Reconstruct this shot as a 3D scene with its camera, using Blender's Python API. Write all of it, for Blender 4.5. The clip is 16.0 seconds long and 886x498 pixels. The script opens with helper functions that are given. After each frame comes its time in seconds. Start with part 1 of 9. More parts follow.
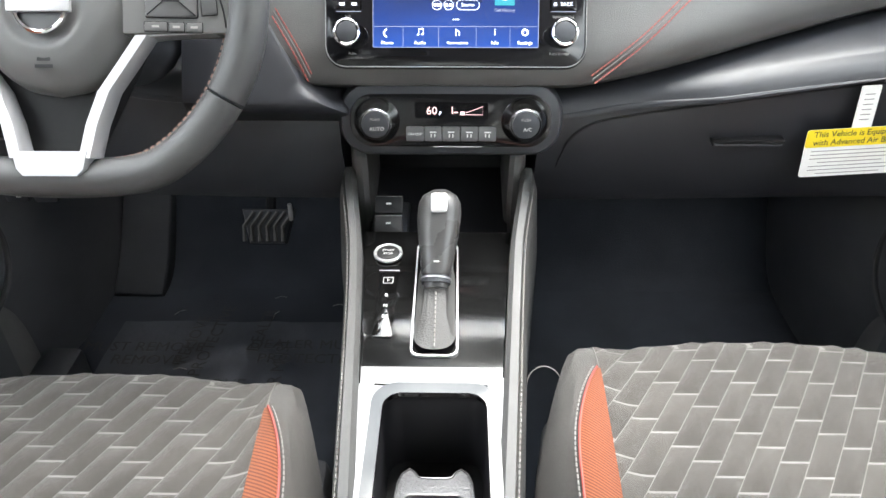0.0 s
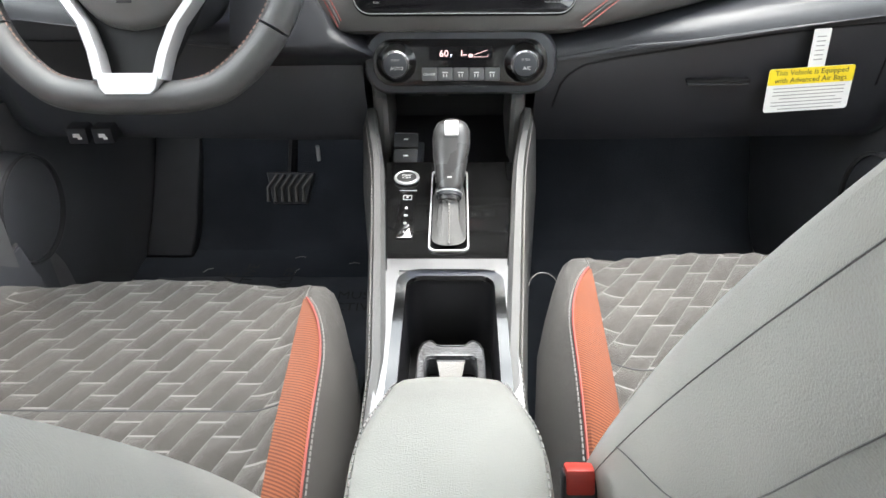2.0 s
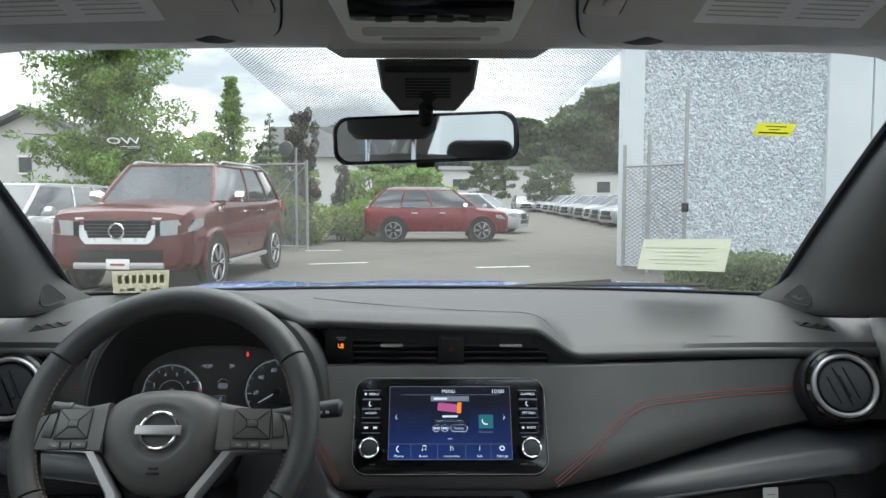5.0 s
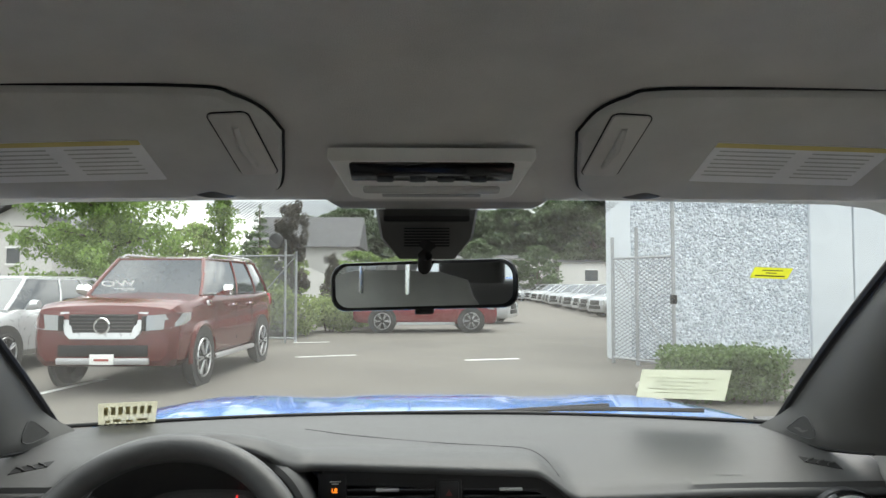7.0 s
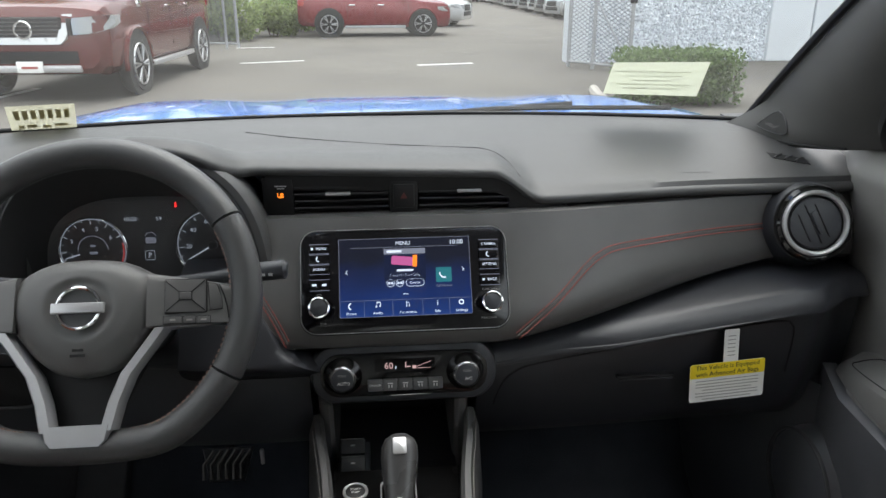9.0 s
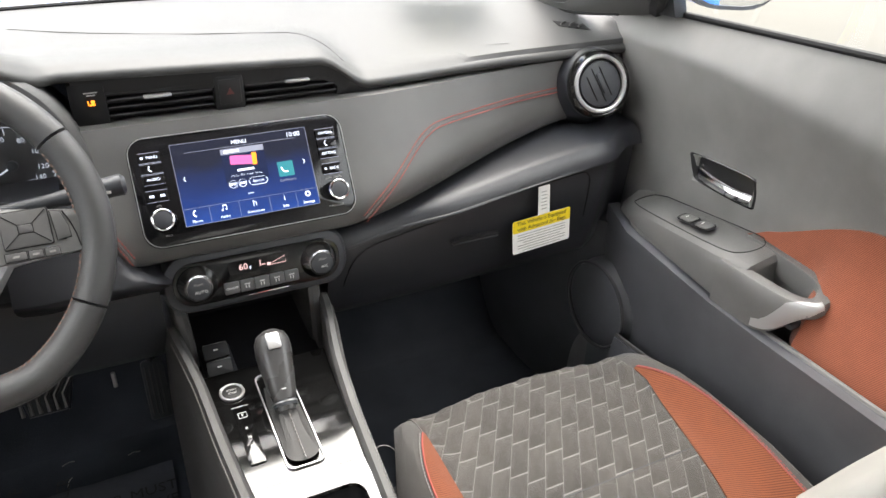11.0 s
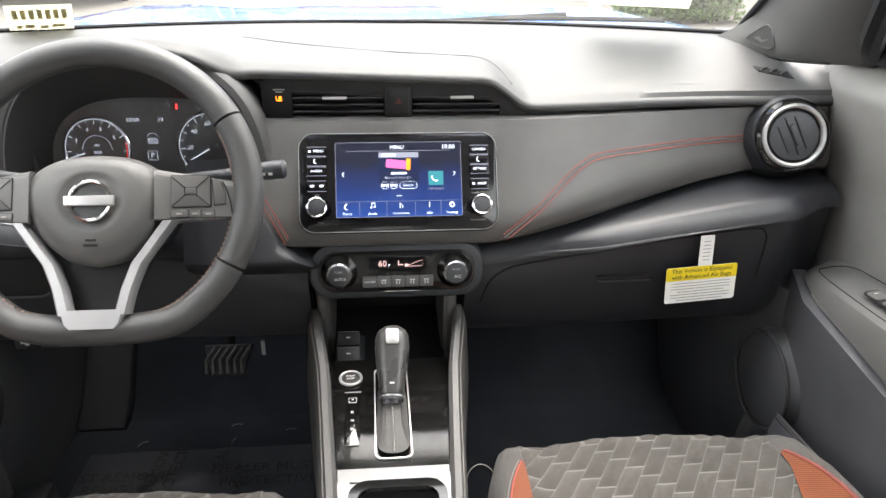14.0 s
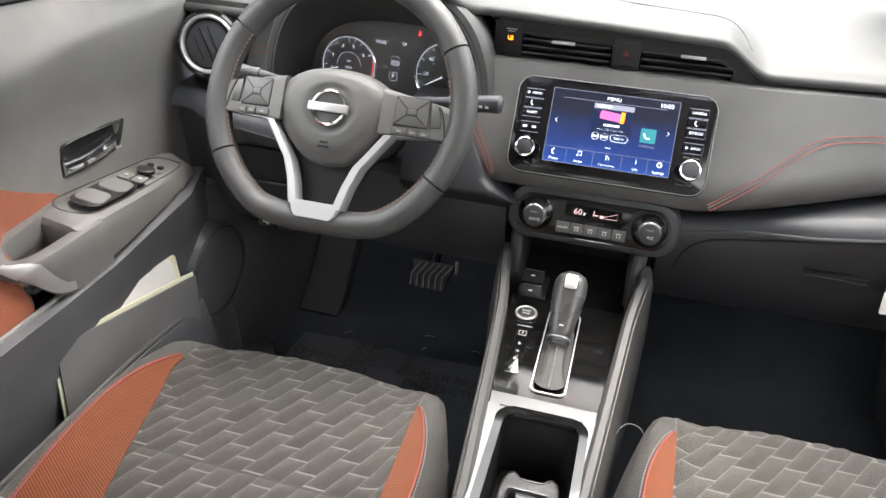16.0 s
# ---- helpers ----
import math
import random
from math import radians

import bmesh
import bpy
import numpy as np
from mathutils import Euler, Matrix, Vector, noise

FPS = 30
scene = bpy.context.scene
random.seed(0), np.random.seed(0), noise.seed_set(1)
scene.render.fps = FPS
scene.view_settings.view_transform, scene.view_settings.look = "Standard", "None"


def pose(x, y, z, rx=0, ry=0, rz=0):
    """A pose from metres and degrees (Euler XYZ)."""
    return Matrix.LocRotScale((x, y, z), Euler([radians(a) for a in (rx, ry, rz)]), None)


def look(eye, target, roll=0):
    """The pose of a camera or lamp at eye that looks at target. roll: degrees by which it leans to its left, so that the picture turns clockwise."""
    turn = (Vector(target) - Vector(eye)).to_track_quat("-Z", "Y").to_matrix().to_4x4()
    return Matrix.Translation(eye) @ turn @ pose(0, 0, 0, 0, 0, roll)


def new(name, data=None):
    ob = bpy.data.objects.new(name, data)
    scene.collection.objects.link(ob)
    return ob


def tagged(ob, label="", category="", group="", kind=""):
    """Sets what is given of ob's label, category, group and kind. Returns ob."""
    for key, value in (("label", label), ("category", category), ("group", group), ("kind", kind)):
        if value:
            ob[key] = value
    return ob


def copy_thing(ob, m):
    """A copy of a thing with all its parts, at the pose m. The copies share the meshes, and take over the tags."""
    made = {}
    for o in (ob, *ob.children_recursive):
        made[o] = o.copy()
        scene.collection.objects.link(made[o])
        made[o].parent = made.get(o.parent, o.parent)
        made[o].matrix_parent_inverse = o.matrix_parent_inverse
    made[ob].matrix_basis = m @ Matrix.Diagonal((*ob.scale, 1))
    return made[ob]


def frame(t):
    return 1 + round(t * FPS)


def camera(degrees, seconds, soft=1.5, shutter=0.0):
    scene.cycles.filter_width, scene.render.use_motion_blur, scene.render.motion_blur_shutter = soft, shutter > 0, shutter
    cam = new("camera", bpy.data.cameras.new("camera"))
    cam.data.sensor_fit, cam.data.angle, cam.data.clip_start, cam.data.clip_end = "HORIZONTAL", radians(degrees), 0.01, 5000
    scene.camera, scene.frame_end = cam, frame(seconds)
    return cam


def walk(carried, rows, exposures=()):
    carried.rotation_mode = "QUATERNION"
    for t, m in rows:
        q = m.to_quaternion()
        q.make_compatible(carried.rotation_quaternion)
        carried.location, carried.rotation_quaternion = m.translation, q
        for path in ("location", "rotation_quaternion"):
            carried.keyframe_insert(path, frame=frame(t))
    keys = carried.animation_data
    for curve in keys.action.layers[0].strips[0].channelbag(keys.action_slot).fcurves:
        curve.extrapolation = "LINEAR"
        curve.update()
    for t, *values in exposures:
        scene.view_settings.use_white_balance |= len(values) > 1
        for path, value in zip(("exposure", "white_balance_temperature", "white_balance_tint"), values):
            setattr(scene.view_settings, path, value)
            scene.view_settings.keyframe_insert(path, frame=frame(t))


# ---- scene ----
cam = camera(62.4, 16.0)

PATH = [
    (0, (0.002, -0.772, 1.173), (-0.033, 0.849, 0.003), -0.3),
    (0.5, (-0.002, -0.821, 1.174), (-0.036, 0.791, -0.009), -0.3),
    (1, (-0.003, -0.865, 1.17), (-0.033, 0.754, -0.005), -0.4),
    (1.5, (-0.006, -0.906, 1.166), (-0.043, 0.717, -0.002), -0.5),
    (2, (-0.009, -0.943, 1.147), (-0.047, 0.706, 0.016), -0.7),
    (2.5, (-0.014, -0.969, 1.137), (-0.053, 0.714, 0.057), -1.0),
    (3, (-0.011, -0.985, 1.155), (-0.036, 0.799, 0.251), -1.1),
    (3.5, (-0.011, -0.997, 1.194), (-0.016, 0.879, 0.503), -0.8),
    (4, (-0.013, -1.005, 1.214), (-0.009, 0.932, 0.719), -0.3),
    (4.5, (-0.017, -1.014, 1.239), (-0.005, 0.962, 0.929), 0.0),
    (5, (-0.02, -1.023, 1.262), (-0.002, 0.972, 1.118), 0.1),
    (5.2, (-0.023, -1.026, 1.27), (0.0, 0.972, 1.187), 0.2),
    (7.3, (-0.033, -1.004, 1.339), (0.021, 0.993, 1.436), 0.1),
    (7.5, (-0.033, -0.987, 1.339), (0.024, 1.012, 1.335), 0.3),
    (8, (-0.035, -0.958, 1.337), (0.021, 1.025, 1.085), 0.5),
    (8.5, (-0.03, -0.932, 1.325), (0.051, 1.007, 0.843), 0.2),
    (9, (-0.03, -0.898, 1.305), (0.136, 0.975, 0.624), -0.1),
    (9.5, (-0.069, -0.882, 1.303), (0.235, 0.916, 0.482), -0.2),
    (10, (-0.118, -0.887, 1.31), (0.366, 0.826, 0.399), 0.2),
    (10.2, (-0.139, -0.886, 1.317), (0.429, 0.784, 0.374), 0.6),
    (12.3, (-0.167, -0.908, 1.345), (0.673, 0.603, 0.339), 1.7),
    (12.5, (-0.15, -0.911, 1.342), (0.646, 0.63, 0.345), 1.9),
    (13, (-0.113, -0.923, 1.328), (0.503, 0.714, 0.357), 2.3),
    (13.5, (-0.07, -0.944, 1.316), (0.293, 0.79, 0.387), 1.6),
    (14, (-0.033, -0.952, 1.304), (0.146, 0.832, 0.419), 1.1),
    (14.5, (-0.016, -0.944, 1.299), (0.009, 0.838, 0.393), 1.2),
    (15, (0.002, -0.954, 1.296), (-0.151, 0.809, 0.364), 1.3),
    (15.5, (0.01, -0.97, 1.296), (-0.284, 0.755, 0.328), 1.9),
    (16, (0.024, -0.99, 1.315), (-0.407, 0.672, 0.289), 2.6),
]
walk(cam, [(t, look(eye, aim, roll)) for t, eye, aim, roll in PATH],
     exposures=[(0.0, 2.97, 6500, 10), (2.5, 2.90, 6550, 10), (3.0, 2.85, 6600, 11), (3.5, 2.7, 6600, 11), (4.0, 2.2, 6700, 11), (4.5, 1.3, 6600, 9), (5.0, 0.80, 6350, 6), (7.5, 1.05, 6700, 6), (8.5, 0.9, 6600, 8), (9.0, 1.05, 6500, 10), (9.5, 1.8, 6300, 11), (10.0, 2.22, 6700, 12), (12.5, 2.34, 6900, 13), (16.0, 2.48, 6850, 13)])

# ---- world, sun ----
world = bpy.data.worlds.new("overcast_sky")
scene.world = world
world.use_nodes = True
wt = world.node_tree
wt.nodes.clear()
w_out = wt.nodes.new("ShaderNodeOutputWorld")
w_bg = wt.nodes.new("ShaderNodeBackground")
w_sky = wt.nodes.new("ShaderNodeTexSky")
w_sky.sky_type = "NISHITA"
w_sky.sun_disc = False
w_sky.sun_elevation, w_sky.sun_rotation = radians(58), radians(-25)
w_co = wt.nodes.new("ShaderNodeTexCoord")
w_map = wt.nodes.new("ShaderNodeMapping")
w_map.inputs["Scale"].default_value = (1.6, 1.6, 4.5)
w_noise = wt.nodes.new("ShaderNodeTexNoise")
w_noise.inputs["Scale"].default_value = 1.9
w_noise.inputs["Detail"].default_value = 8
w_noise.inputs["Roughness"].default_value = 0.55
w_ramp = wt.nodes.new("ShaderNodeValToRGB")
w_ramp.color_ramp.elements[0].position, w_ramp.color_ramp.elements[0].color = 0.42, (4.2, 4.45, 4.8, 1)
w_ramp.color_ramp.elements[1].position, w_ramp.color_ramp.elements[1].color = 0.64, (13.4, 13.5, 13.5, 1)
w_mix = wt.nodes.new("ShaderNodeMix")
w_mix.data_type = "RGBA"
w_mix.inputs["Factor"].default_value = 0.9
wt.links.new(w_co.outputs["Generated"], w_map.inputs["Vector"])
wt.links.new(w_map.outputs["Vector"], w_noise.inputs["Vector"])
wt.links.new(w_noise.outputs["Fac"], w_ramp.inputs["Fac"])
wt.links.new(w_sky.outputs["Color"], w_mix.inputs["A"])
wt.links.new(w_ramp.outputs["Color"], w_mix.inputs["B"])
w_sep = wt.nodes.new("ShaderNodeSeparateXYZ")
w_zen = wt.nodes.new("ShaderNodeMapRange")
w_zen.inputs["From Max"].default_value = 0.85
w_zen.inputs["To Min"].default_value, w_zen.inputs["To Max"].default_value = 0.46, 1.34
w_mul = wt.nodes.new("ShaderNodeVectorMath")
w_mul.operation = "SCALE"
wt.links.new(w_co.outputs["Generated"], w_sep.inputs[0])
wt.links.new(w_sep.outputs["Z"], w_zen.inputs["Value"])
wt.links.new(w_mix.outputs["Result"], w_mul.inputs[0])
wt.links.new(w_zen.outputs["Result"], w_mul.inputs["Scale"])
wt.links.new(w_mul.outputs["Vector"], w_bg.inputs["Color"])
w_bg.inputs["Strength"].default_value = 0.17
wt.links.new(w_bg.outputs["Background"], w_out.inputs["Surface"])

sun = new("sun", bpy.data.lights.new("sun", "SUN"))
sun.data.energy, sun.data.angle, sun.data.color = 1.3, radians(40), (1.0, 0.96, 0.9)
sun.matrix_world = look((2.5, 5.5, 12), (0, 0, 0))


# ---- materials ----
def mat(name, base, rough=0.5, metal=0.0, spec=0.5, vary=0.12, scale=14.0, bump=0.0, grain=700.0, coat=0.0, sheen=0.0, rvary=0.1, dirt=None, random_hue=0.0):
    """A surface with colour variation at two scales, roughness variation and fine relief."""
    m = bpy.data.materials.new(name)
    m.use_nodes = True
    t = m.node_tree
    b = t.nodes["Principled BSDF"]
    b.inputs["Metallic"].default_value = metal
    b.inputs["Specular IOR Level"].default_value = spec
    b.inputs["Coat Weight"].default_value = coat
    b.inputs["Coat Roughness"].default_value = 0.03
    b.inputs["Sheen Weight"].default_value = sheen
    co = t.nodes.new("ShaderNodeTexCoord")
    n1 = t.nodes.new("ShaderNodeTexNoise")
    n1.inputs["Scale"].default_value = scale
    n1.inputs["Detail"].default_value = 6
    n2 = t.nodes.new("ShaderNodeTexNoise")
    n2.inputs["Scale"].default_value = grain
    n2.inputs["Detail"].default_value = 3
    for n in (n1, n2):
        t.links.new(co.outputs["Object"], n.inputs["Vector"])
    add = t.nodes.new("ShaderNodeMath")
    add.operation = "MULTIPLY_ADD"
    t.links.new(n2.outputs["Fac"], add.inputs[0])
    add.inputs[1].default_value = 0.4
    t.links.new(n1.outputs["Fac"], add.inputs[2])
    ramp = t.nodes.new("ShaderNodeValToRGB")
    e = ramp.color_ramp.elements
    e[0].position, e[1].position = 0.35, 1.05
    e[0].color = (*[c * (1 - vary) for c in base], 1)
    e[1].color = (*[min(1, c * (1 + vary)) for c in base], 1)
    t.links.new(add.outputs[0], ramp.inputs["Fac"])
    colour = ramp.outputs["Color"]
    if dirt:
        n3 = t.nodes.new("ShaderNodeTexNoise")
        n3.inputs["Scale"].default_value = dirt[0]
        n3.inputs["Detail"].default_value = 8
        n3.inputs["Roughness"].default_value = 0.7
        t.links.new(co.outputs["Object"], n3.inputs["Vector"])
        r3 = t.nodes.new("ShaderNodeValToRGB")
        r3.color_ramp.elements[0].position, r3.color_ramp.elements[1].position = dirt[1], dirt[1] + 0.12
        mx = t.nodes.new("ShaderNodeMix")
        mx.data_type = "RGBA"
        t.links.new(n3.outputs["Fac"], r3.inputs["Fac"])
        t.links.new(r3.outputs["Color"], mx.inputs["Factor"])
        t.links.new(colour, mx.inputs["A"])
        mx.inputs["B"].default_value = (*dirt[2], 1)
        colour = mx.outputs["Result"]
    if random_hue:
        oi = t.nodes.new("ShaderNodeObjectInfo")
        hs = t.nodes.new("ShaderNodeHueSaturation")
        mr = t.nodes.new("ShaderNodeMapRange")
        mr.inputs["To Min"].default_value, mr.inputs["To Max"].default_value = 1 - random_hue, 1 + random_hue * 0.4
        t.links.new(oi.outputs["Random"], mr.inputs["Value"])
        t.links.new(mr.outputs["Result"], hs.inputs["Value"])
        t.links.new(colour, hs.inputs["Color"])
        colour = hs.outputs["Color"]
    t.links.new(colour, b.inputs["Base Color"])
    mr = t.nodes.new("ShaderNodeMapRange")
    mr.inputs["To Min"].default_value, mr.inputs["To Max"].default_value = max(0.02, rough - rvary), min(1, rough + rvary)
    t.links.new(n1.outputs["Fac"], mr.inputs["Value"])
    t.links.new(mr.outputs["Result"], b.inputs["Roughness"])
    if bump:
        bp = t.nodes.new("ShaderNodeBump")
        bp.inputs["Strength"].default_value = bump
        bp.inputs["Distance"].default_value = 0.0015
        t.links.new(n2.outputs["Fac"], bp.inputs["Height"])
        t.links.new(bp.outputs["Normal"], b.inputs["Normal"])
    return m


def glow(name, colour, strength):
    m = bpy.data.materials.new(name)
    m.use_nodes = True
    b = m.node_tree.nodes["Principled BSDF"]
    b.inputs["Base Color"].default_value = (0.01, 0.01, 0.01, 1)
    b.inputs["Roughness"].default_value = 0.2
    b.inputs["Emission Color"].default_value = (*colour, 1)
    b.inputs["Emission Strength"].default_value = strength
    return m


def pane_glass(name, tint=(1, 1, 1), gloss=1.0, dust=0.0, rough=0.01):
    """Thin clear pane: transmits straight through, mirrors by Fresnel."""
    m = bpy.data.materials.new(name)
    m.use_nodes = True
    t = m.node_tree
    t.nodes.clear()
    o = t.nodes.new("ShaderNodeOutputMaterial")
    tr = t.nodes.new("ShaderNodeBsdfTransparent")
    tr.inputs["Color"].default_value = (*tint, 1)
    gl = t.nodes.new("ShaderNodeBsdfGlossy")
    gl.inputs["Roughness"].default_value = rough
    fr = t.nodes.new("ShaderNodeFresnel")
    fr.inputs["IOR"].default_value = 1.45
    mu = t.nodes.new("ShaderNodeMath")
    mu.operation = "MULTIPLY"
    mu.inputs[1].default_value = gloss
    mx = t.nodes.new("ShaderNodeMixShader")
    t.links.new(fr.outputs[0], mu.inputs[0])
    t.links.new(mu.outputs[0], mx.inputs[0])
    t.links.new(tr.outputs[0], mx.inputs[1])
    t.links.new(gl.outputs[0], mx.inputs[2])
    t.links.new(mx.outputs[0], o.inputs["Surface"])
    if dust:
        tl = t.nodes.new("ShaderNodeBsdfTranslucent")
        tl.inputs["Color"].default_value = (0.85, 0.83, 0.78, 1)
        no = t.nodes.new("ShaderNodeTexNoise")
        no.inputs["Scale"].default_value = 5
        no.inputs["Detail"].default_value = 6
        mr = t.nodes.new("ShaderNodeMapRange")
        mr.inputs["From Min"].default_value, mr.inputs["From Max"].default_value = 0.3, 0.75
        mr.inputs["To Min"].default_value, mr.inputs["To Max"].default_value = dust * 0.5, dust * 1.6
        m2 = t.nodes.new("ShaderNodeMixShader")
        t.links.new(no.outputs["Fac"], mr.inputs["Value"])
        t.links.new(mr.outputs["Result"], m2.inputs[0])
        t.links.new(mx.outputs[0], m2.inputs[1])
        t.links.new(tl.outputs[0], m2.inputs[2])
        t.links.new(m2.outputs[0], o.inputs["Surface"])
    return m


def ribbed(name, a, b, pitch, rough=0.85, axis=(1, 0, 0)):
    """Corded fabric: fine parallel cords of colour a with darker valleys b."""
    m = mat(name, a, rough, spec=0.2, vary=0.15, scale=40, grain=1500, bump=0.2, sheen=0.2)
    t = m.node_tree
    bs = t.nodes["Principled BSDF"]
    co = t.nodes["Texture Coordinate"]
    dot = t.nodes.new("ShaderNodeVectorMath")
    dot.operation = "DOT_PRODUCT"
    dot.inputs[1].default_value = axis
    t.links.new(co.outputs["Object"], dot.inputs[0])
    mu = t.nodes.new("ShaderNodeMath")
    mu.operation = "MULTIPLY"
    mu.inputs[1].default_value = 2 * math.pi / pitch
    t.links.new(dot.outputs["Value"], mu.inputs[0])
    si = t.nodes.new("ShaderNodeMath")
    si.operation = "SINE"
    t.links.new(mu.outputs[0], si.inputs[0])
    mr = t.nodes.new("ShaderNodeMapRange")
    mr.inputs["From Min"].default_value, mr.inputs["From Max"].default_value = -0.6, 0.9
    t.links.new(si.outputs[0], mr.inputs["Value"])
    mx = t.nodes.new("ShaderNodeMix")
    mx.data_type = "RGBA"
    mx.inputs["B"].default_value = (*b, 1)
    t.links.new(mr.outputs["Result"], mx.inputs["Factor"])
    t.links.new(bs.inputs["Base Color"].links[0].from_socket, mx.inputs["A"])
    t.links.new(mx.outputs["Result"], bs.inputs["Base Color"])
    return m


M_DASH = mat("soft_touch_charcoal", (0.018, 0.019, 0.023), 0.42, spec=0.55, bump=0.25, grain=1400, vary=0.2)
M_PAD = mat("grained_black_pad", (0.060, 0.060, 0.060), 0.50, spec=0.42, bump=0.3, grain=1100, vary=0.2)
M_LEATHER = mat("charcoal_leather", (0.080, 0.078, 0.076), 0.35, spec=0.65, bump=0.35, grain=900, vary=0.2)
M_RAIL = mat("dark_rail_leather", (0.064, 0.063, 0.062), 0.42, spec=0.5, bump=0.35, grain=900, vary=0.2)
M_RIM = mat("wheel_leather", (0.060, 0.060, 0.061), 0.36, spec=0.55, bump=0.4, grain=1200)
M_PLASTIC = mat("hard_black_plastic", (0.039, 0.042, 0.048), 0.40, spec=0.5, bump=0.3, grain=1600, vary=0.25)
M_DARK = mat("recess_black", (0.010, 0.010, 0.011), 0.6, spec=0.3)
M_GLOSS = mat("piano_black", (0.006, 0.006, 0.006), 0.07, spec=0.5, coat=0.35, rvary=0.05, grain=300)
M_SCREENB = mat("bezel_gloss_black", (0.006, 0.006, 0.007), 0.12, spec=0.5, rvary=0.04)
M_SILVER = mat("satin_silver_trim", (0.46, 0.46, 0.47), 0.36, metal=0.6, vary=0.06, grain=1500, bump=0.05)
M_CHROME = mat("chrome", (0.85, 0.85, 0.86), 0.08, metal=1.0, vary=0.03, rvary=0.04)
M_KEY = mat("satin_button_grey", (0.055, 0.055, 0.057), 0.4, spec=0.5)
M_CARPET = mat("black_carpet", (0.031, 0.036, 0.045), 0.85, spec=0.15, bump=0.9, grain=500, vary=0.35, scale=9)
M_FILM = mat("clear_floor_film", (0.042, 0.047, 0.056), 0.34, spec=0.35, bump=0.5, grain=60, vary=0.2)
M_PRINT = mat("print_dark", (0.008, 0.008, 0.008), 0.6)
M_SEAT = mat("grey_seat_weave", (0.077, 0.073, 0.069), 0.8, spec=0.25, bump=0.7, grain=1500, vary=0.18, sheen=0.15)
M_QUILT = mat("charcoal_quilt_weave", (0.072, 0.066, 0.060), 0.82, spec=0.2, bump=0.8, grain=1700, vary=0.2, sheen=0.15, random_hue=0.12)
M_GROUND = mat("pale_quilt_ground", (0.19, 0.182, 0.174), 0.8, bump=0.5, grain=900, vary=0.2)
M_THREAD = mat("pale_thread", (0.27, 0.26, 0.25), 0.75, bump=0.5, grain=900, vary=0.15)
M_ORANGE = ribbed("rust_corded_fabric", (0.205, 0.062, 0.026), (0.10, 0.027, 0.013), 0.0032, axis=(0.5, 0.87, 0))
M_ORANGED = ribbed("rust_corded_door_fabric", (0.34, 0.106, 0.058), (0.20, 0.058, 0.034), 0.0024, axis=(0, 0.85, 0.5))
M_REDTHREAD = mat("rust_thread", (0.30, 0.068, 0.055), 0.7, bump=0.4, grain=900)
M_HAZARD = mat("dark_red_mark", (0.11, 0.022, 0.022), 0.5)
M_POD = mat("armrest_charcoal", (0.128, 0.126, 0.122), 0.42, spec=0.5, bump=0.3, grain=1300, vary=0.2)
M_DULLRED = mat("dull_brown_thread", (0.26, 0.17, 0.14), 0.7, bump=0.4, grain=900)
M_BACK = mat("seatback_grey_vinyl", (0.38, 0.372, 0.343), 0.5, spec=0.4, bump=0.4, grain=900, vary=0.12)
M_ARM = mat("armrest_grey_vinyl", (0.26, 0.255, 0.235), 0.42, spec=0.45, bump=0.35, grain=900, vary=0.12)
M_HEAD = mat("headliner_weave", (0.66, 0.64, 0.62), 0.9, spec=0.15, bump=0.7, grain=900, vary=0.1)
M_VISOR = mat("visor_vinyl", (0.60, 0.59, 0.575), 0.75, spec=0.25, bump=0.5, grain=900)
M_PILLAR = mat("pillar_charcoal", (0.098, 0.097, 0.095), 0.7, spec=0.3, bump=0.4, grain=1100)
M_OVERHEAD = mat("pale_grey_plastic", (0.82, 0.81, 0.79), 0.45, spec=0.4, vary=0.05)
M_SWITCH = mat("switch_grey", (0.092, 0.091, 0.091), 0.40, bump=0.1)
M_KICK = mat("moulded_black_panel", (0.100, 0.102, 0.110), 0.36, spec=0.55, bump=0.15, grain=1600, vary=0.25)
M_HUB = mat("airbag_cover_grain", (0.105, 0.104, 0.102), 0.40, spec=0.5, bump=0.3, grain=1300, vary=0.15)
M_CRESCENT = mat("bright_satin_trim", (0.52, 0.52, 0.525), 0.34, metal=0.6, vary=0.05)
M_DIALGLOW = glow("dim_dial_white", (0.7, 0.8, 0.95), 0.15)
M_DIALRED = glow("dim_dial_red", (0.7, 0.05, 0.05), 0.16)
M_DIALGREY = glow("dim_dial_grey", (0.30, 0.33, 0.42), 0.16)
M_DECK = mat("dark_chrome_deck", (0.150, 0.150, 0.153), 0.32, metal=1.0, vary=0.06, rvary=0.05)
M_WELL = mat("smooth_black_well", (0.013, 0.013, 0.015), 0.34, spec=0.4, vary=0.2)
M_GAITER = mat("gaiter_leather", (0.052, 0.051, 0.050), 0.5, spec=0.35, bump=0.6, grain=500, vary=0.25)
M_VENT = mat("vent_black", (0.013, 0.013, 0.014), 0.5, spec=0.4)
M_DOOR = mat("door_soft_grey", (0.185, 0.181, 0.176), 0.42, spec=0.5, bump=0.3, grain=1300, vary=0.2)
M_SCOOP = mat("handle_scoop_satin", (0.022, 0.022, 0.023), 0.22, spec=0.6)
M_BUTTON = mat("climate_button_grey", (0.11, 0.11, 0.112), 0.42, spec=0.45)
M_WHITE = mat("label_white", (0.78, 0.78, 0.76), 0.6, vary=0.04)
M_YELLOW = mat("label_yellow", (0.80, 0.62, 0.02), 0.55, vary=0.05)
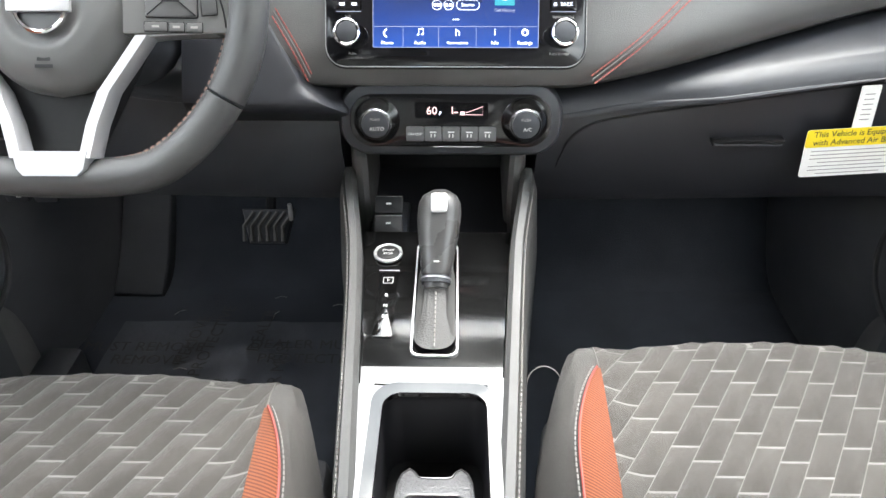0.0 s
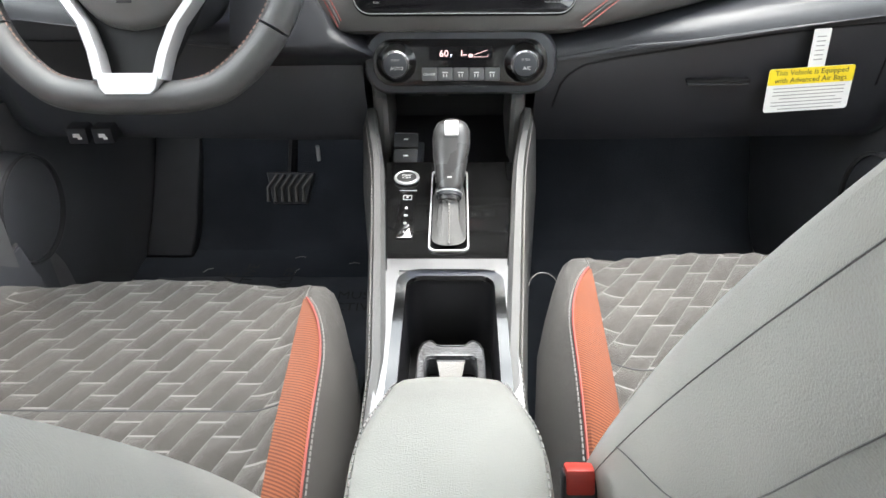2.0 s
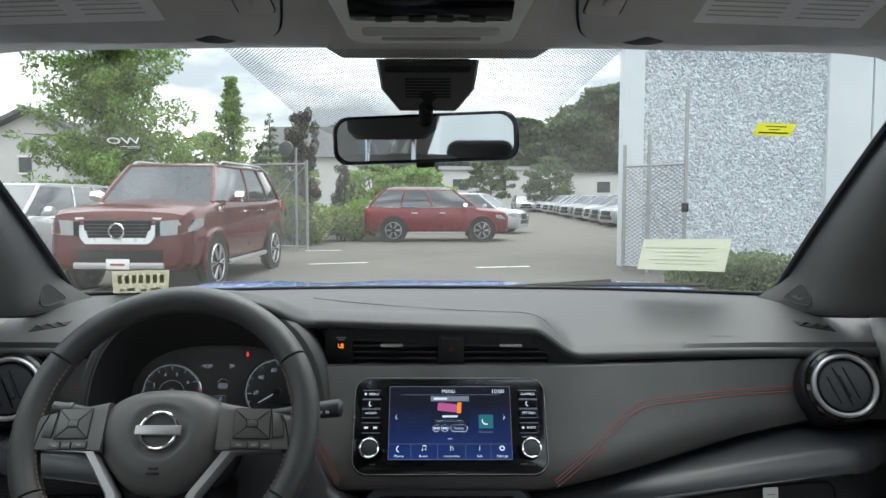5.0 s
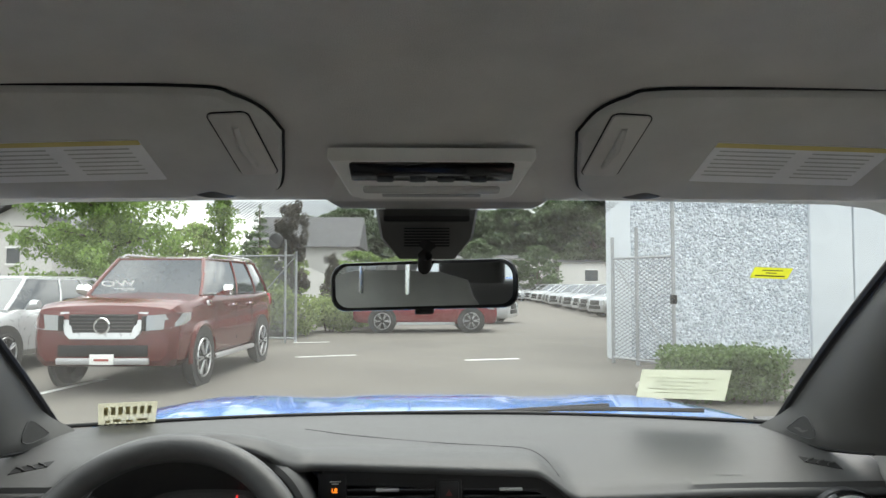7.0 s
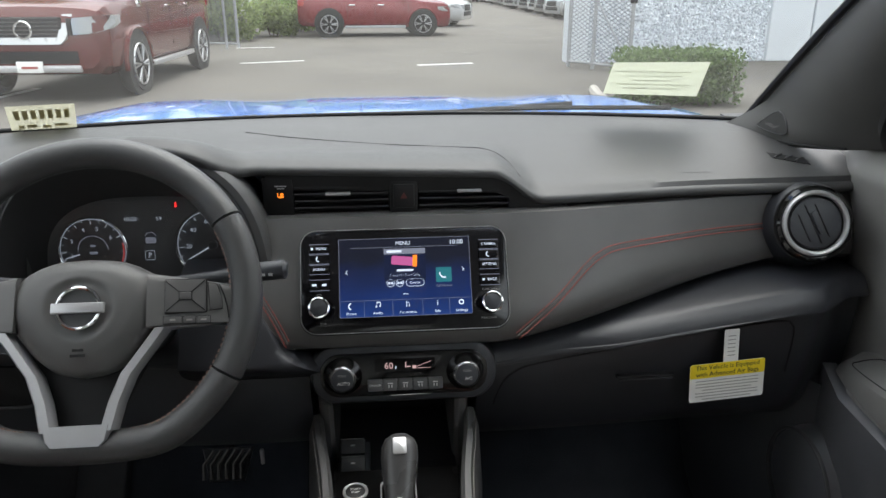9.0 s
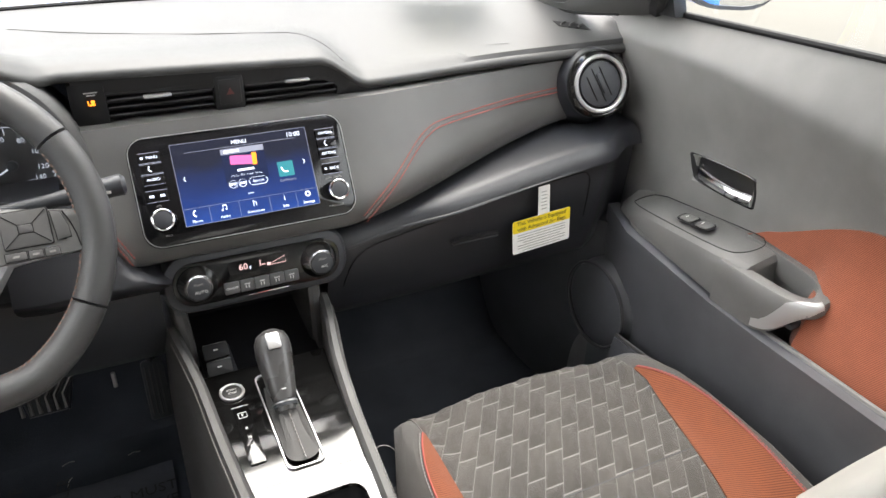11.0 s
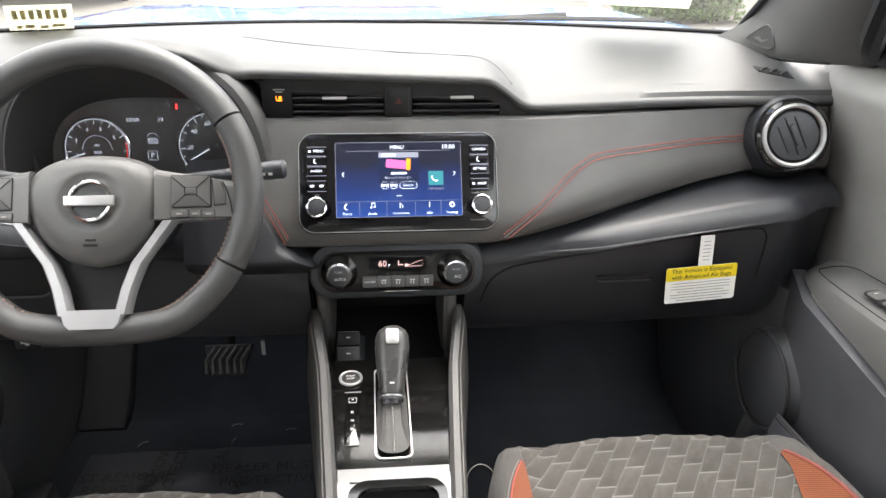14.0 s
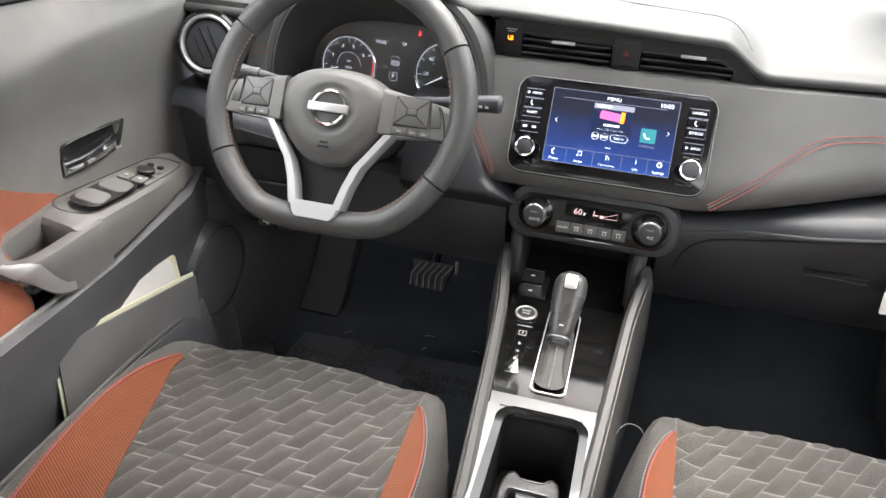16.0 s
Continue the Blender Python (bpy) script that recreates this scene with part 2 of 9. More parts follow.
M_CREAM = mat("cream_paper", (0.70, 0.69, 0.52), 0.7, vary=0.05)


def thin_paper(name, colour, clear=0.0):
    """Paper on glass that lets daylight through."""
    m = bpy.data.materials.new(name)
    m.use_nodes = True
    t = m.node_tree
    t.nodes.clear()
    o = t.nodes.new("ShaderNodeOutputMaterial")
    df = t.nodes.new("ShaderNodeBsdfDiffuse")
    tl = t.nodes.new("ShaderNodeBsdfTranslucent")
    n = t.nodes.new("ShaderNodeTexNoise")
    n.inputs["Scale"].default_value = 60
    r = t.nodes.new("ShaderNodeValToRGB")
    r.color_ramp.elements[0].color = (*[c * 0.92 for c in colour], 1)
    r.color_ramp.elements[1].color = (*colour, 1)
    mx = t.nodes.new("ShaderNodeMixShader")
    mx.inputs[0].default_value = 0.72
    t.links.new(n.outputs["Fac"], r.inputs["Fac"])
    for s in (df, tl):
        t.links.new(r.outputs["Color"], s.inputs["Color"])
    t.links.new(df.outputs[0], mx.inputs[1])
    t.links.new(tl.outputs[0], mx.inputs[2])
    t.links.new(mx.outputs[0], o.inputs["Surface"])
    if clear:
        tr = t.nodes.new("ShaderNodeBsdfTransparent")
        m2 = t.nodes.new("ShaderNodeMixShader")
        m2.inputs[0].default_value = clear
        t.links.new(mx.outputs[0], m2.inputs[1])
        t.links.new(tr.outputs[0], m2.inputs[2])
        t.links.new(m2.outputs[0], o.inputs["Surface"])
    return m


M_PAPER = thin_paper("thin_cream_paper", (0.56, 0.58, 0.49), 0.30)
M_LIMEPAPER = thin_paper("thin_lime_paper", (0.66, 0.66, 0.08), 0.15)
M_STOCK = thin_paper("thin_stock_paper", (0.46, 0.45, 0.36), 0.30)
M_INK = mat("ink", (0.02, 0.02, 0.02), 0.6)
M_GREYINK = mat("grey_ink", (0.30, 0.30, 0.29), 0.6)
M_RED = mat("red_buckle_plastic", (0.55, 0.05, 0.035), 0.4, vary=0.08)
M_BLUEPAINT = mat("electric_blue_paint", (0.05, 0.24, 0.78), 0.25, metal=0.15, coat=1.0, vary=0.05, rvary=0.03)
M_DUSTYGLASS = pane_glass("dusty_windscreen_glass", (0.93, 0.96, 0.95), 0.55, 0.026)
M_SIDEGLASS = pane_glass("side_window_glass", (0.9, 0.94, 0.93), 0.8)
M_MIRROR = mat("mirror_silver", (0.8, 0.82, 0.83), 0.015, metal=1.0, vary=0.01, rvary=0.005)
M_SCREEN = glow("screen_blue", (0.012, 0.030, 0.125), 0.15)
M_WHITEGLOW = glow("lit_white", (0.75, 0.85, 1.0), 0.58)
M_PALEGLOW = glow("lit_pale_rose", (0.95, 0.62, 0.62), 0.34)
M_REDGLOW = glow("lit_red", (1.0, 0.03, 0.03), 0.72)
M_AMBER = glow("lit_amber", (1.0, 0.25, 0.02), 0.65)
M_PINK = glow("lit_pink", (0.75, 0.16, 0.45), 0.36)
M_TEAL = glow("lit_teal", (0.03, 0.25, 0.30), 0.36)
M_GREYGLOW = glow("lit_grey", (0.30, 0.33, 0.42), 0.36)
M_GAUGE = mat("gauge_face", (0.10, 0.10, 0.105), 0.22, spec=0.6)


# ---- building blocks ----
def finish(name, bm, material, smooth=35):
    me = bpy.data.meshes.new(name)
    bm.to_mesh(me)
    bm.free()
    me.materials.append(material)
    if smooth:
        me.shade_smooth()
        me.set_sharp_from_angle(angle=radians(smooth))
    return me


def thing(name, label, category, group="", base=(0, 0, 0), kind=""):
    ob = new(name)
    ob.location = base
    ob.empty_display_size = 0.05
    return tagged(ob, label, category, group, kind)


def part(name, bm, material, parent, label="", smooth=35):
    ob = new(name, finish(name, bm, material, smooth))
    ob.parent = parent
    if parent.parent is None:
        ob.matrix_parent_inverse = Matrix.Translation(parent.location).inverted()
    if label:
        ob["label"] = label
    return ob


def solid(name, bm, material, label, category, kind="", group="", smooth=35):
    return tagged(new(name, finish(name, bm, material, smooth)), label, category, group, kind)


def box(x0, x1, y0, y1, z0, z1, r=0.0, seg=2, m=None):
    bm = bmesh.new()
    bmesh.ops.create_cube(bm, size=1, matrix=Matrix.LocRotScale(((x0 + x1) / 2, (y0 + y1) / 2, (z0 + z1) / 2), None, (abs(x1 - x0), abs(y1 - y0), abs(z1 - z0))))
    if r > 0:
        bmesh.ops.bevel(bm, geom=bm.edges[:], offset=r, segments=seg, profile=0.5, affect="EDGES", clamp_overlap=True)
    if m is not None:
        bm.transform(m)
    return bm


def join(*bms):
    out = bmesh.new()
    tmp = bpy.data.meshes.new("tmp")
    for b in bms:
        b.to_mesh(tmp)
        out.from_mesh(tmp)
        b.free()
    bpy.data.meshes.remove(tmp)
    return out


def loft(rings, closed=True, cap=True):
    """Skin over rings of equally many points."""
    bm = bmesh.new()
    vs = [[bm.verts.new(p) for p in ring] for ring in rings]
    n = len(vs[0])
    for a, b in zip(vs, vs[1:]):
        for i in range(n if closed else n - 1):
            j = (i + 1) % n
            bm.faces.new((a[i], a[j], b[j], b[i]))
    if cap and closed:
        bm.faces.new(list(reversed(vs[0])))
        bm.faces.new(vs[-1])
    bmesh.ops.recalc_face_normals(bm, faces=bm.faces[:])
    return bm


def sheet(fn, us, vs, thick=0.0, way=None):
    """A surface from fn(u, v); thick gives it a back."""
    bm = bmesh.new()
    g = [[bm.verts.new(fn(u, v)) for v in vs] for u in us]
    for i in range(len(us) - 1):
        for j in range(len(vs) - 1):
            bm.faces.new((g[i][j], g[i + 1][j], g[i + 1][j + 1], g[i][j + 1]))
    if thick:
        bmesh.ops.recalc_face_normals(bm, faces=bm.faces[:])
        if way is not None:
            bm.normal_update()
            f = bm.faces[0]
            if f.normal.dot(Vector(way)) < 0:
                bmesh.ops.reverse_faces(bm, faces=bm.faces[:])
        bm.normal_update()
        bmesh.ops.solidify(bm, geom=bm.faces[:], thickness=abs(thick))
        bmesh.ops.recalc_face_normals(bm, faces=bm.faces[:])
    return bm


def steps(a, b, n):
    return [a + (b - a) * i / n for i in range(n + 1)]


def smooth01(t):
    t = max(0.0, min(1.0, t))
    return t * t * (3 - 2 * t)


def tube(points, r, n=8, closed=False):
    """A round bar along points; r may be a list."""
    pts = [Vector(p) for p in points]
    rr = r if isinstance(r, (list, tuple)) else [r] * len(pts)
    rings, up = [], Vector((0, 0, 1))
    for i, p in enumerate(pts):
        a = pts[i - 1] if (i or closed) else pts[0]
        b = pts[(i + 1) % len(pts)] if (i + 1 < len(pts) or closed) else pts[-1]
        d = (b - a).normalized()
        s = d.cross(up)
        if s.length < 0.05:
            s = d.cross(Vector((1, 0, 0)))
        s.normalize()
        w = s.cross(d)
        rings.append([p + (s * math.cos(2 * math.pi * k / n) + w * math.sin(2 * math.pi * k / n)) * rr[i] for k in range(n)])
    if closed:
        rings.append(rings[0])
    bm = loft(rings, True, not closed)
    if closed:
        bmesh.ops.remove_doubles(bm, verts=bm.verts[:], dist=1e-6)
    return bm


def dashes(points, r, length, gap, n=4):
    """A run of short stitches along points."""
    pts = [Vector(p) for p in points]
    bms, pos, nxt = [], 0.0, 0.0
    run = []
    for a, b in zip(pts, pts[1:]):
        run.append((pos, pos + (b - a).length, a, b))
        pos += (b - a).length

    def at(s):
        for s0, s1, a, b in run:
            if s <= s1:
                return a.lerp(b, (s - s0) / max(1e-9, s1 - s0))
        return run[-1][3]
    while nxt + length < pos:
        bms.append(tube([at(nxt), at(nxt + length / 2), at(nxt + length)], r, n))
        nxt += length + gap
    return join(*bms)


def spline(points, n=8):
    """Catmull-Rom through points."""
    p = [Vector(q) for q in points]
    p = [p[0] * 2 - p[1]] + p + [p[-1] * 2 - p[-2]]
    out = []
    for i in range(1, len(p) - 2):
        for k in range(n):
            t = k / n
            out.append(0.5 * ((2 * p[i]) + (p[i + 1] - p[i - 1]) * t + (2 * p[i - 1] - 5 * p[i] + 4 * p[i + 1] - p[i + 2]) * t * t + (3 * p[i] - p[i - 1] - 3 * p[i + 1] + p[i + 2]) * t ** 3))
    out.append(p[-2])
    return out


def disc(r, h, n=32, m=None, bev=0.0, r2=None):
    """A short cylinder on the xy plane, from z 0 to h; bev rounds the upper edge."""
    r2 = r if r2 is None else r2
    prof = [(r, 0), (r2, h - bev), (r2 - bev * 0.3, h - bev * 0.3), (r2 - bev, h)] if bev else [(r, 0), (r2, h)]
    rings = [[Vector((a * math.cos(2 * math.pi * k / n), a * math.sin(2 * math.pi * k / n), z)) for k in range(n)] for a, z in prof]
    bm = loft(rings)
    if m is not None:
        bm.transform(m)
    return bm


def ring(r, w, h, n=40, m=None, tall=8):
    """A torus-like ring of radius r, section w x h."""
    rings = []
    for k in range(n):
        a = 2 * math.pi * k / n
        rings.append([Vector(((r + w / 2 * math.cos(2 * math.pi * i / tall)) * math.cos(a), (r + w / 2 * math.cos(2 * math.pi * i / tall)) * math.sin(a), h / 2 * math.sin(2 * math.pi * i / tall))) for i in range(tall)])
    rings.append(rings[0])
    bm = loft(rings, True, False)
    bmesh.ops.remove_doubles(bm, verts=bm.verts[:], dist=1e-6)
    if m is not None:
        bm.transform(m)
    return bm


def rrect(w, h, r, n=6):
    """Outline of a rounded rectangle, centred."""
    pts = []
    for cx, cy, a0 in ((w / 2 - r, h / 2 - r, 0), (-w / 2 + r, h / 2 - r, 90), (-w / 2 + r, -h / 2 + r, 180), (w / 2 - r, -h / 2 + r, 270)):
        for k in range(n + 1):
            a = radians(a0 + 90 * k / n)
            pts.append((cx + r * math.cos(a), cy + r * math.sin(a)))
    return pts


def slab(w, h, r, d, m, bev=0.0, n=6):
    """A rounded rectangular plate in the xy plane, from z 0 to d."""
    lv = [(0, 0), (0, d - bev), (bev * 0.35, d - bev * 0.3), (bev, d)] if bev else [(0, 0), (0, d)]
    bm = loft([[Vector((x, y, z)) for x, y in rrect(w - 2 * i, h - 2 * i, max(0.0005, r - i), n)] for i, z in lv])
    bm.transform(m)
    return bm


def frame_slab(w, h, r, wi, hi, ri, d, m, n=6):
    """A rounded rectangular frame, open in the middle."""
    o, i = rrect(w, h, r, n), rrect(wi, hi, ri, n)
    rings = [[Vector((x, y, 0)) for x, y in o], [Vector((x, y, d)) for x, y in o], [Vector((x, y, d)) for x, y in i], [Vector((x, y, 0)) for x, y in i]]
    rings.append(rings[0])
    bm = loft(rings, True, False)
    bmesh.ops.remove_doubles(bm, verts=bm.verts[:], dist=1e-6)
    bm.transform(m)
    return bm


def frame_of(origin, right, up):
    """The pose of a face: x to the right, y up, z out of it."""
    r, u = Vector(right).normalized(), Vector(up).normalized()
    n = r.cross(u).normalized()
    u = n.cross(r)
    return Matrix((( r.x, u.x, n.x, origin[0]), (r.y, u.y, n.y, origin[1]), (r.z, u.z, n.z, origin[2]), (0, 0, 0, 1)))


def words(body, size, m, thick=0.0002):
    """Lettering as a mesh, centred on m, with the built-in font."""
    cu = bpy.data.curves.new("words", "FONT")
    cu.body, cu.size, cu.extrude = body, size, thick
    cu.align_x, cu.align_y = "CENTER", "CENTER"
    cu.resolution_u = 2
    ob = new("words", cu)
    dg = bpy.context.evaluated_depsgraph_get()
    me = bpy.data.meshes.new_from_object(ob.evaluated_get(dg))
    bm = bmesh.new()
    bm.from_mesh(me)
    bpy.data.objects.remove(ob)
    bpy.data.curves.remove(cu)
    bpy.data.meshes.remove(me)
    bm.transform(m)
    return bm


def bars(rows, m, d=0.0003):
    """Flat bars (x, y, w, h) on a face."""
    return join(*[box(x - w / 2, x + w / 2, y - h / 2, y + h / 2, 0, d, m=m) for x, y, w, h in rows])


T = Matrix.Translation
XC = -0.02
GZ = -0.13


# ---- dashboard ----
def dash_s(x):
    u = x - 0.15 if x > XC else -0.19 - x
    return smooth01(u / 0.42)


def dash_l(x):
    u = x - 0.13 if x > XC else -0.17 - x
    return max(0.0, min(1.0, u / 0.44))


def fascia_y(x, z):
    s = dash_s(x)
    return (1 - s) * 0.63 * (z - 0.9) + s * (0.105 + 0.30 * (z - 0.95))


def crease_z(x):
    return 0.836 + 0.064 * dash_l(x)


def glove_z(x):
    return 0.808 + 0.048 * (1 - (1 - dash_l(x)) ** 1.6)


def hood_h(x):
    return 1 - smooth01((x - 0.126) / 0.076) if x > -0.3 else smooth01((x + 0.60) / 0.08)


CX = -0.362


def binnacle_z(x):
    """Height of the outer arch of the dial binnacle."""
    u = abs(x - CX) / 0.190
    if u >= 1:
        return 0.895
    c = u ** 1.39
    return 0.895 + 0.216 * math.sqrt(1 - c * c) ** 0.72


def pad_lip(x):
    h = hood_h(x)
    ly = 0.108 - 0.024 * h if x < 0 else 0.084 + 0.028 * smooth01((x - 0.15) / 0.35)
    lz = 1.024 + 0.040 * h + 0.012 * max(0.0, min(1.0, (0.13 - x) / 0.33)) * (x > CX)
    over = binnacle_z(x) + 0.003 - lz
    if over > -0.03:
        k = smooth01((over + 0.03) / 0.06)
        lz += (over + math.sqrt(over * over + 0.0004)) / 2 * k
        ly -= 0.046 * k
    return ly, lz


def base_y(x):
    return 0.535 - 0.36 * (x - XC) ** 2


def pad_pt(x, v):
    ly, lz = pad_lip(x)
    by = base_y(x)
    h = hood_h(x)
    z0 = 1.014 + 0.050 * v + 0.018 * math.sin(math.pi * v) + 0.008 * abs(x)
    return Vector((x, ly + (by - ly) * v, z0 + (lz - 1.014) * (1 - smooth01(v / 0.5))))


dash = thing("dashboard", "charcoal soft-touch car dashboard with rust double stitching", "dashboard", base=(0, 0.25, 0.66))
xs = steps(-0.735, 0.700, 180)


def pad_profile(x):
    ly, lz = pad_lip(x)
    p = [pad_pt(x, v) for v in steps(1, 0.03, 16)]
    for a in (0, 30, 60, 90, 120, 150, 180):
        p.append(Vector((x, ly + 0.006 - 0.009 * math.sin(radians(a)), lz - 0.006 + 0.008 * math.cos(radians(a)) - 0.002)))
    p += [Vector((x, ly + 0.08, lz - 0.014)), Vector((x, base_y(x), 0.98))]
    return p


part("top_pad", loft([pad_profile(x) for x in xs]), M_PAD, dash, "black grained upper dash pad")


def fascia_profile(x):
    zc = crease_z(x)
    z_top = 1.005
    p = []
    for t in steps(0, 1, 12):
        z = z_top + (zc + 0.050 - z_top) * t
        p.append(Vector((x, fascia_y(x, z), z)))
    y = fascia_y(x, zc + 0.050)
    k = 1 - dash_l(x) * 0.3
    p += [Vector((x, y - 0.006 * k, zc + 0.036)), Vector((x, y - 0.008 * k, zc + 0.024)), Vector((x, y - 0.004 * k, zc + 0.012)), Vector((x, y + 0.007, zc + 0.004)), Vector((x, y + 0.020, zc + 0.000)), Vector((x, y + 0.09, zc - 0.001)), Vector((x, 0.22, zc)), Vector((x, 0.22, z_top)), Vector((x, 0.14, z_top + 0.002))]
    return p


part("fascia", loft([fascia_profile(x) for x in steps(-0.212, 0.690, 70)]), M_LEATHER, dash, "charcoal leather-look fascia panel")
part("vent_cheek", loft([[Vector((x, pad_lip(x)[0] + dy_, z)) for dy_, z in ((0.004, 0.998), (0.002, pad_lip(x)[1] - 0.009), (0.04, pad_lip(x)[1] - 0.009), (0.04, 0.998))] for x in steps(0.152, 0.235, 16)]), M_VENT, dash, "black cheek at the end of the centre vents")
part("brow", loft([[Vector((x, pad_lip(x)[0] + dy_, pad_lip(x)[1] + dz)) for dy_, dz in ((-0.0015, -0.008), (0.002, -0.034), (0.02, -0.034), (0.02, -0.008))] for x in steps(-0.185, 0.168, 30)]), M_VENT, dash, "black brow over the centre vents")
part("corner_filler", loft([[Vector((x, y, z)) for y, z in ((0.125, 0.66), (0.125, 1.012), (0.16, 1.03), (0.52, 1.06), (0.52, 0.66))] for x in (0.655, 0.71)]), M_DASH, dash)
part("fascia_end", loft([fascia_profile(x) for x in steps(-0.735, -0.520, 20)]), M_LEATHER, dash, "charcoal leather-look fascia end beyond the dials")


def lower_profile(x):
    zc, zg = crease_z(x), glove_z(x)
    e = smooth01(((x if x > 0 else -0.04 - x) - 0.580) / 0.09)
    k = smooth01(dash_l(x) / 0.40)
    yc = fascia_y(x, zc + 0.050) + 0.010
    n = (1 - k) * (yc - 0.010) + k * (-0.020 + 0.012 * dash_s(x)) + 0.050 * e
    g = 0.012 * dash_s(x) + 0.050 * e
    top = spline([Vector((x, *q)) for q in ((max(yc, n) + 0.022, zc - 0.001), (n + 0.034, zc - 0.004), (n + 0.018, zc - 0.009), (n + 0.007, zc - 0.018), (n + 0.001, zc - 0.031), (n + 0.002, (zc + zg) / 2 - 0.012), (g - 0.001, zg + 0.004))], 3)
    return [Vector((x, 0.2, zc - 0.006)), Vector((x, max(yc, n) + 0.06, zc - 0.002))] + top + [Vector((x, *q)) for q in ((g + 0.0035, zg + 0.001), (g, zg - 0.005), (g + 0.003, zg - 0.05), (g + 0.010, 0.74), (g + 0.022, 0.69), (g + 0.034, 0.672), (g + 0.06, 0.662), (0.28, 0.675), (0.28, zc - 0.03))]


part("lower_panel", loft([lower_profile(x) for x in steps(0.098, 0.690, 44)]), M_DASH, dash, "charcoal passenger lower panel")
part("knee_panel", loft([lower_profile(x) for x in steps(-0.735, -0.135, 44)]), M_PLASTIC, dash, "black driver knee panel")


# dark panel between the column and the centre stack
def beside_x(z):
    return -0.116 - 0.050 * smooth01((z - 0.815) / 0.045) - 0.66 * max(0.0, z - 0.860)


def beside_y(z):
    return 0.63 * (z - 0.9) - 0.006 if z > 0.84 else -0.0438 + 0.056 * smooth01((0.84 - z) / 0.06)


part("column_panel", loft([[Vector((x_, beside_y(z) + dy_, z)) for x_, dy_ in ((-0.300, 0.06), (-0.296, 0.004), (-0.27, 0.0), (beside_x(z) - 0.014, 0.0), (beside_x(z) - 0.004, 0.003), (beside_x(z), 0.012), (beside_x(z), 0.06))] for z in steps(0.785, 0.945, 30)]), M_DASH, dash, "dark moulded panel beside the steering column")
# coin pocket on the knee panel: no hollow, its shade is a near-black slab
part("pocket_mouth", slab(0.118, 0.058, 0.010, 0.006, frame_of((-0.551, 0.004, 0.803), (1, 0, 0), (0, 0.05, 1)), 0.001), M_DARK, dash, "near-black slab painting the shade inside the coin pocket")
part("pocket_lip", tube([(-0.610, -0.003, 0.792), (-0.606, -0.005, 0.779), (-0.596, -0.006, 0.775), (-0.506, -0.006, 0.775), (-0.495, -0.005, 0.779), (-0.491, -0.003, 0.792)], 0.0022, 6), M_KEY, dash, "thin lip of the coin pocket")
# glove box door outline and its slot handle
def glove_pt(x, z, d=0.0):
    g = 0.012 * dash_s(x)
    if z > glove_z(x) - 0.05:
        y = g + 0.003 * (glove_z(x) - 0.006 - z) / 0.044
    else:
        y = g + 0.003 + 0.007 * (glove_z(x) - 0.05 - z) / max(0.01, glove_z(x) - 0.05 - 0.74)
    return Vector((x, y - d, z))


edge = spline([glove_pt(x, z, 0.0005) for x, z in ((0.118, 0.70), (0.130, 0.765), (0.150, 0.790), (0.185, 0.803), (0.30, 0.820), (0.42, 0.836), (0.535, 0.847), (0.557, 0.842), (0.564, 0.822), (0.564, 0.760))], 8)
part("glovebox_seam", tube(edge, 0.0016, 6), M_DARK, dash, "dark shut line of the glovebox door")
part("glovebox_handle", box(0.30, 0.385, 0.000, 0.014, 0.771, 0.7755, 0.001), M_DARK, dash, "slot of the glovebox handle")
part("glovebox_handle_lip", box(0.302, 0.383, -0.0015, 0.010, 0.7665, 0.771, 0.0015), M_DASH, dash)

# rust double stitching on the fascia
for side in (1, -1):
    line = [(0.148, 0.860), (0.178, 0.879), (0.210, 0.900), (0.253, 0.933), (0.276, 0.946), (0.303, 0.953), (0.38, 0.956), (0.46, 0.9585), (0.555, 0.961)]
    runs = [line]
    if side < 0:
        runs = [[(-0.157, 0.861), (-0.173, 0.887), (-0.196, 0.920)], [(-0.540, 0.961), (-0.57, 0.9615), (-0.595, 0.962)]]
    for run_ in runs:
        for off in (-0.0035, 0.0035):
            pts = spline([Vector((x + off * 0.5 * side * -1, fascia_y(x, z + off) - 0.0006, z + off)) for x, z in run_], 8)
            part("stitching", dashes(pts, 0.0009, 0.0042, 0.0012), M_REDTHREAD, dash, "rust-coloured stitching")
        pts = spline([Vector((x, fascia_y(x, z) + 0.0003, z)) for x, z in run_], 8)
        part("stitch_seam", tube(pts, 0.0010, 6), M_LEATHER, dash)

# centre vents under the hood
part("vent_recess", box(-0.185, 0.158, 0.100, 0.125, 1.000, 1.052), M_DARK, dash, "black recess of the centre vents")
part("vent_divider", box(-0.017, 0.022, 0.083, 0.112, 1.003, 1.050, 0.003), M_VENT, dash)
part("vent_end", box(0.150, 0.162, 0.090, 0.112, 1.003, 1.038, 0.003), M_PLASTIC, dash)
for x0, x1, xm in ((-0.148, -0.019, -0.088), (0.024, 0.150, 0.094)):
    for k in range(4):
        z = 1.012 + 0.0098 * k
        part("vent_slat", box(x0, x1, 0.085, 0.105, z, z + 0.0028, 0.0008, 1), M_VENT, dash)
    part("vent_tab", box(xm - 0.017, xm + 0.017, 0.078, 0.088, 1.0325, 1.0360, 0.0012), M_CRESCENT, dash, "silver vent tab")
part("hazard_button", box(-0.012, 0.017, 0.080, 0.084, 1.012, 1.046, 0.002), M_VENT, dash, "black hazard button")
tri = frame_of((0.0025, 0.0795, 1.029), (1, 0, 0), (0, 0, 1))
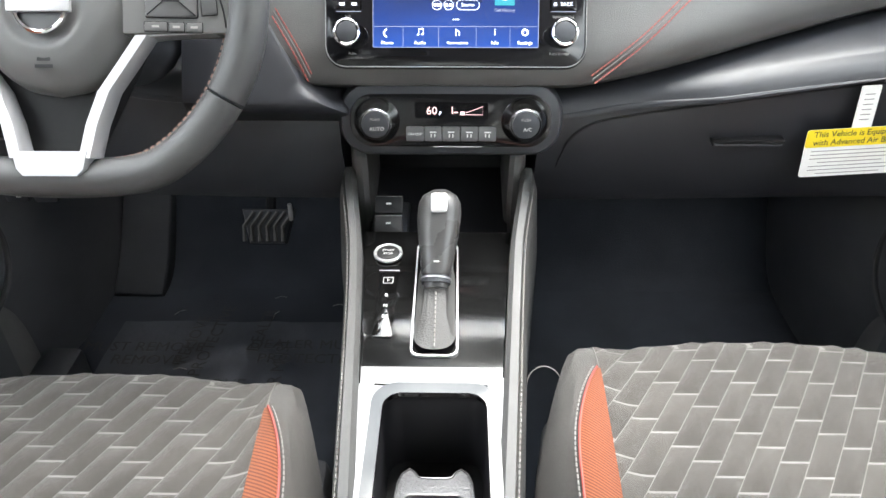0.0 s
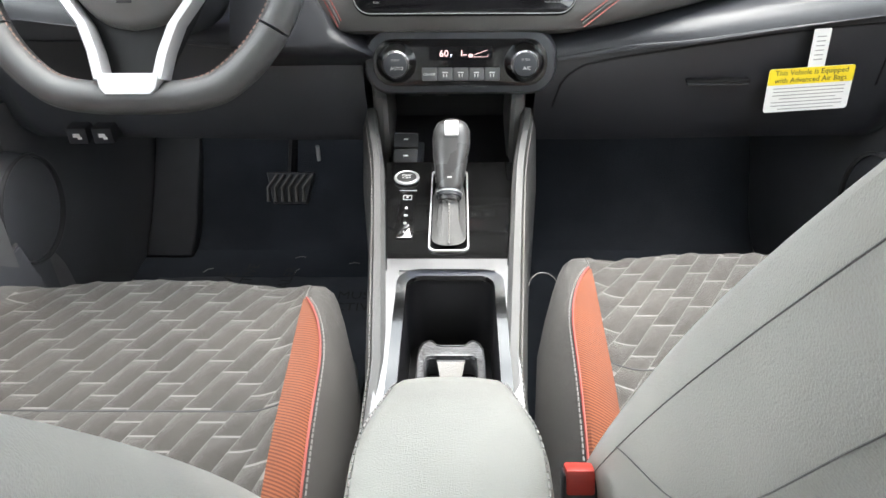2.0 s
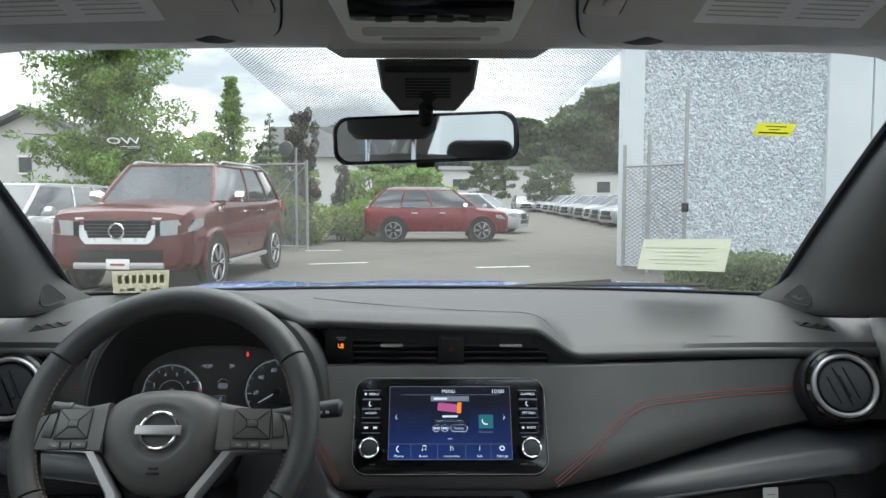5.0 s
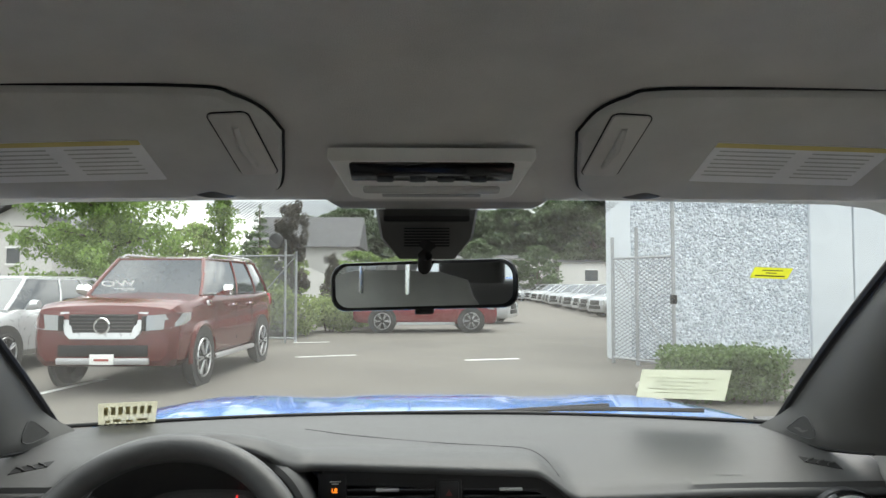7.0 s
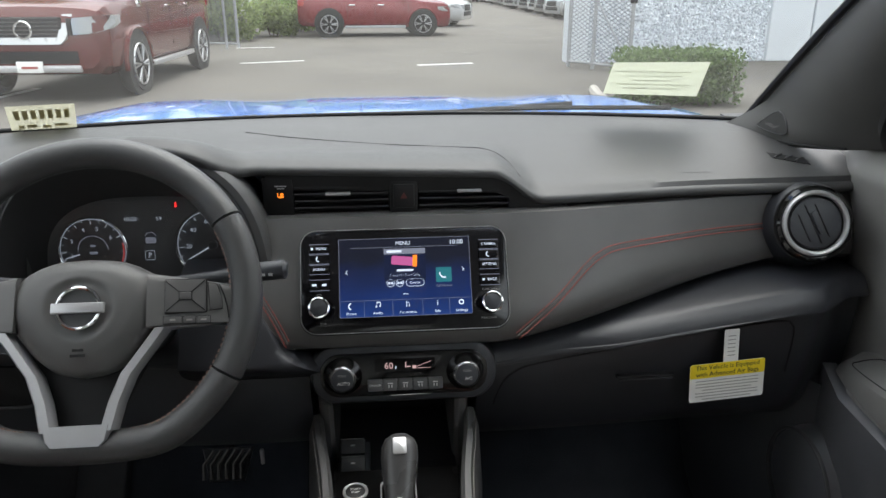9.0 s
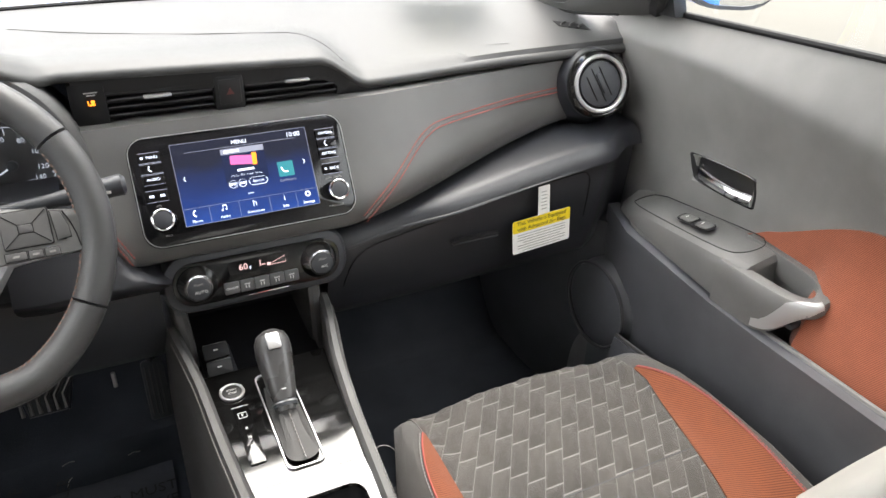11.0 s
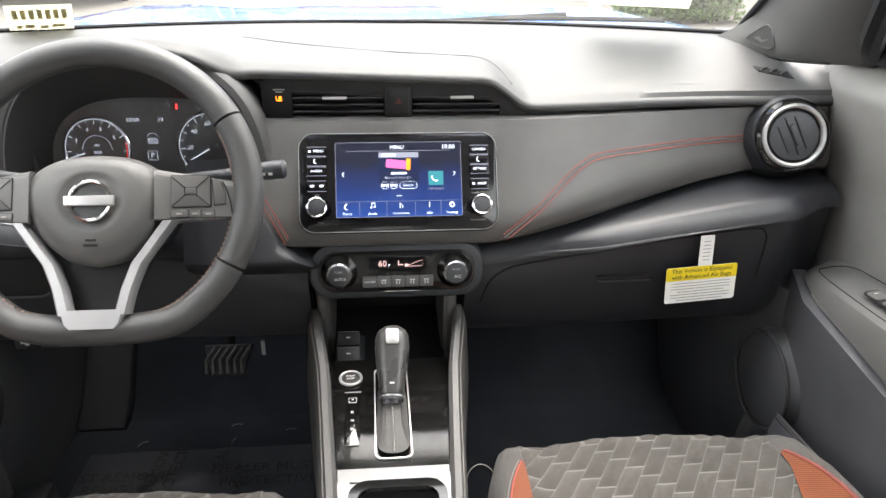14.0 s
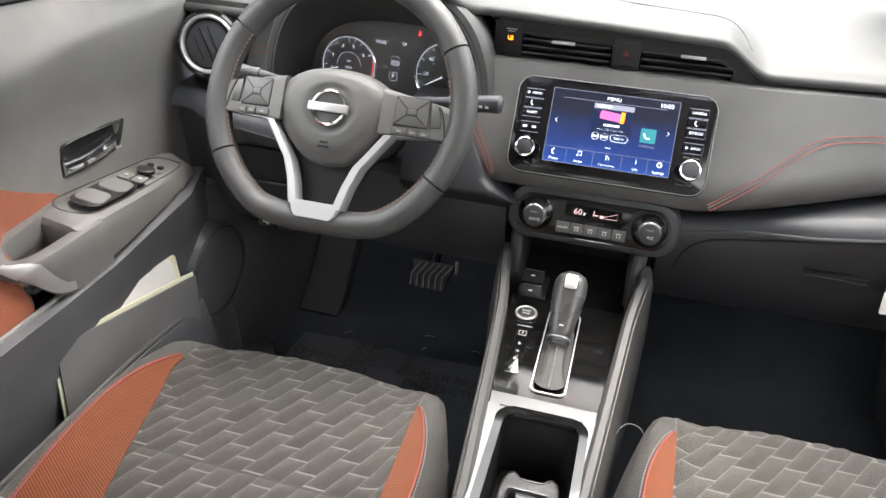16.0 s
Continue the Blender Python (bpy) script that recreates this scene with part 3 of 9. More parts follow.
part("hazard_mark", loft([[tri @ Vector((0.006 * math.cos(radians(a)), 0.006 * math.sin(radians(a)), d)) for a in (90, 210, 330)] for d in (0, 0.0004)]), M_HAZARD, dash)
ab = frame_of((-0.165, 0.0825, 1.043), (1, 0, 0), (0, 0, 1))
part("airbag_lamp_panel", box(-0.190, -0.149, 0.0838, 0.104, 1.002, 1.058, 0.001), M_DARK, dash, "black airbag warning lamp panel")
part("airbag_lamp", join(disc(0.0024, 0.0006, 14, ab @ T((0.001, -0.008, 0))), box(-0.0034, 0.0034, -0.0128, -0.0105, 0, 0.0006, m=ab), box(-0.0050, -0.0038, -0.012, -0.006, 0, 0.0006, m=ab)), M_AMBER, dash, "lit amber airbag lamp")
part("airbag_lamp_text", bars([(0, 0.0035, 0.016, 0.0016), (0, 0.0003, 0.010, 0.0016)], ab), M_GREYINK, dash)

# seam on the hood and lettering on the passenger pad
part("pad_seam", tube(spline([pad_pt(x, v) + Vector((0, 0, 0.0004)) for x, v in ((-0.257, 0.71), (-0.169, 0.58), (-0.03, 0.485), (0.085, 0.41), (0.136, 0.34), (0.157, 0.195), (0.171, 0.06))], 8), 0.0006, 6), M_DARK, dash)
am = frame_of(pad_pt(0.445, 0.10) + Vector((0, 0, 0.0006)), (1, 0, 0), (0, 0.9, 0.25))
part("airbag_mark", bars([(-0.018 + 0.0055 * k, 0, 0.0036, 0.0046) for k in range(8)], am), M_KEY, dash, "faint dark embossed marking")
# defroster outlets near the pillars
for sx in (1, -1):
    xa, xb = (0.585, 0.632) if sx > 0 else (-0.630, -0.677)

    def slot_pt(u, v, lift=0.0008):
        x = xa + (xb - xa) * u
        return pad_pt(x, 0.225 + 0.075 * v - 0.08 * u) + Vector((0, 0, lift))
    part("demister_slot", sheet(slot_pt, steps(0, 1, 6), steps(0, 1, 4), 0.003), M_DARK, dash, "black demister outlet")
    for k in range(3):
        part("demister_slat", tube([slot_pt(0.03 + 0.28 * k, 0.0, 0.0016), slot_pt(0.18 + 0.28 * k, 0.5, 0.0018), slot_pt(0.40 + 0.28 * k, 1.0, 0.0016)], 0.0016, 5), M_PAD, dash)


# round vents at both ends
def round_vent(cx, cy, cz, yaw):
    m = T((cx, cy, cz)) @ pose(0, 0, 0, 72, 0, yaw) @ Matrix.Scale(0.87, 4)
    v = thing("air_vent", "round black air vent with bright chrome ring", "air vent", "round dash vents", (cx, cy, cz))
    part("vent_pod", disc(0.080, 0.075, 40, m @ T((0, 0, -0.075)), 0.014, 0.070), M_DASH, v, "charcoal vent pod")
    part("outer_ring", ring(0.0585, 0.014, 0.020, 48, m @ T((0, 0, 0.002))), M_GLOSS, v, "gloss black outer ring")
    part("chrome_ring", ring(0.0515, 0.009, 0.014, 48, m @ T((0, 0, 0.009))), M_CRESCENT, v, "polished chrome ring")
    part("barrel", disc(0.048, 0.012, 40, m @ T((0, 0, -0.006)), 0.003), M_DARK, v)
    part("vane_disc", disc(0.043, 0.004, 40, m @ T((0, 0, 0.006)), 0.002), M_PLASTIC, v, "black vane disc")
    for a in (-25,):
        for off, w in ((-0.012, 0.060), (0.004, 0.070), (0.020, 0.050)):
            part("vane", box(-w / 2, w / 2, off - 0.0012, off + 0.0012, 0.0095, 0.0115, 0.0006, 1, m @ pose(0, 0, 0, 0, 0, 115)), M_DARK, v)
        part("vane_tab", box(-0.020, 0.020, -0.006, 0.002, 0.0095, 0.014, 0.002, 2, m @ pose(0, 0, 0, 0, 0, 115)), M_PLASTIC, v)
    return v


round_vent(0.603, 0.075, 0.973, -8)
round_vent(-0.672, 0.085, 0.966, 8)

# ---- infotainment unit ----
UP = (0, 0.045, 0.0755)
um = frame_of((0.0, 0.0175, 0.930), (1, 0, 0), UP)
unit = thing("infotainment_unit", "gloss black infotainment unit with lit blue menu screen", "car stereo", base=(0, 0.02, 0.86))
part("housing", slab(0.281, 0.142, 0.022, 0.024, um @ T((0, 0, -0.020)), 0.004), M_SCREENB, unit)
part("chrome_frame", frame_slab(0.279, 0.140, 0.022, 0.2774, 0.1384, 0.0212, 0.0014, um @ T((0, 0, 0.0035))), M_CRESCENT, unit, "thin chrome outline")
scr_w, scr_h = 0.177, 0.106
sm = um @ T((0.000, 0.0035, 0.0042))


def screen_material():
    m = glow("screen_picture", (0.0, 0.0, 0.0), 1.0)
    t = m.node_tree
    b = t.nodes["Principled BSDF"]
    co = t.nodes.new("ShaderNodeTexCoord")
    sp = t.nodes.new("ShaderNodeSeparateXYZ")
    t.links.new(co.outputs["Generated"], sp.inputs[0])
    r = t.nodes.new("ShaderNodeValToRGB")
    e = r.color_ramp.elements
    e[0].position, e[0].color = 0.0, (0.004, 0.018, 0.090, 1)
    e[1].position, e[1].color = 0.75, (0.003, 0.004, 0.010, 1)
    q = e.new(0.35)
    q.color = (0.003, 0.010, 0.050, 1)
    n = t.nodes.new("ShaderNodeTexNoise")
    n.inputs["Scale"].default_value = 3
    t.links.new(co.outputs["Generated"], n.inputs["Vector"])
    ad = t.nodes.new("ShaderNodeMath")
    ad.operation = "MULTIPLY_ADD"
    ad.inputs[1].default_value = 0.35
    t.links.new(n.outputs["Fac"], ad.inputs[0])
    t.links.new(sp.outputs["Z"], ad.inputs[2])
    sb = t.nodes.new("ShaderNodeMath")
    sb.operation = "SUBTRACT"
    sb.inputs[1].default_value = 0.17
    t.links.new(ad.outputs[0], sb.inputs[0])
    t.links.new(sb.outputs[0], r.inputs["Fac"])
    t.links.new(r.outputs["Color"], b.inputs["Emission Color"])
    b.inputs["Roughness"].default_value = 0.12
    return m


screen = part("screen", slab(scr_w, scr_h, 0.001, 0.0006, sm), screen_material(), unit, "lit blue menu screen", 0)
sf = sm @ T((0, 0, 0.0008))


def on_screen(name, bm, material):
    return part(name, bm, material, screen, "", 0)


on_screen("screen_edge", frame_slab(scr_w, scr_h, 0.001, scr_w - 0.001, scr_h - 0.001, 0.0008, 0.0002, sf), M_GREYGLOW)
on_screen("title", words("MENU", 0.0072, sf @ T((-0.002, 0.0455, 0))), M_WHITEGLOW)
on_screen("clock", words("10:00", 0.0088, sf @ T((0.0705, 0.0455, 0))), M_WHITEGLOW)
on_screen("title_line", bars([(0.0, 0.0405, 0.145, 0.0005)], sf), M_GREYGLOW)
on_screen("tile", slab(0.056, 0.044, 0.001, 0.0002, sf @ T((0, 0.016, 0))), M_SCREEN)
on_screen("tile_bar", slab(0.056, 0.0075, 0.0005, 0.0002, sf @ T((0, 0.0345, 0.0003))), M_GREYGLOW)
on_screen("tile_bar_text", bars([(-0.014, 0.0345, 0.020, 0.003)], sf @ T((0, 0, 0.0006))), M_WHITEGLOW)
on_screen("cover_art", slab(0.030, 0.012, 0.002, 0.0002, sf @ pose(-0.003, 0.0215, 0.0004, 0, 0, -6)), M_PINK)
on_screen("cover_art_side", slab(0.006, 0.016, 0.001, 0.0002, sf @ pose(0.0135, 0.021, 0.0005, 0, 0, -4)), M_AMBER)
on_screen("track", bars([(0.0, 0.0085, 0.022, 0.0028)], sf), M_WHITEGLOW)
on_screen("song", words("Make Me Your Baby", 0.0050, sf @ T((0, 0.0020, 0))), M_WHITEGLOW)
for x, w in ((-0.020, 0.0105), (-0.0075, 0.0105), (0.0130, 0.0250)):
    on_screen("round_key", frame_slab(w, 0.0105, 0.0052, w - 0.0012, 0.0093, 0.0046, 0.0002, sf @ T((x, -0.0085, 0)), 8), M_WHITEGLOW)
on_screen("source", words("Source", 0.0050, sf @ T((0.0130, -0.0085, 0))), M_WHITEGLOW)
on_screen("skip_marks", bars([(-0.022, -0.0085, 0.0028, 0.0030), (-0.018, -0.0085, 0.0028, 0.0030), (-0.0095, -0.0085, 0.0028, 0.003), (-0.0055, -0.0085, 0.0028, 0.003)], sf), M_WHITEGLOW)
on_screen("history_tile", slab(0.021, 0.020, 0.001, 0.0002, sf @ T((0.052, 0.001, 0))), M_TEAL)
on_screen("history_phone", tube([sf @ Vector((0.0525 + 0.006 * math.cos(radians(a)), 0.003 + 0.006 * math.sin(radians(a)), 0.0006)) for a in range(170, 291, 20)], 0.0009, 6), M_WHITEGLOW)
on_screen("history", words("Call History", 0.0045, sf @ T((0.052, -0.0140, 0))), M_GREYGLOW)
for x in (-0.0025, 0.0, 0.0025):
    on_screen("page_dot", disc(0.0008, 0.0002, 10, sf @ T((x, -0.0235, 0))), M_WHITEGLOW)
for sx in (-1, 1):
    on_screen("arrow", tube([sf @ Vector((sx * 0.0770, 0.0105, 0.0003)), sf @ Vector((sx * 0.0795, 0.0075, 0.0003)), sf @ Vector((sx * 0.0770, 0.0045, 0.0003))], 0.0005, 5), M_WHITEGLOW)
for x, word in ((-0.073, "Phone"), (-0.038, "Audio"), (0.002, "Connections"), (0.042, "Info"), (0.074, "Settings")):
    on_screen("menu_word", words(word, 0.0052 if len(word) < 10 else 0.0044, sf @ T((x, -0.0480, 0))), M_WHITEGLOW)
on_screen("menu_icon_phone", tube([sf @ Vector((-0.0725 + 0.004 * math.cos(radians(a)), -0.038 + 0.004 * math.sin(radians(a)), 0.0003)) for a in range(100, 261, 20)], 0.0008, 5), M_WHITEGLOW)
on_screen("menu_icon_note", bars([(-0.0400, -0.0395, 0.0020, 0.0016), (-0.0352, -0.0388, 0.0020, 0.0016), (-0.0392, -0.0368, 0.0006, 0.006), (-0.0344, -0.0362, 0.0006, 0.006), (-0.0368, -0.0335, 0.0054, 0.0012)], sf), M_WHITEGLOW)
on_screen("menu_icon_link", bars([(0.0005, -0.037, 0.0009, 0.0075), (0.0022, -0.0355, 0.0032, 0.0008), (0.0040, -0.0385, 0.0009, 0.004)], sf), M_WHITEGLOW)
on_screen("menu_icon_info", words("i", 0.0105, sf @ T((0.042, -0.037, 0))), M_WHITEGLOW)
on_screen("menu_icon_gear", ring(0.0029, 0.0018, 0.0006, 14, sf @ T((0.074, -0.037, 0.0003)), 5), M_WHITEGLOW)
on_screen("menu_rules", bars([(0.0, -0.0310, 0.174, 0.0004)] + [(x, -0.042, 0.0004, 0.020) for x in (-0.056, -0.018, 0.022, 0.058)], sf), M_GREYGLOW)

km = um @ T((0, 0, 0.0042))
for sx, keys in ((-1, (("MENU", 0.0445), ("", 0.0305), ("AUDIO", 0.0165), ("", -0.0045))), (1, (("CAMERA", 0.0445), ("", 0.0305), ("SETTING", 0.0165), ("BACK", -0.0045)))):
    for word, y in keys:
        h = 0.0135 if y < 0 else 0.0115
        k = part("key", slab(0.0265, h, 0.0015, 0.0022, km @ T((sx * 0.1145, y, 0)), 0.0006), M_SCREENB, unit, "gloss black key with thin white outline")
        part("key_line", bars([(sx * 0.1145, y - h / 2 - 0.0006, 0.0265, 0.0005), (sx * 0.1145, y + h / 2 + 0.0006, 0.0265, 0.0005)], km @ T((0, 0, 0.0005))), M_GREYGLOW, k)
        if word:
            part("key_word", words(word, 0.0050, km @ T((sx * 0.1145 + (0.003 if word in ("MENU", "BACK") else 0), y, 0.0024))), M_WHITEGLOW, k)
            if word in ("MENU", "BACK"):
                part("key_sign", bars([(sx * 0.1145 - 0.009, y, 0.003, 0.003)], km @ T((0, 0, 0.0023))), M_WHITEGLOW, k)
        elif y < 0:
            part("key_sign", bars([(sx * 0.1145 + d, y, 0.0055, 0.0028) for d in (-0.0065, 0.0065)], km @ T((0, 0, 0.0023))), M_WHITEGLOW, k)
        else:
            part("key_sign", tube([km @ Vector((sx * 0.1145 + 0.0035 * math.cos(radians(a)), y + 0.0035 * math.sin(radians(a)), 0.0024)) for a in range(120, 271, 25)], 0.0007, 5), M_WHITEGLOW, k)
    kn = part("knob", disc(0.0145, 0.016, 36, km @ T((sx * 0.1145, -0.0360, 0)), 0.002, 0.0135), M_SCREENB, unit, "black rotary knob with bright ring")
    part("knob_ring", ring(0.0128, 0.0030, 0.0034, 36, km @ T((sx * 0.1145, -0.0360, 0.0155))), M_CHROME, kn)
    part("knob_face", disc(0.0108, 0.0010, 30, km @ T((sx * 0.1145, -0.0360, 0.0158)), 0.0004), M_PLASTIC, kn)
    part("knob_word", words("VOL" if sx < 0 else "TUNE-SCROLL", 0.0036, km @ T((sx * 0.1145, -0.0175, 0.0004))), M_GREYINK, unit)
    part("push_word", words("PUSH" if sx < 0 else "PUSH SOUND", 0.0034, km @ T((sx * (0.1145 - 0.004), -0.0560, 0.0004))), M_GREYINK, unit)

# ---- climate panel ----
cm = frame_of((-0.005, -0.018, 0.808), (1, 0, 0), (0, 0.022, 0.1))
clim = thing("climate_panel", "black climate control panel with two chrome knobs", "climate control", base=(0, 0.02, 0.77))
part("pod", slab(0.254, 0.086, 0.036, 0.085, cm @ T((0, 0, -0.083)), 0.012, 8), M_PLASTIC, clim, "charcoal rounded pod")
part("face", slab(0.226, 0.060, 0.026, 0.003, cm @ T((0, 0, 0.001)), 0.001, 8), M_SCREENB, clim, "gloss black face")
part("readout", slab(0.082, 0.018, 0.002, 0.0008, cm @ T((0.001, 0.012, 0.0038))), M_SCREENB, clim)
part("temperature", words("60", 0.0125, cm @ T((-0.021, 0.0115, 0.0052))), M_PALEGLOW, clim, "lit pale temperature reading")
part("temperature_unit", words("F", 0.006, cm @ T((-0.0115, 0.0085, 0.0052))), M_WHITEGLOW, clim)
part("airflow_mark", join(bars([(0.002, 0.0125, 0.0012, 0.008), (0.006, 0.010, 0.005, 0.0012), (0.0135, 0.009, 0.005, 0.004)], cm @ T((0, 0, 0.005))), tube([cm @ Vector(p) for p in ((0.017, 0.0075, 0.0052), (0.036, 0.0075, 0.0052), (0.036, 0.0165, 0.0052), (0.017, 0.0095, 0.0052))], 0.0003, 5)), M_PALEGLOW, clim)
for k in range(5):
    x = -0.040 + 0.0204 * k
    b = part("button", slab(0.0198, 0.0165, 0.002, 0.003, cm @ T((x, -0.0145, 0.0040)), 0.0012), M_BUTTON, clim, "grey climate button")
    if k == 0:
        part("button_word", words("ON·OFF", 0.0044, cm @ T((x, -0.0145, 0.0073))), M_WHITE, b)
    else:
        part("button_sign", join(bars([(x, -0.0120, 0.0075, 0.0012), (x - 0.002, -0.0160, 0.0012, 0.004), (x + 0.002, -0.0160, 0.0012, 0.004)], cm @ T((0, 0, 0.0071)))), M_WHITE, b)
for sx, word in ((-1, "AUTO"), (1, "A/C")):
    c = cm @ T((sx * 0.083, 0.0, 0.002))
    k = part("knob", disc(0.0272, 0.018, 40, c, 0.003, 0.0190), mat("smoked_chrome", (0.30, 0.30, 0.305), 0.16, metal=1.0, rvary=0.04) if sx < 0 else bpy.data.materials["smoked_chrome"], clim, "smoked chrome climate knob")
    part("knob_chrome", ring(0.0168, 0.0020, 0.005, 40, c @ T((0, 0, 0.0178))), M_CHROME, k, "bright chrome ring")
    part("knob_cap", disc(0.0150, 0.0030, 36, c @ T((0, 0, 0.0195)), 0.001), M_PLASTIC, k)
    part("knob_word", words(word, 0.0060, c @ T((0.002, -0.0045, 0.0228))), M_WHITE, k)
    part("push_word", words("PUSH", 0.0045, c @ T((0, 0.006, 0.0228))), M_GREYINK, k)
part("centre_strip", bars([(0.008, -0.0295, 0.055, 0.0012)], cm @ T((0, 0, 0.0042))), M_CHROME, clim)

# ---- instrument cluster ----
clus = thing("instrument_cluster", "hooded instrument cluster with two round dials", "instrument cluster", base=(-0.355, 0.1, 0.9))


def arch(cx, w, zb, zt, y, n=28, lean=0.0):
    """An upright arch outline in a plane y, leaning back by lean."""
    out = []
    for k in range(n + 1):
        a = math.pi * k / n
        c, s = math.cos(a), math.sin(a)
        x = cx - w * math.copysign(abs(c) ** 0.72, c)
        z = zb + (zt - zb) * abs(s) ** 0.72
        out.append(Vector((x, y + lean * (z - zb), z)))
    return out


outer_f, inner_f = arch(CX, 0.188, 0.895, 1.110, 0.034, 40, 0.10), arch(CX, 0.170, 0.895, 1.097, 0.024, 40, 0.10)
inner_b, outer_b = arch(CX, 0.150, 0.895, 1.022, 0.135, 40), arch(CX, 0.192, 0.895, 1.085, 0.16, 40)
lip_a = [a.lerp(b, 0.35) + Vector((0, -0.006, 0.001)) for a, b in zip(outer_f, inner_f)]
lip_b = [a.lerp(b, 0.8) + Vector((0, -0.004, 0.001)) for a, b in zip(outer_f, inner_f)]
step_ = [a.lerp(b, 0.55) for a, b in zip(inner_f, arch(CX, 0.158, 0.895, 1.050, 0.135, 40))]
part("hood", loft([outer_b, outer_f, lip_a, lip_b, inner_f, step_, inner_b], False, False), M_PAD, clus, "black binnacle hood")
# paler grey bar paints the bright highlight along the hood's inner lip
part("hood_edge", tube([p + Vector((0, -0.0005, 0.0)) for p in inner_f], 0.0013, 6), M_BUTTON, clus, "paler bar painting the highlight on the hood's inner lip")
face_ring = arch(CX, 0.152, 0.895, 1.024, 0.134, 40)
bmf = bmesh.new()
bmf.faces.new([bmf.verts.new(p) for p in face_ring])
part("face", bmf, M_GAUGE, clus, "black dial face", 0)
for cx, word in ((-0.441, "t"), (-0.273, "s")):
    g = frame_of((cx, 0.126, 0.948 if word == "t" else 0.951), (1, 0, 0), (0, 0.12, 1))
    g = g @ Matrix.Scale(1.045 if word == "t" else 1.15, 4)
    d = part("dial", ring(0.0455, 0.0028, 0.005, 48, g), M_CHROME, clus, "round dial with bright rim")
    ticks = []
    for k in range(17):
        a = radians(215 - 250 * k / 16)
        r0, r1 = (0.036, 0.042) if k % 2 == 0 else (0.039, 0.042)
        ticks.append(tube([g @ Vector((r0 * math.cos(a), r0 * math.sin(a), 0.0006)), g @ Vector((r1 * math.cos(a), r1 * math.sin(a), 0.0006))], 0.0006, 4))
    part("ticks", join(*ticks), M_DIALGLOW, d)
    part("scale_line", tube([g @ Vector((0.0432 * math.cos(radians(a)), 0.0432 * math.sin(radians(a)), 0.0012)) for a in range(215 if word == "t" else 222, -36, -6)], 0.0006, 5), M_DIALGLOW, d, "thin pale scale ring")
    nums = [("2", 195), ("3", 155), ("4", 110), ("5", 75), ("6", 35)] if word == "t" else [("20", 183), ("40", 140), ("60", 100), ("80", 62), ("100", 25), ("120", -10), ("140", -35)]
    for n, a in nums:
        part("numeral", words(n, 0.008, g @ T((0.030 * math.cos(radians(a)), 0.030 * math.sin(radians(a)), 0.0006))), M_DIALGLOW, d)
    if word == "s":
        a = radians(210)
        part("needle", tube([g @ Vector((-0.006 * math.cos(a), -0.006 * math.sin(a), 0.003)), g @ Vector((0.036 * math.cos(a), 0.036 * math.sin(a), 0.003))], [0.0014, 0.0008], 6), M_DIALGLOW, d, "white needle")
        part("fuel_gauge", ring(0.0075, 0.0008, 0.001, 20, g @ T((0.017, -0.026, 0.0008))), M_DIALGREY, d)
        part("needle_hub", disc(0.006, 0.005, 20, g, 0.001), M_PLASTIC, d)
    else:
        part("needle", tube([g @ Vector((0.018 * math.cos(radians(196)), 0.018 * math.sin(radians(196)), 0.003)), g @ Vector((0.039 * math.cos(radians(196)), 0.039 * math.sin(radians(196)), 0.003))], [0.0012, 0.0007], 6), M_DIALGLOW, d, "white needle")
        part("red_zone", tube([g @ Vector((0.0405 * math.cos(radians(a)), 0.0405 * math.sin(radians(a)), 0.0008)) for a in range(-35, 21, 8)], 0.0011, 5), M_DIALRED, d)
        part("inner_arc", tube([g @ Vector((0.020 * math.cos(radians(a)), 0.020 * math.sin(radians(a)), 0.0008)) for a in range(0, 181, 15)], 0.0006, 5), M_DIALGREY, d)
        part("inner_word", bars([(0, 0.006, 0.007, 0.003), (0, -0.004, 0.011, 0.004)], g @ T((0, 0, 0.0006))), M_DIALGREY, d)
ig = frame_of((-0.361, 0.126, 0.946), (1, 0, 0), (0, 0.12, 1))
part("cluster_clock", words("10:00", 0.0085, ig @ T((-0.025, 0.045, 0.001))), M_DIALGLOW, clus)
part("outside_temperature", words("59", 0.0085, ig @ T((0.015, 0.045, 0.001))), M_DIALGLOW, clus)
part("gear_letter", words("P", 0.0105, ig @ T((-0.002, -0.008, 0.001))), M_DIALGLOW, clus)
part("gear_frame", frame_slab(0.014, 0.014, 0.001, 0.0128, 0.0128, 0.0008, 0.0003, ig @ T((-0.002, -0.008, 0.001))), M_DIALGLOW, clus)
part("car_sign", join(slab(0.015, 0.009, 0.003, 0.0003, ig @ T((0.001, 0.014, 0.001))), tube([ig @ Vector(p) for p in ((-0.007, 0.020, 0.001), (-0.003, 0.025, 0.001), (0.005, 0.025, 0.001), (0.009, 0.020, 0.001))], 0.0005, 5)), M_DIALGREY, clus)
part("belt_lamp", join(disc(0.0014, 0.0006, 10, ig @ T((0.040, 0.067, 0.001))), box(-0.0014, 0.0014, -0.0030, 0.001, 0, 0.0006, m=ig @ T((0.040, 0.064, 0.001)))), M_REDGLOW, clus, "lit red seat belt lamp")

# clear lens, leaning back, over the dials
lens_ring = [Vector((p.x, 0.086 + 0.27 * (p.z - 0.895), p.z)) for p in arch(CX, 0.151, 0.895, 1.022, 0.12, 40)]
bml = bmesh.new()
bml.faces.new([bml.verts.new(p) for p in lens_ring])
lens_ = part("lens", bml, pane_glass("hazy_dial_lens", rough=0.22, gloss=1.25), clus, "clear plastic lens over the dials", 0)
lens_.visible_shadow = False

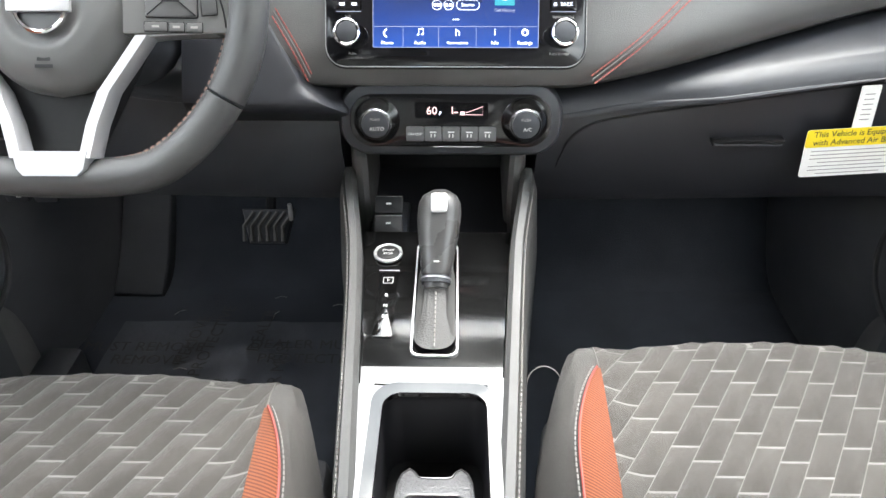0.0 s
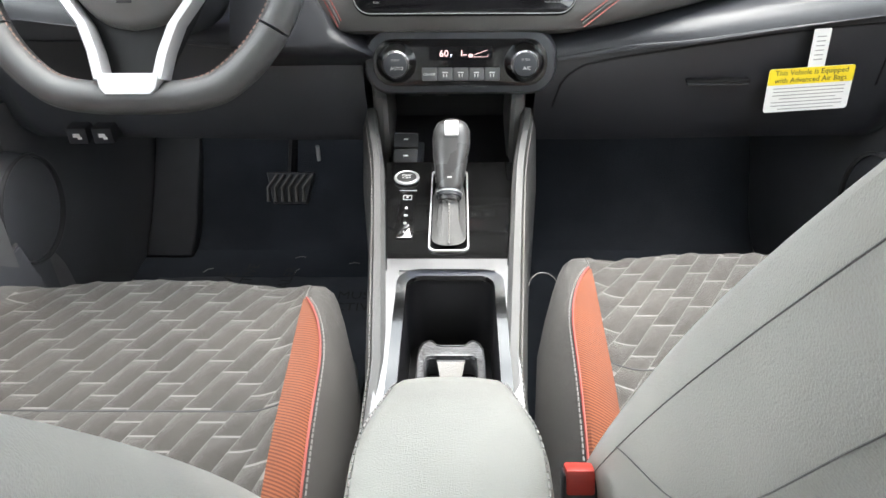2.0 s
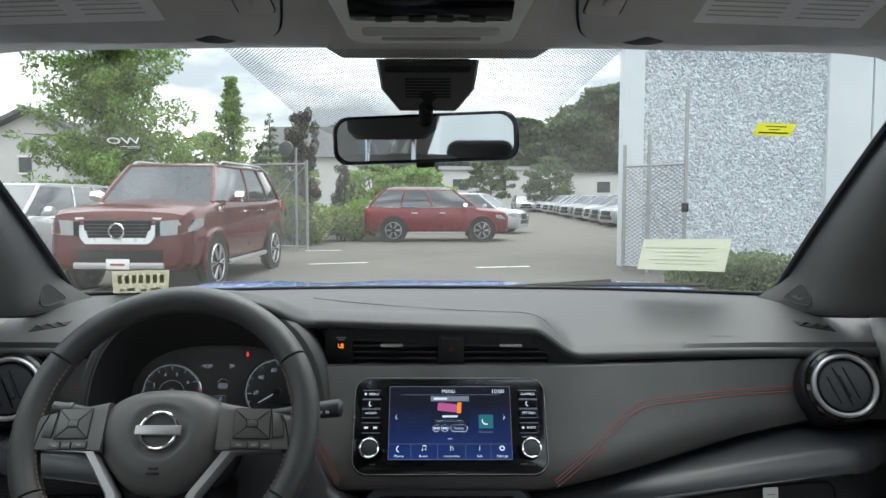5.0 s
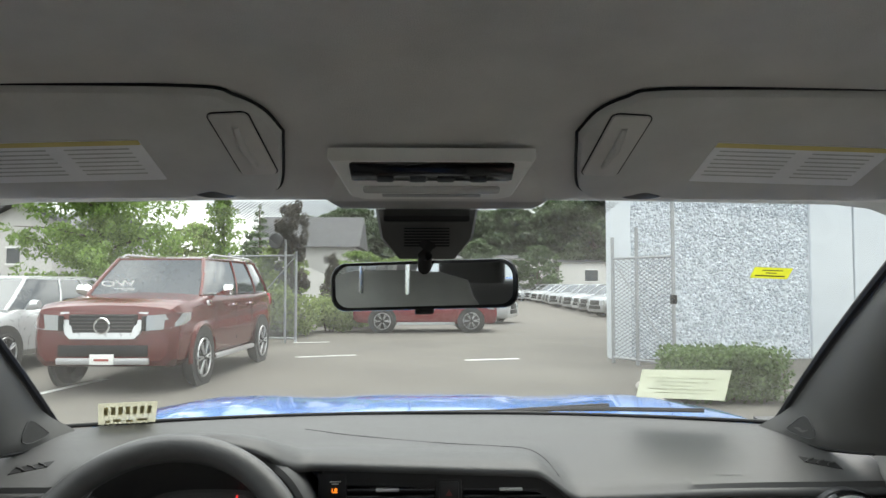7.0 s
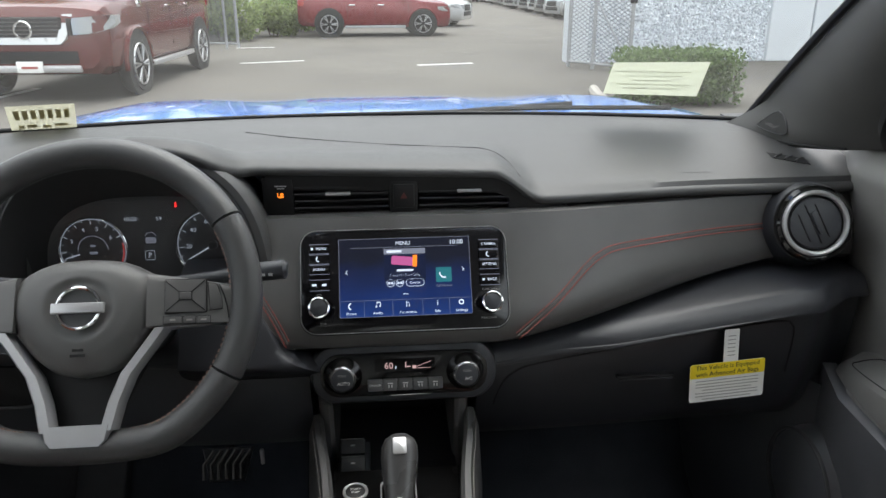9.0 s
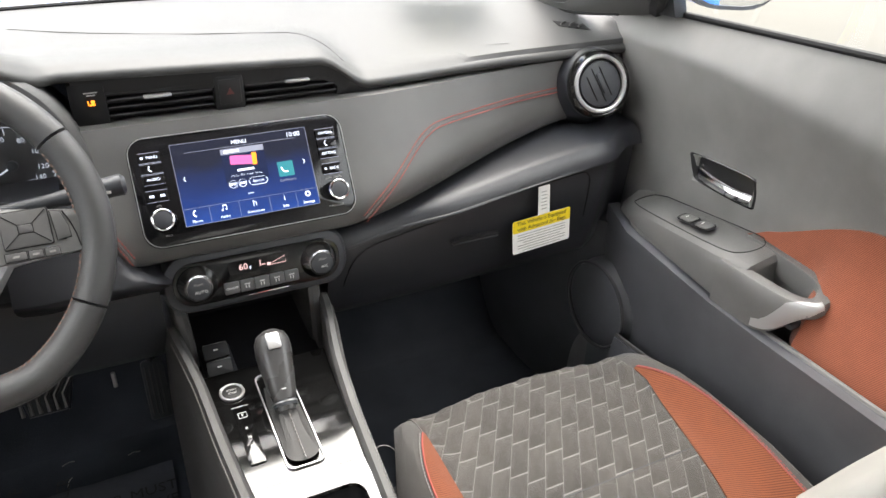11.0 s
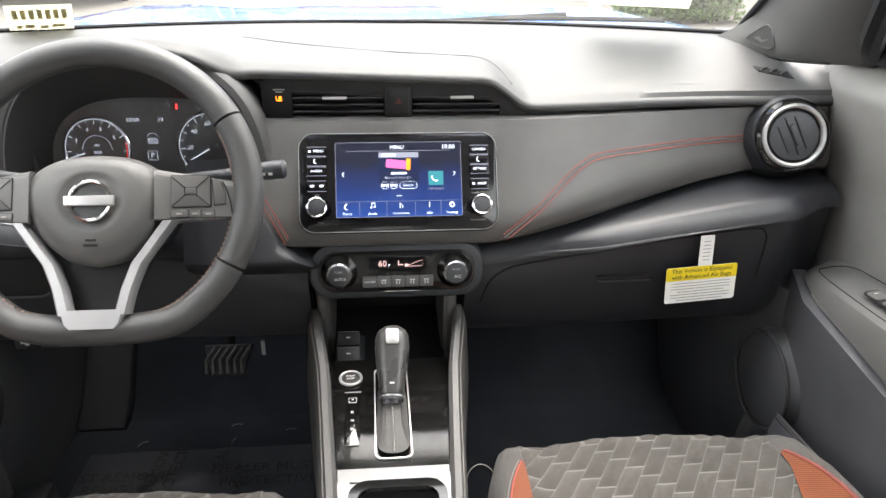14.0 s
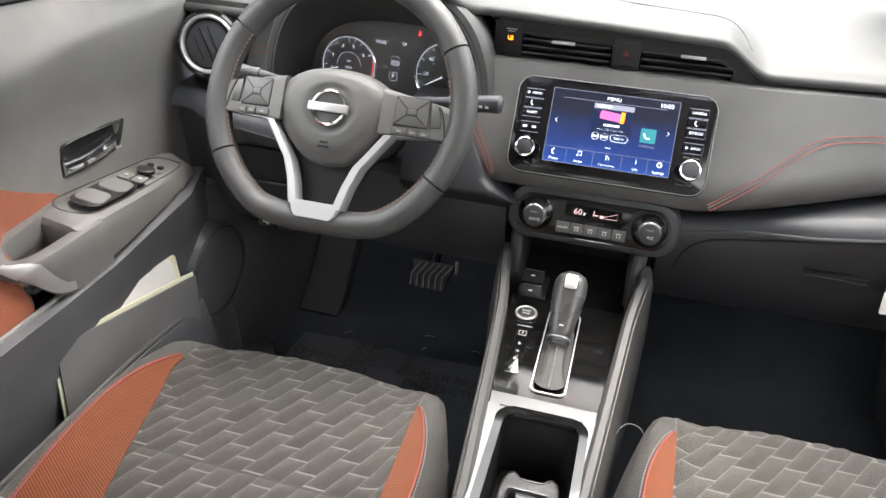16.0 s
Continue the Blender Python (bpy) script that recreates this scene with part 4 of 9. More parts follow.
# ---- steering wheel ----
tilt = 31.2
WM = T((-0.3605, -0.112, 0.970)) @ pose(0, 0, 0, 90 - tilt, 0, 0)
whl = thing("steering_wheel", "flat-bottomed black leather steering wheel with silver lower spokes", "steering wheel", base=(-0.3605, -0.112, 0.970))
R, FL = 0.1750, 0.164


def rim_pt(a):
    u, v = R * math.cos(a), R * math.sin(a)
    if v < -FL + 0.020:
        v = -FL + 0.020 - 0.020 * (1 - math.exp((v + FL - 0.020) / 0.020)) if v < -FL + 0.020 else v
    return Vector((u, v, 0))


def rim_arc(a0, a1, n, r0=0.0180, r1=0.0185):
    """A stretch of the rim, with an oval section."""
    rings = []
    for k in range(n + 1):
        a = radians(a0 + (a1 - a0) * k / n)
        p, q = rim_pt(a), rim_pt(a + 0.01)
        d = (q - p).normalized()
        s = Vector((d.y, -d.x, 0))
        rings.append([WM @ (p + s * r0 * math.cos(2 * math.pi * i / 14) + Vector((0, 0, r1 * math.sin(2 * math.pi * i / 14)))) for i in range(14)])
    return rings


def rim_piece(name, a0, a1, n, label):
    return part(name, loft(rim_arc(a0, a1, n)), M_RIM, whl, label)


rim_piece("rim_top", 31, 149, 40, "smooth black leather rim")
rim_piece("rim_left", 150, 209, 22, "black leather rim with stitched inner edge")
rim_piece("rim_bottom", 210, 330, 46, "black leather rim")
rim_piece("rim_right", -29, 30, 22, "black leather rim with stitched inner edge")
for a0, a1 in ((150, 250), (290, 390)):
    pts = [WM @ (rim_pt(radians(a)) * 0.902 + Vector((0, 0, 0.007))) for a in steps(a0, a1, 50)]
    part("rim_stitching", dashes(pts, 0.0012, 0.0040, 0.0026), M_DULLRED, whl, "dull cross stitching")
hub_pts = [(0.0, 0.048), (0.038, 0.044), (0.069, 0.029), (0.084, 0.004), (0.079, -0.026), (0.060, -0.056), (0.032, -0.079), (0.0, -0.086)]
hub_out = spline([Vector((x, y, 0)) for x, y in hub_pts], 5)
hub_loop = hub_out + [Vector((-p.x, p.y, 0)) for p in reversed(hub_out[1:-1])]
HUB_RISE = ((0.0, 0.0265), (0.5, 0.0255), (0.72, 0.0225), (0.85, 0.0175), (0.93, 0.0115), (0.975, 0.004), (1.0, -0.006), (1.0001, -0.035))


def hub_z(s):
    for (a, za), (b, zb) in zip(HUB_RISE, HUB_RISE[1:]):
        if s <= b:
            return za + (zb - za) * (s - a) / (b - a)
    return -0.035


hub_rings = [[WM @ Vector((p.x * s_, p.y * s_ + 0.002, -0.035)) for p in hub_loop] for s_ in (0.97,)]
for s_ in [1.0, 0.99, 0.975, 0.95, 0.92, 0.88, 0.83, 0.77] + steps(0.70, 0.06, 16):
    row_ = []
    for p in hub_loop:
        x_, y_ = p.x * s_, p.y * s_ - 0.004 * (1 - s_)
        dip = 0.0038 * (1 - smooth01((math.hypot(x_, (y_ + 0.011)) - 0.027) / 0.010))
        row_.append(WM @ Vector((x_, y_, hub_z(s_) - dip)))
    hub_rings.append(row_)
part("airbag_cover", loft(hub_rings), M_HUB, whl, "charcoal airbag cover", 60)
part("badge_ring", ring(0.0225, 0.0048, 0.006, 40, WM @ T((0, -0.011, 0.0265))), M_CHROME, whl, "chrome emblem ring")
part("badge_bar", slab(0.056, 0.0115, 0.001, 0.004, WM @ T((0, -0.011, 0.0270)), 0.001), M_SILVER, whl, "chrome emblem bar")
part("badge_back", disc(0.0205, 0.002, 32, WM @ T((0, -0.011, 0.0235))), M_KEY, whl)
part("airbag_word", bars([(0, -0.056, 0.012, 0.003), (0, -0.062, 0.016, 0.003)], WM @ T((0, 0, 0.0235))), M_DARK, whl)
part("horn_sign", bars([(0.058, -0.012, 0.007, 0.003)], WM @ T((0, 0, 0.0205))), M_DARK, whl)
part("column_shroud", loft([[WM @ Vector((w * math.cos(2 * math.pi * k / 20), h * math.sin(2 * math.pi * k / 20) - 0.004, z)) for k in range(20)] for w, h, z in ((0.060, 0.052, -0.150), (0.058, 0.050, -0.06), (0.050, 0.045, -0.03))]), M_PLASTIC, whl)
for sx in (-1, 1):
    wing = []
    for x in steps(0.070, 0.168, 14):
        u = (x - 0.070) / 0.098
        z, y1, y0 = 0.0214 - 0.14 * (x - 0.070), 0.0275 - 0.015 * u, -0.034 + 0.004 * u
        wing.append([WM @ Vector((sx * x, y, zz)) for y, zz in ((y0, -0.012), (y0, z - 0.001), (y0 + 0.001, z), (y1 - 0.010, z), (y1 - 0.004, z - 0.0015), (y1 - 0.001, z - 0.005), (y1, z - 0.010), (y1, -0.012))])
    pad = part("spoke", loft(wing), M_HUB, whl, "charcoal side spoke with grey keys")
    part("spoke_strip", loft([[WM @ Vector((sx * x, y0, -0.006)), WM @ Vector((sx * x, y1, -0.006)), WM @ Vector((sx * x, y1, z)), WM @ Vector((sx * x, y0, z))] for x, y0, y1, z in ((0.078, -0.037, -0.031, 0.017), (0.100, -0.034, -0.0285, 0.0145), (0.130, -0.032, -0.0265, 0.012), (0.160, -0.030, -0.0245, 0.007))]), M_SILVER, whl, "satin silver strip")
    km2 = WM @ pose(sx * 0.1105, 0.0, 0.0155, 0, sx * 8, sx * 1)
    part("key_gap", slab(0.0455, 0.0385, 0.002, 0.0009, km2 @ T((sx * 0.0005, 0, -0.0002)), 0.0002), M_DARK, pad)
    part("four_way_key", slab(0.0435, 0.0365, 0.002, 0.0020, km2, 0.0006), M_SWITCH, pad, "grey four-way key")
    part("centre_gap", slab(0.0145, 0.0100, 0.001, 0.0022, km2, 0.0001), M_DARK, pad)
    part("centre_key", slab(0.0125, 0.0082, 0.001, 0.0030, km2, 0.0006), M_SWITCH, pad)
    for ax_ in (-1, 1):
        for ay_ in (-1, 1):
            part("key_groove", tube([km2 @ Vector((ax_ * 0.0065, ay_ * 0.0045, 0.0021)), km2 @ Vector((ax_ * 0.0205, ay_ * 0.0168, 0.0021))], 0.0006, 5), M_DARK, pad)
    side_m = WM @ pose(sx * 0.1105, 0.0, 0.0155, 0, sx * 8, sx * 1)
    for name_, q_, z0_, z1_, stuff_ in (("side_gap", 0.0008, -0.0002, 0.0008, M_DARK), ("side_key", 0.0, 0.0, 0.0020, M_SWITCH)):
        shape_ = [(0.0245 - q_, 0.0145 + q_), (0.0335 + q_, 0.0120 + q_), (0.0385 + q_, -0.004), (0.0390 + q_, -0.0150 - q_), (0.0265 - q_, -0.0165 - q_)]
        part(name_, loft([[side_m @ Vector((sx * x * f + sx * 0.0315 * (1 - f), y * f, z)) for x, y in shape_] for f, z in ((1, z0_), (1, z1_ - 0.0004), (0.95, z1_))]), stuff_, pad)
    for x, w_ in ((0.0975, 0.0190), (0.1150, 0.0125), (0.1300, 0.0135)):
        sm_ = WM @ pose(sx * x, -0.0268, 0.0213 - 0.14 * (x - 0.070), 0, sx * 8, sx * 1)
        part("switch_gap", slab(w_ + 0.0014, 0.0092, 0.001, 0.0008, sm_ @ T((0, 0, -0.0002)), 0.0001), M_DARK, pad)
        part("switch", slab(w_, 0.0078, 0.001, 0.0018, sm_, 0.0006), M_SWITCH, pad)
        part("switch_sign", bars([(0, 0, 0.006, 0.0020)], sm_ @ T((0, 0, 0.0020))), M_THREAD, pad)
    part("edge_groove", tube([WM @ Vector((sx * x, y, 0.0216 - 0.14 * (x - 0.070))) for x, y in ((0.146, 0.013), (0.151, 0.002), (0.155, -0.012), (0.157, -0.026))], 0.0008, 6), M_DARK, pad)
    leg = [Vector((sx * x, y, z)) for x, y, z in ((0.084, -0.034, 0.013), (0.067, -0.058, 0.013), (0.049, -0.083, 0.013), (0.038, -0.112, 0.014), (0.031, -0.142, 0.015))]
    part("lower_spoke", loft([[WM @ (p + Vector((sx * dx, 0, dz))) for dx, dz in ((-0.0075, -0.014), (0.0085, -0.014), (0.0085, 0.000), (0.005, 0.005), (-0.005, 0.005), (-0.0075, 0.0))] for p in leg]), M_SILVER, whl, "satin silver lower spoke")
part("spoke_bridge", loft([[WM @ Vector((x, y, z)) for x, y in ((-wt, -0.136), (wt, -0.136), (wb, -0.152), (wb - 0.006, -0.158), (-wb + 0.006, -0.158), (-wb, -0.152))] for wt, wb, z in ((0.036, 0.032, -0.004), (0.036, 0.032, 0.0175), (0.0335, 0.030, 0.0205))]), M_SILVER, whl, "satin silver bridge of the spokes")
part("spoke_inner", loft([[WM @ Vector((x, y, z)) for x, y in ((-0.075, -0.045), (0.075, -0.045), (0.028, -0.138), (-0.028, -0.138))] for z in (-0.020, -0.006)]), M_DARK, whl)

# stalks
for sx, label in ((1, "black wiper stalk with grey end"), (-1, "black lamp stalk with white symbols")):
    st = thing("column_stalk", label, "stalk", "column stalks", (-0.36 + sx * 0.06, -0.05, 0.97))
    a = Vector((-0.36 + sx * 0.05, -0.03, 0.955))
    b = Vector((-0.36 + sx * 0.212, -0.036, 0.972))
    part("lever", tube([a, a.lerp(b, 0.5), a.lerp(b, 0.74), b - Vector((sx * 0.004, 0, 0)), b], [0.007, 0.008, 0.0115, 0.0125, 0.008], 16), M_PLASTIC, st)
    part("collar", tube([a.lerp(b, 0.66), a.lerp(b, 0.71)], 0.0122, 16), M_KEY, st)
    part("symbols", bars([(-0.006, 0, 0.005, 0.004), (0.003, 0, 0.005, 0.004)], frame_of(a.lerp(b, 0.86) + Vector((0, -0.0126, 0.0)), (1, 0, 0), (0, -0.3, 1))), M_WHITE, st)

# ---- centre console ----
cons = thing("centre_console", "black centre console with silver trim and stitched leather rails", "centre console", base=(XC, -0.3, 0.36))


def rail_x(y):
    """Half-width between the rails."""
    return max(0.0545, 0.056 + 0.083 * (y + 0.42))


def deck_z(y):
    return 0.6735 - 0.012 * smooth01((-y - 0.3) / 0.3) + 0.05 * max(0.0, y + 0.26)


def rail_z(y):
    return deck_z(y) + 0.006 + 0.040 * smooth01((y + 0.20) / 0.20)


ys_r = steps(-0.66, 0.005, 36)
for sx in (-1, 1):
    rings = []
    for y in ys_r:
        w = rail_x(y) + 0.008 * smooth01((y + 0.12) / 0.12)
        z = rail_z(y)
        wd = 0.0165
        out = [(w, z - 0.02), (w + 0.001, z - 0.003), (w + 0.006, z + 0.002), (w + 0.014, z + 0.001), (w + wd, z - 0.008), (w + wd + 0.006, z - 0.03), (w + wd + 0.012, z - 0.12), (w + wd + 0.014, 0.20), (w, 0.20)]
        rings.append([Vector((XC + sx * a, y, b)) for a, b in out])
    part("side_rail", loft(rings), M_RAIL, cons, "charcoal leather rail and side panel")
    pts = [Vector((XC + sx * (rail_x(y) + 0.008 * smooth01((y + 0.12) / 0.12) + 0.0135), y, rail_z(y) - 0.0022)) for y in ys_r[:36]]
    part("rail_stitching", dashes(pts, 0.0009, 0.0042, 0.0018), M_THREAD, cons, "pale double stitching")
    pts2 = [p + Vector((sx * 0.004, 0, -0.006)) for p in pts]
    part("rail_stitching", dashes(pts2, 0.0009, 0.0042, 0.0018), M_THREAD, cons)


def deck_strip(y0, y1, inset, h, name, material, label, n=10):
    def f(u, v):
        y = y0 + (y1 - y0) * v
        return Vector((XC + u * (rail_x(y) - inset), y, deck_z(y) + h))
    return part(name, sheet(f, steps(-1, 1, 8), steps(0, 1, n), -0.012, (0, 0, 1)), material, cons, label)


deck_strip(-0.060, -0.272, 0.0005, 0.0, "gloss_panel", M_GLOSS, "piano black selector panel with smudges")
deck_strip(-0.274, -0.296, 0.0005, 0.0015, "silver_cross_bar", M_DECK, "satin silver cross bar")
for sx in (-1, 1):
    def side_bar(u, v, s=sx):
        y = -0.296 - 0.30 * v
        return Vector((XC + s * (0.0525 + u * (rail_x(y) + 0.001 - 0.0525)), y, deck_z(y) + 0.0015))
    part("silver_side_bar", sheet(side_bar, steps(0, 1, 2), steps(0, 1, 10), -0.010, (0, 0, 1)), M_DECK, cons, "satin silver side trim")
    part("bin_wall", loft([[Vector((XC + sx * (xc + hw * a), y0 + b, z)) for a, b in ((-1, 0.14), (-1, 0.012), (-0.8, 0.004), (-0.3, 0.0), (0.3, 0.001), (0.75, 0.006), (1, 0.018), (1, 0.14))] for z, y0, xc, hw in ((0.64, -0.018, 0.0925, 0.0115), (0.70, -0.014, 0.0930, 0.0115), (0.74, 0.0, 0.0950, 0.0115), (0.775, 0.018, 0.0985, 0.0120), (0.800, 0.028, 0.1015, 0.0125))]), M_RAIL, cons, "charcoal cheek of the centre stack")

part("deck_surround", frame_slab(0.134, 0.300, 0.004, 0.108, 0.272, 0.0225, 0.0045, T((XC + 0.003, -0.435, 0.6690)), 8), M_DECK, cons, "satin silver surround of the cup well")

# cup well
cup_c = (XC + 0.004, -0.435)
wl = [(1.0, 0.0015), (0.985, -0.001), (0.955, -0.004), (0.93, -0.010), (0.90, -0.085), (0.86, -0.092)]
rings = []
for s, dz in wl:
    rings.append([Vector((cup_c[0] + x * s, cup_c[1] + y * (1 - (1 - s) * 0.5), 0.672 + dz)) for x, y in rrect(0.106, 0.268, 0.020, 6)])
part("cup_well", loft([[p + Vector((0, 0, -0.100)) if i == 0 else p for p in r] for i, r in enumerate([[q * 1 for q in rings[0]]] + rings)], True, False), M_WELL, cons, "deep black cup well")
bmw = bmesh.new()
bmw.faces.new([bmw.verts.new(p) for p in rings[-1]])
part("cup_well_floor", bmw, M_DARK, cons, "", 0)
part("cup_well_rim", frame_slab(0.115, 0.279, 0.024, 0.094, 0.254, 0.0175, 0.006, T((cup_c[0], cup_c[1], 0.6705)), 8), M_GLOSS, cons, "gloss black rim of the cup well")
# movable divider in the cup well
div = thing("cup_divider", "textured grey plastic cup holder divider with pale tongue", "cup holder", base=(-0.015, -0.42, 0.585))
M_PATTERN = mat("patterned_plastic", (0.115, 0.115, 0.12), 0.32, spec=0.6, bump=1.0, grain=260, vary=0.5)


def arch_z(y):
    return 0.618 + 0.30 * min(0.075, max(0.0, -0.345 - y))


pts = [(-0.0345, -0.50), (-0.0345, -0.385), (-0.0335, -0.366), (-0.030, -0.353), (-0.0235, -0.346), (-0.0190, -0.350), (-0.0150, -0.3585), (-0.0100, -0.3600), (0.0100, -0.3600), (0.0150, -0.3585), (0.0190, -0.350), (0.0235, -0.346), (0.030, -0.353), (0.0335, -0.366), (0.0345, -0.385), (0.0345, -0.50)]
inn = [(-0.0265, -0.50), (-0.0265, -0.402), (-0.0262, -0.394), (-0.0250, -0.389), (-0.0215, -0.386), (-0.0180, -0.3855), (-0.0140, -0.385), (-0.0090, -0.385), (0.0090, -0.385), (0.0140, -0.385), (0.0180, -0.3855), (0.0215, -0.386), (0.0250, -0.389), (0.0262, -0.394), (0.0265, -0.402), (0.0265, -0.50)]
o = [Vector((-0.015 + x, y, 0)) for x, y in pts]
i_ = [Vector((-0.015 + x, y, 0)) for x, y in inn]


def lane(f, dz):
    return [Vector((q.x, q.y, arch_z(q.y) + dz)) for q in (c.lerp(d, f) for c, d in zip(o, i_))]


part("arch", loft([[Vector((p.x, p.y, 0.583)) for p in o], lane(0, -0.003), lane(0.05, -0.0005), lane(0.14, 0.0003), lane(0.5, 0.0), lane(0.86, 0.0003), lane(0.95, -0.0005), lane(1.0, -0.003), [Vector((p.x, p.y, 0.583)) for p in i_]], False, False), M_PATTERN, div)
part("edge_line", tube([p + Vector((0, 0, 0.0004)) for p in lane(0.06, 0.0)], 0.0009, 6), M_DECK, div, "satin edge of the divider")
part("edge_line", tube([p + Vector((0, 0, 0.0004)) for p in lane(0.95, 0.0)], 0.0008, 6), M_DECK, div)
part("tongue", loft([[Vector((-0.015 + x, y, z + dz)) for x, y, z in ((-0.0140, -0.3935, 0.628), (0.0140, -0.3935, 0.628), (0.0095, -0.420, 0.622), (-0.0095, -0.420, 0.622))] for dz in (0, 0.003)]), M_THREAD, div, "pale patterned tongue")
part("bar", box(-0.030, 0.000, -0.3915, -0.3875, 0.618, 0.6285, 0.0015), M_PLASTIC, div)
part("pocket_floor", box(-0.0413, 0.0113, -0.50, -0.386, 0.600, 0.606), M_DARK, div)

# armrest lid
arm = thing("armrest", "grey vinyl centre armrest lid with pale stitching", "armrest", base=(XC + 0.005, -0.68, 0.68))
rings = []
for t in steps(0, 1, 22):
    y = -0.505 - 0.36 * t
    w = 0.046 + 0.022 * smooth01(t / 0.35) - 0.010 * (1 - smooth01(t / 0.05))
    zt = 0.735 + 0.030 * smooth01(t / 0.3) - 0.020 * (1 - smooth01(t / 0.07))
    zb = 0.690
    rings.append([Vector((XC + 0.006 + a * w, y, b)) for a, b in ((-1, zb), (-1.02, zb + 0.012), (-0.99, zt - 0.014), (-0.93, zt - 0.005), (-0.80, zt), (-0.4, zt + 0.003), (0, zt + 0.004), (0.4, zt + 0.003), (0.80, zt), (0.93, zt - 0.005), (0.99, zt - 0.014), (1.02, zb + 0.012), (1, zb))])
part("lid", loft(rings), M_ARM, arm)
for sx in (-1, 1):
    k = 9 if sx > 0 else 3
    part("lid_stitching", dashes([r[k] + Vector((sx * 0.0006, 0, 0.0010)) for r in rings[1:]], 0.0009, 0.0045, 0.002), M_THREAD, arm, "pale stitching")
part("box_body", box(XC - 0.060, XC + 0.072, -0.88, -0.565, 0.40, 0.692, 0.008), M_PLASTIC, arm, "black plastic storage box")

# start button, switches, selector letters
sb = T((-0.0745, -0.1035, deck_z(-0.1035) + 0.0005)) @ pose(0, 0, 0, 2.9, 0, 0)
btn = thing("start_button", "round black start button with bright silver ring", "push button", base=(-0.0745, -0.1085, 0.674))
part("ring", ring(0.0146, 0.0042, 0.005, 36, sb @ T((0, 0, 0.002))), M_CRESCENT, btn, "bright silver ring")
part("cap", disc(0.0128, 0.0042, 32, sb, 0.001), M_VENT, btn)
part("start_word", words("START", 0.0046, sb @ T((0, 0.0026, 0.0045))), M_WHITE, btn)
part("stop_word", words("STOP", 0.0046, sb @ T((0, -0.0032, 0.0045))), M_WHITE, btn)
part("arc", tube([sb @ Vector((0.0185 * math.cos(radians(a)), 0.0185 * math.sin(radians(a)), 0.0005)) for a in range(40, 141, 10)], 0.0006, 5), M_SILVER, btn)
sel = T((-0.071, -0.185, deck_z(-0.185) + 0.0006)) @ pose(0, 0, 0, 2.9, 0, 0)
gate = thing("gear_indicator", "black gear indicator strip with pale letters", "gear indicator", base=(-0.071, -0.185, 0.674))
part("strip", slab(0.020, 0.098, 0.003, 0.0012, sel, 0.0004), M_GLOSS, gate)
for w, y in (("P", 0.036), ("R", 0.012), ("N", -0.004), ("D", -0.020), ("L", -0.037)):
    part("letter", words(w, 0.0060, sel @ T((0, y, 0.0014))), M_WHITE, gate)
part("letter_frame", frame_slab(0.011, 0.010, 0.001, 0.0098, 0.0088, 0.0008, 0.0003, sel @ T((0, 0.036, 0.0013))), M_WHITE, gate)
part("bar", bars([(0.0, 0.0535, 0.022, 0.0014)], sel @ T((0, 0, 0.0002))), M_SILVER, gate)
swm = frame_of((-0.079, -0.036, 0.689), (1, 0, 0), (0, 0.75, 0.55))
for k, y in ((0, 0.014), (1, -0.011)):
    s = thing("console_switch", "black rocker switch with small white symbol", "switch", "console switches", (-0.079, -0.036, 0.68 + 0.01 * k))
    part("rocker", slab(0.034, 0.022, 0.003, 0.005, swm @ T((0, y, 0)), 0.0015), M_VENT, s)
    part("symbol", bars([(0, y + 0.001, 0.006, 0.0022)], swm @ T((0, 0, 0.0052))), M_WHITE, s)
    part("line", bars([(0, y + 0.0105, 0.032, 0.0006)], swm @ T((0, 0, 0.0052))), M_GREYINK, s)
part("switch_plate", box(-0.100, -0.056, -0.066, 0.02, 0.640, 0.676, 0.003), M_PLASTIC, cons)
part("bin_floor", sheet(lambda u, v: Vector((XC + 0.085 * u, -0.062 + 0.17 * v, 0.664 + 0.02 * v * v)), steps(-1, 1, 6), steps(0, 1, 6), -0.01, (0, 0, 1)), M_WELL, cons, "black storage tray")
part("usb_socket", box(XC - 0.012, XC + 0.008, 0.0945, 0.099, 0.735, 0.745, 0.001), M_KEY, cons, "small grey usb socket")
part("usb_socket", box(XC - 0.042, XC - 0.022, 0.0945, 0.099, 0.735, 0.745, 0.001), M_KEY, cons, "small grey usb socket")
part("bin_back", box(XC - 0.098, XC + 0.10, 0.098, 0.110, 0.66, 0.80), M_WELL, cons, "black rear wall of the storage bin")
part("bin_socket_cover", disc(0.016, 0.008, 28, frame_of((0.046, 0.097, 0.737), (1, 0, 0), (0, 0, 1)), 0.002), M_DARK, cons, "round black socket cover")
for x in (-0.072, -0.032):
    p = part("usb_port", box(x - 0.009, x + 0.009, 0.090, 0.099, 0.716, 0.730, 0.001), M_KEY, cons, "usb port")
    part("usb_slot", box(x - 0.006, x + 0.006, 0.0885, 0.092, 0.7205, 0.7255), M_DARK, p)
    part("usb_sign", bars([(x, 0.737, 0.010, 0.003)], frame_of((0, 0.0975, 0), (1, 0, 0), (0, 0, 1))), M_GREYINK, p)
part("cable", tube(spline([(0.036, 0.02, 0.77), (0.030, 0.04, 0.745), (0.034, 0.07, 0.735), (0.045, 0.09, 0.737)], 6), 0.0011, 6), M_KEY, cons)

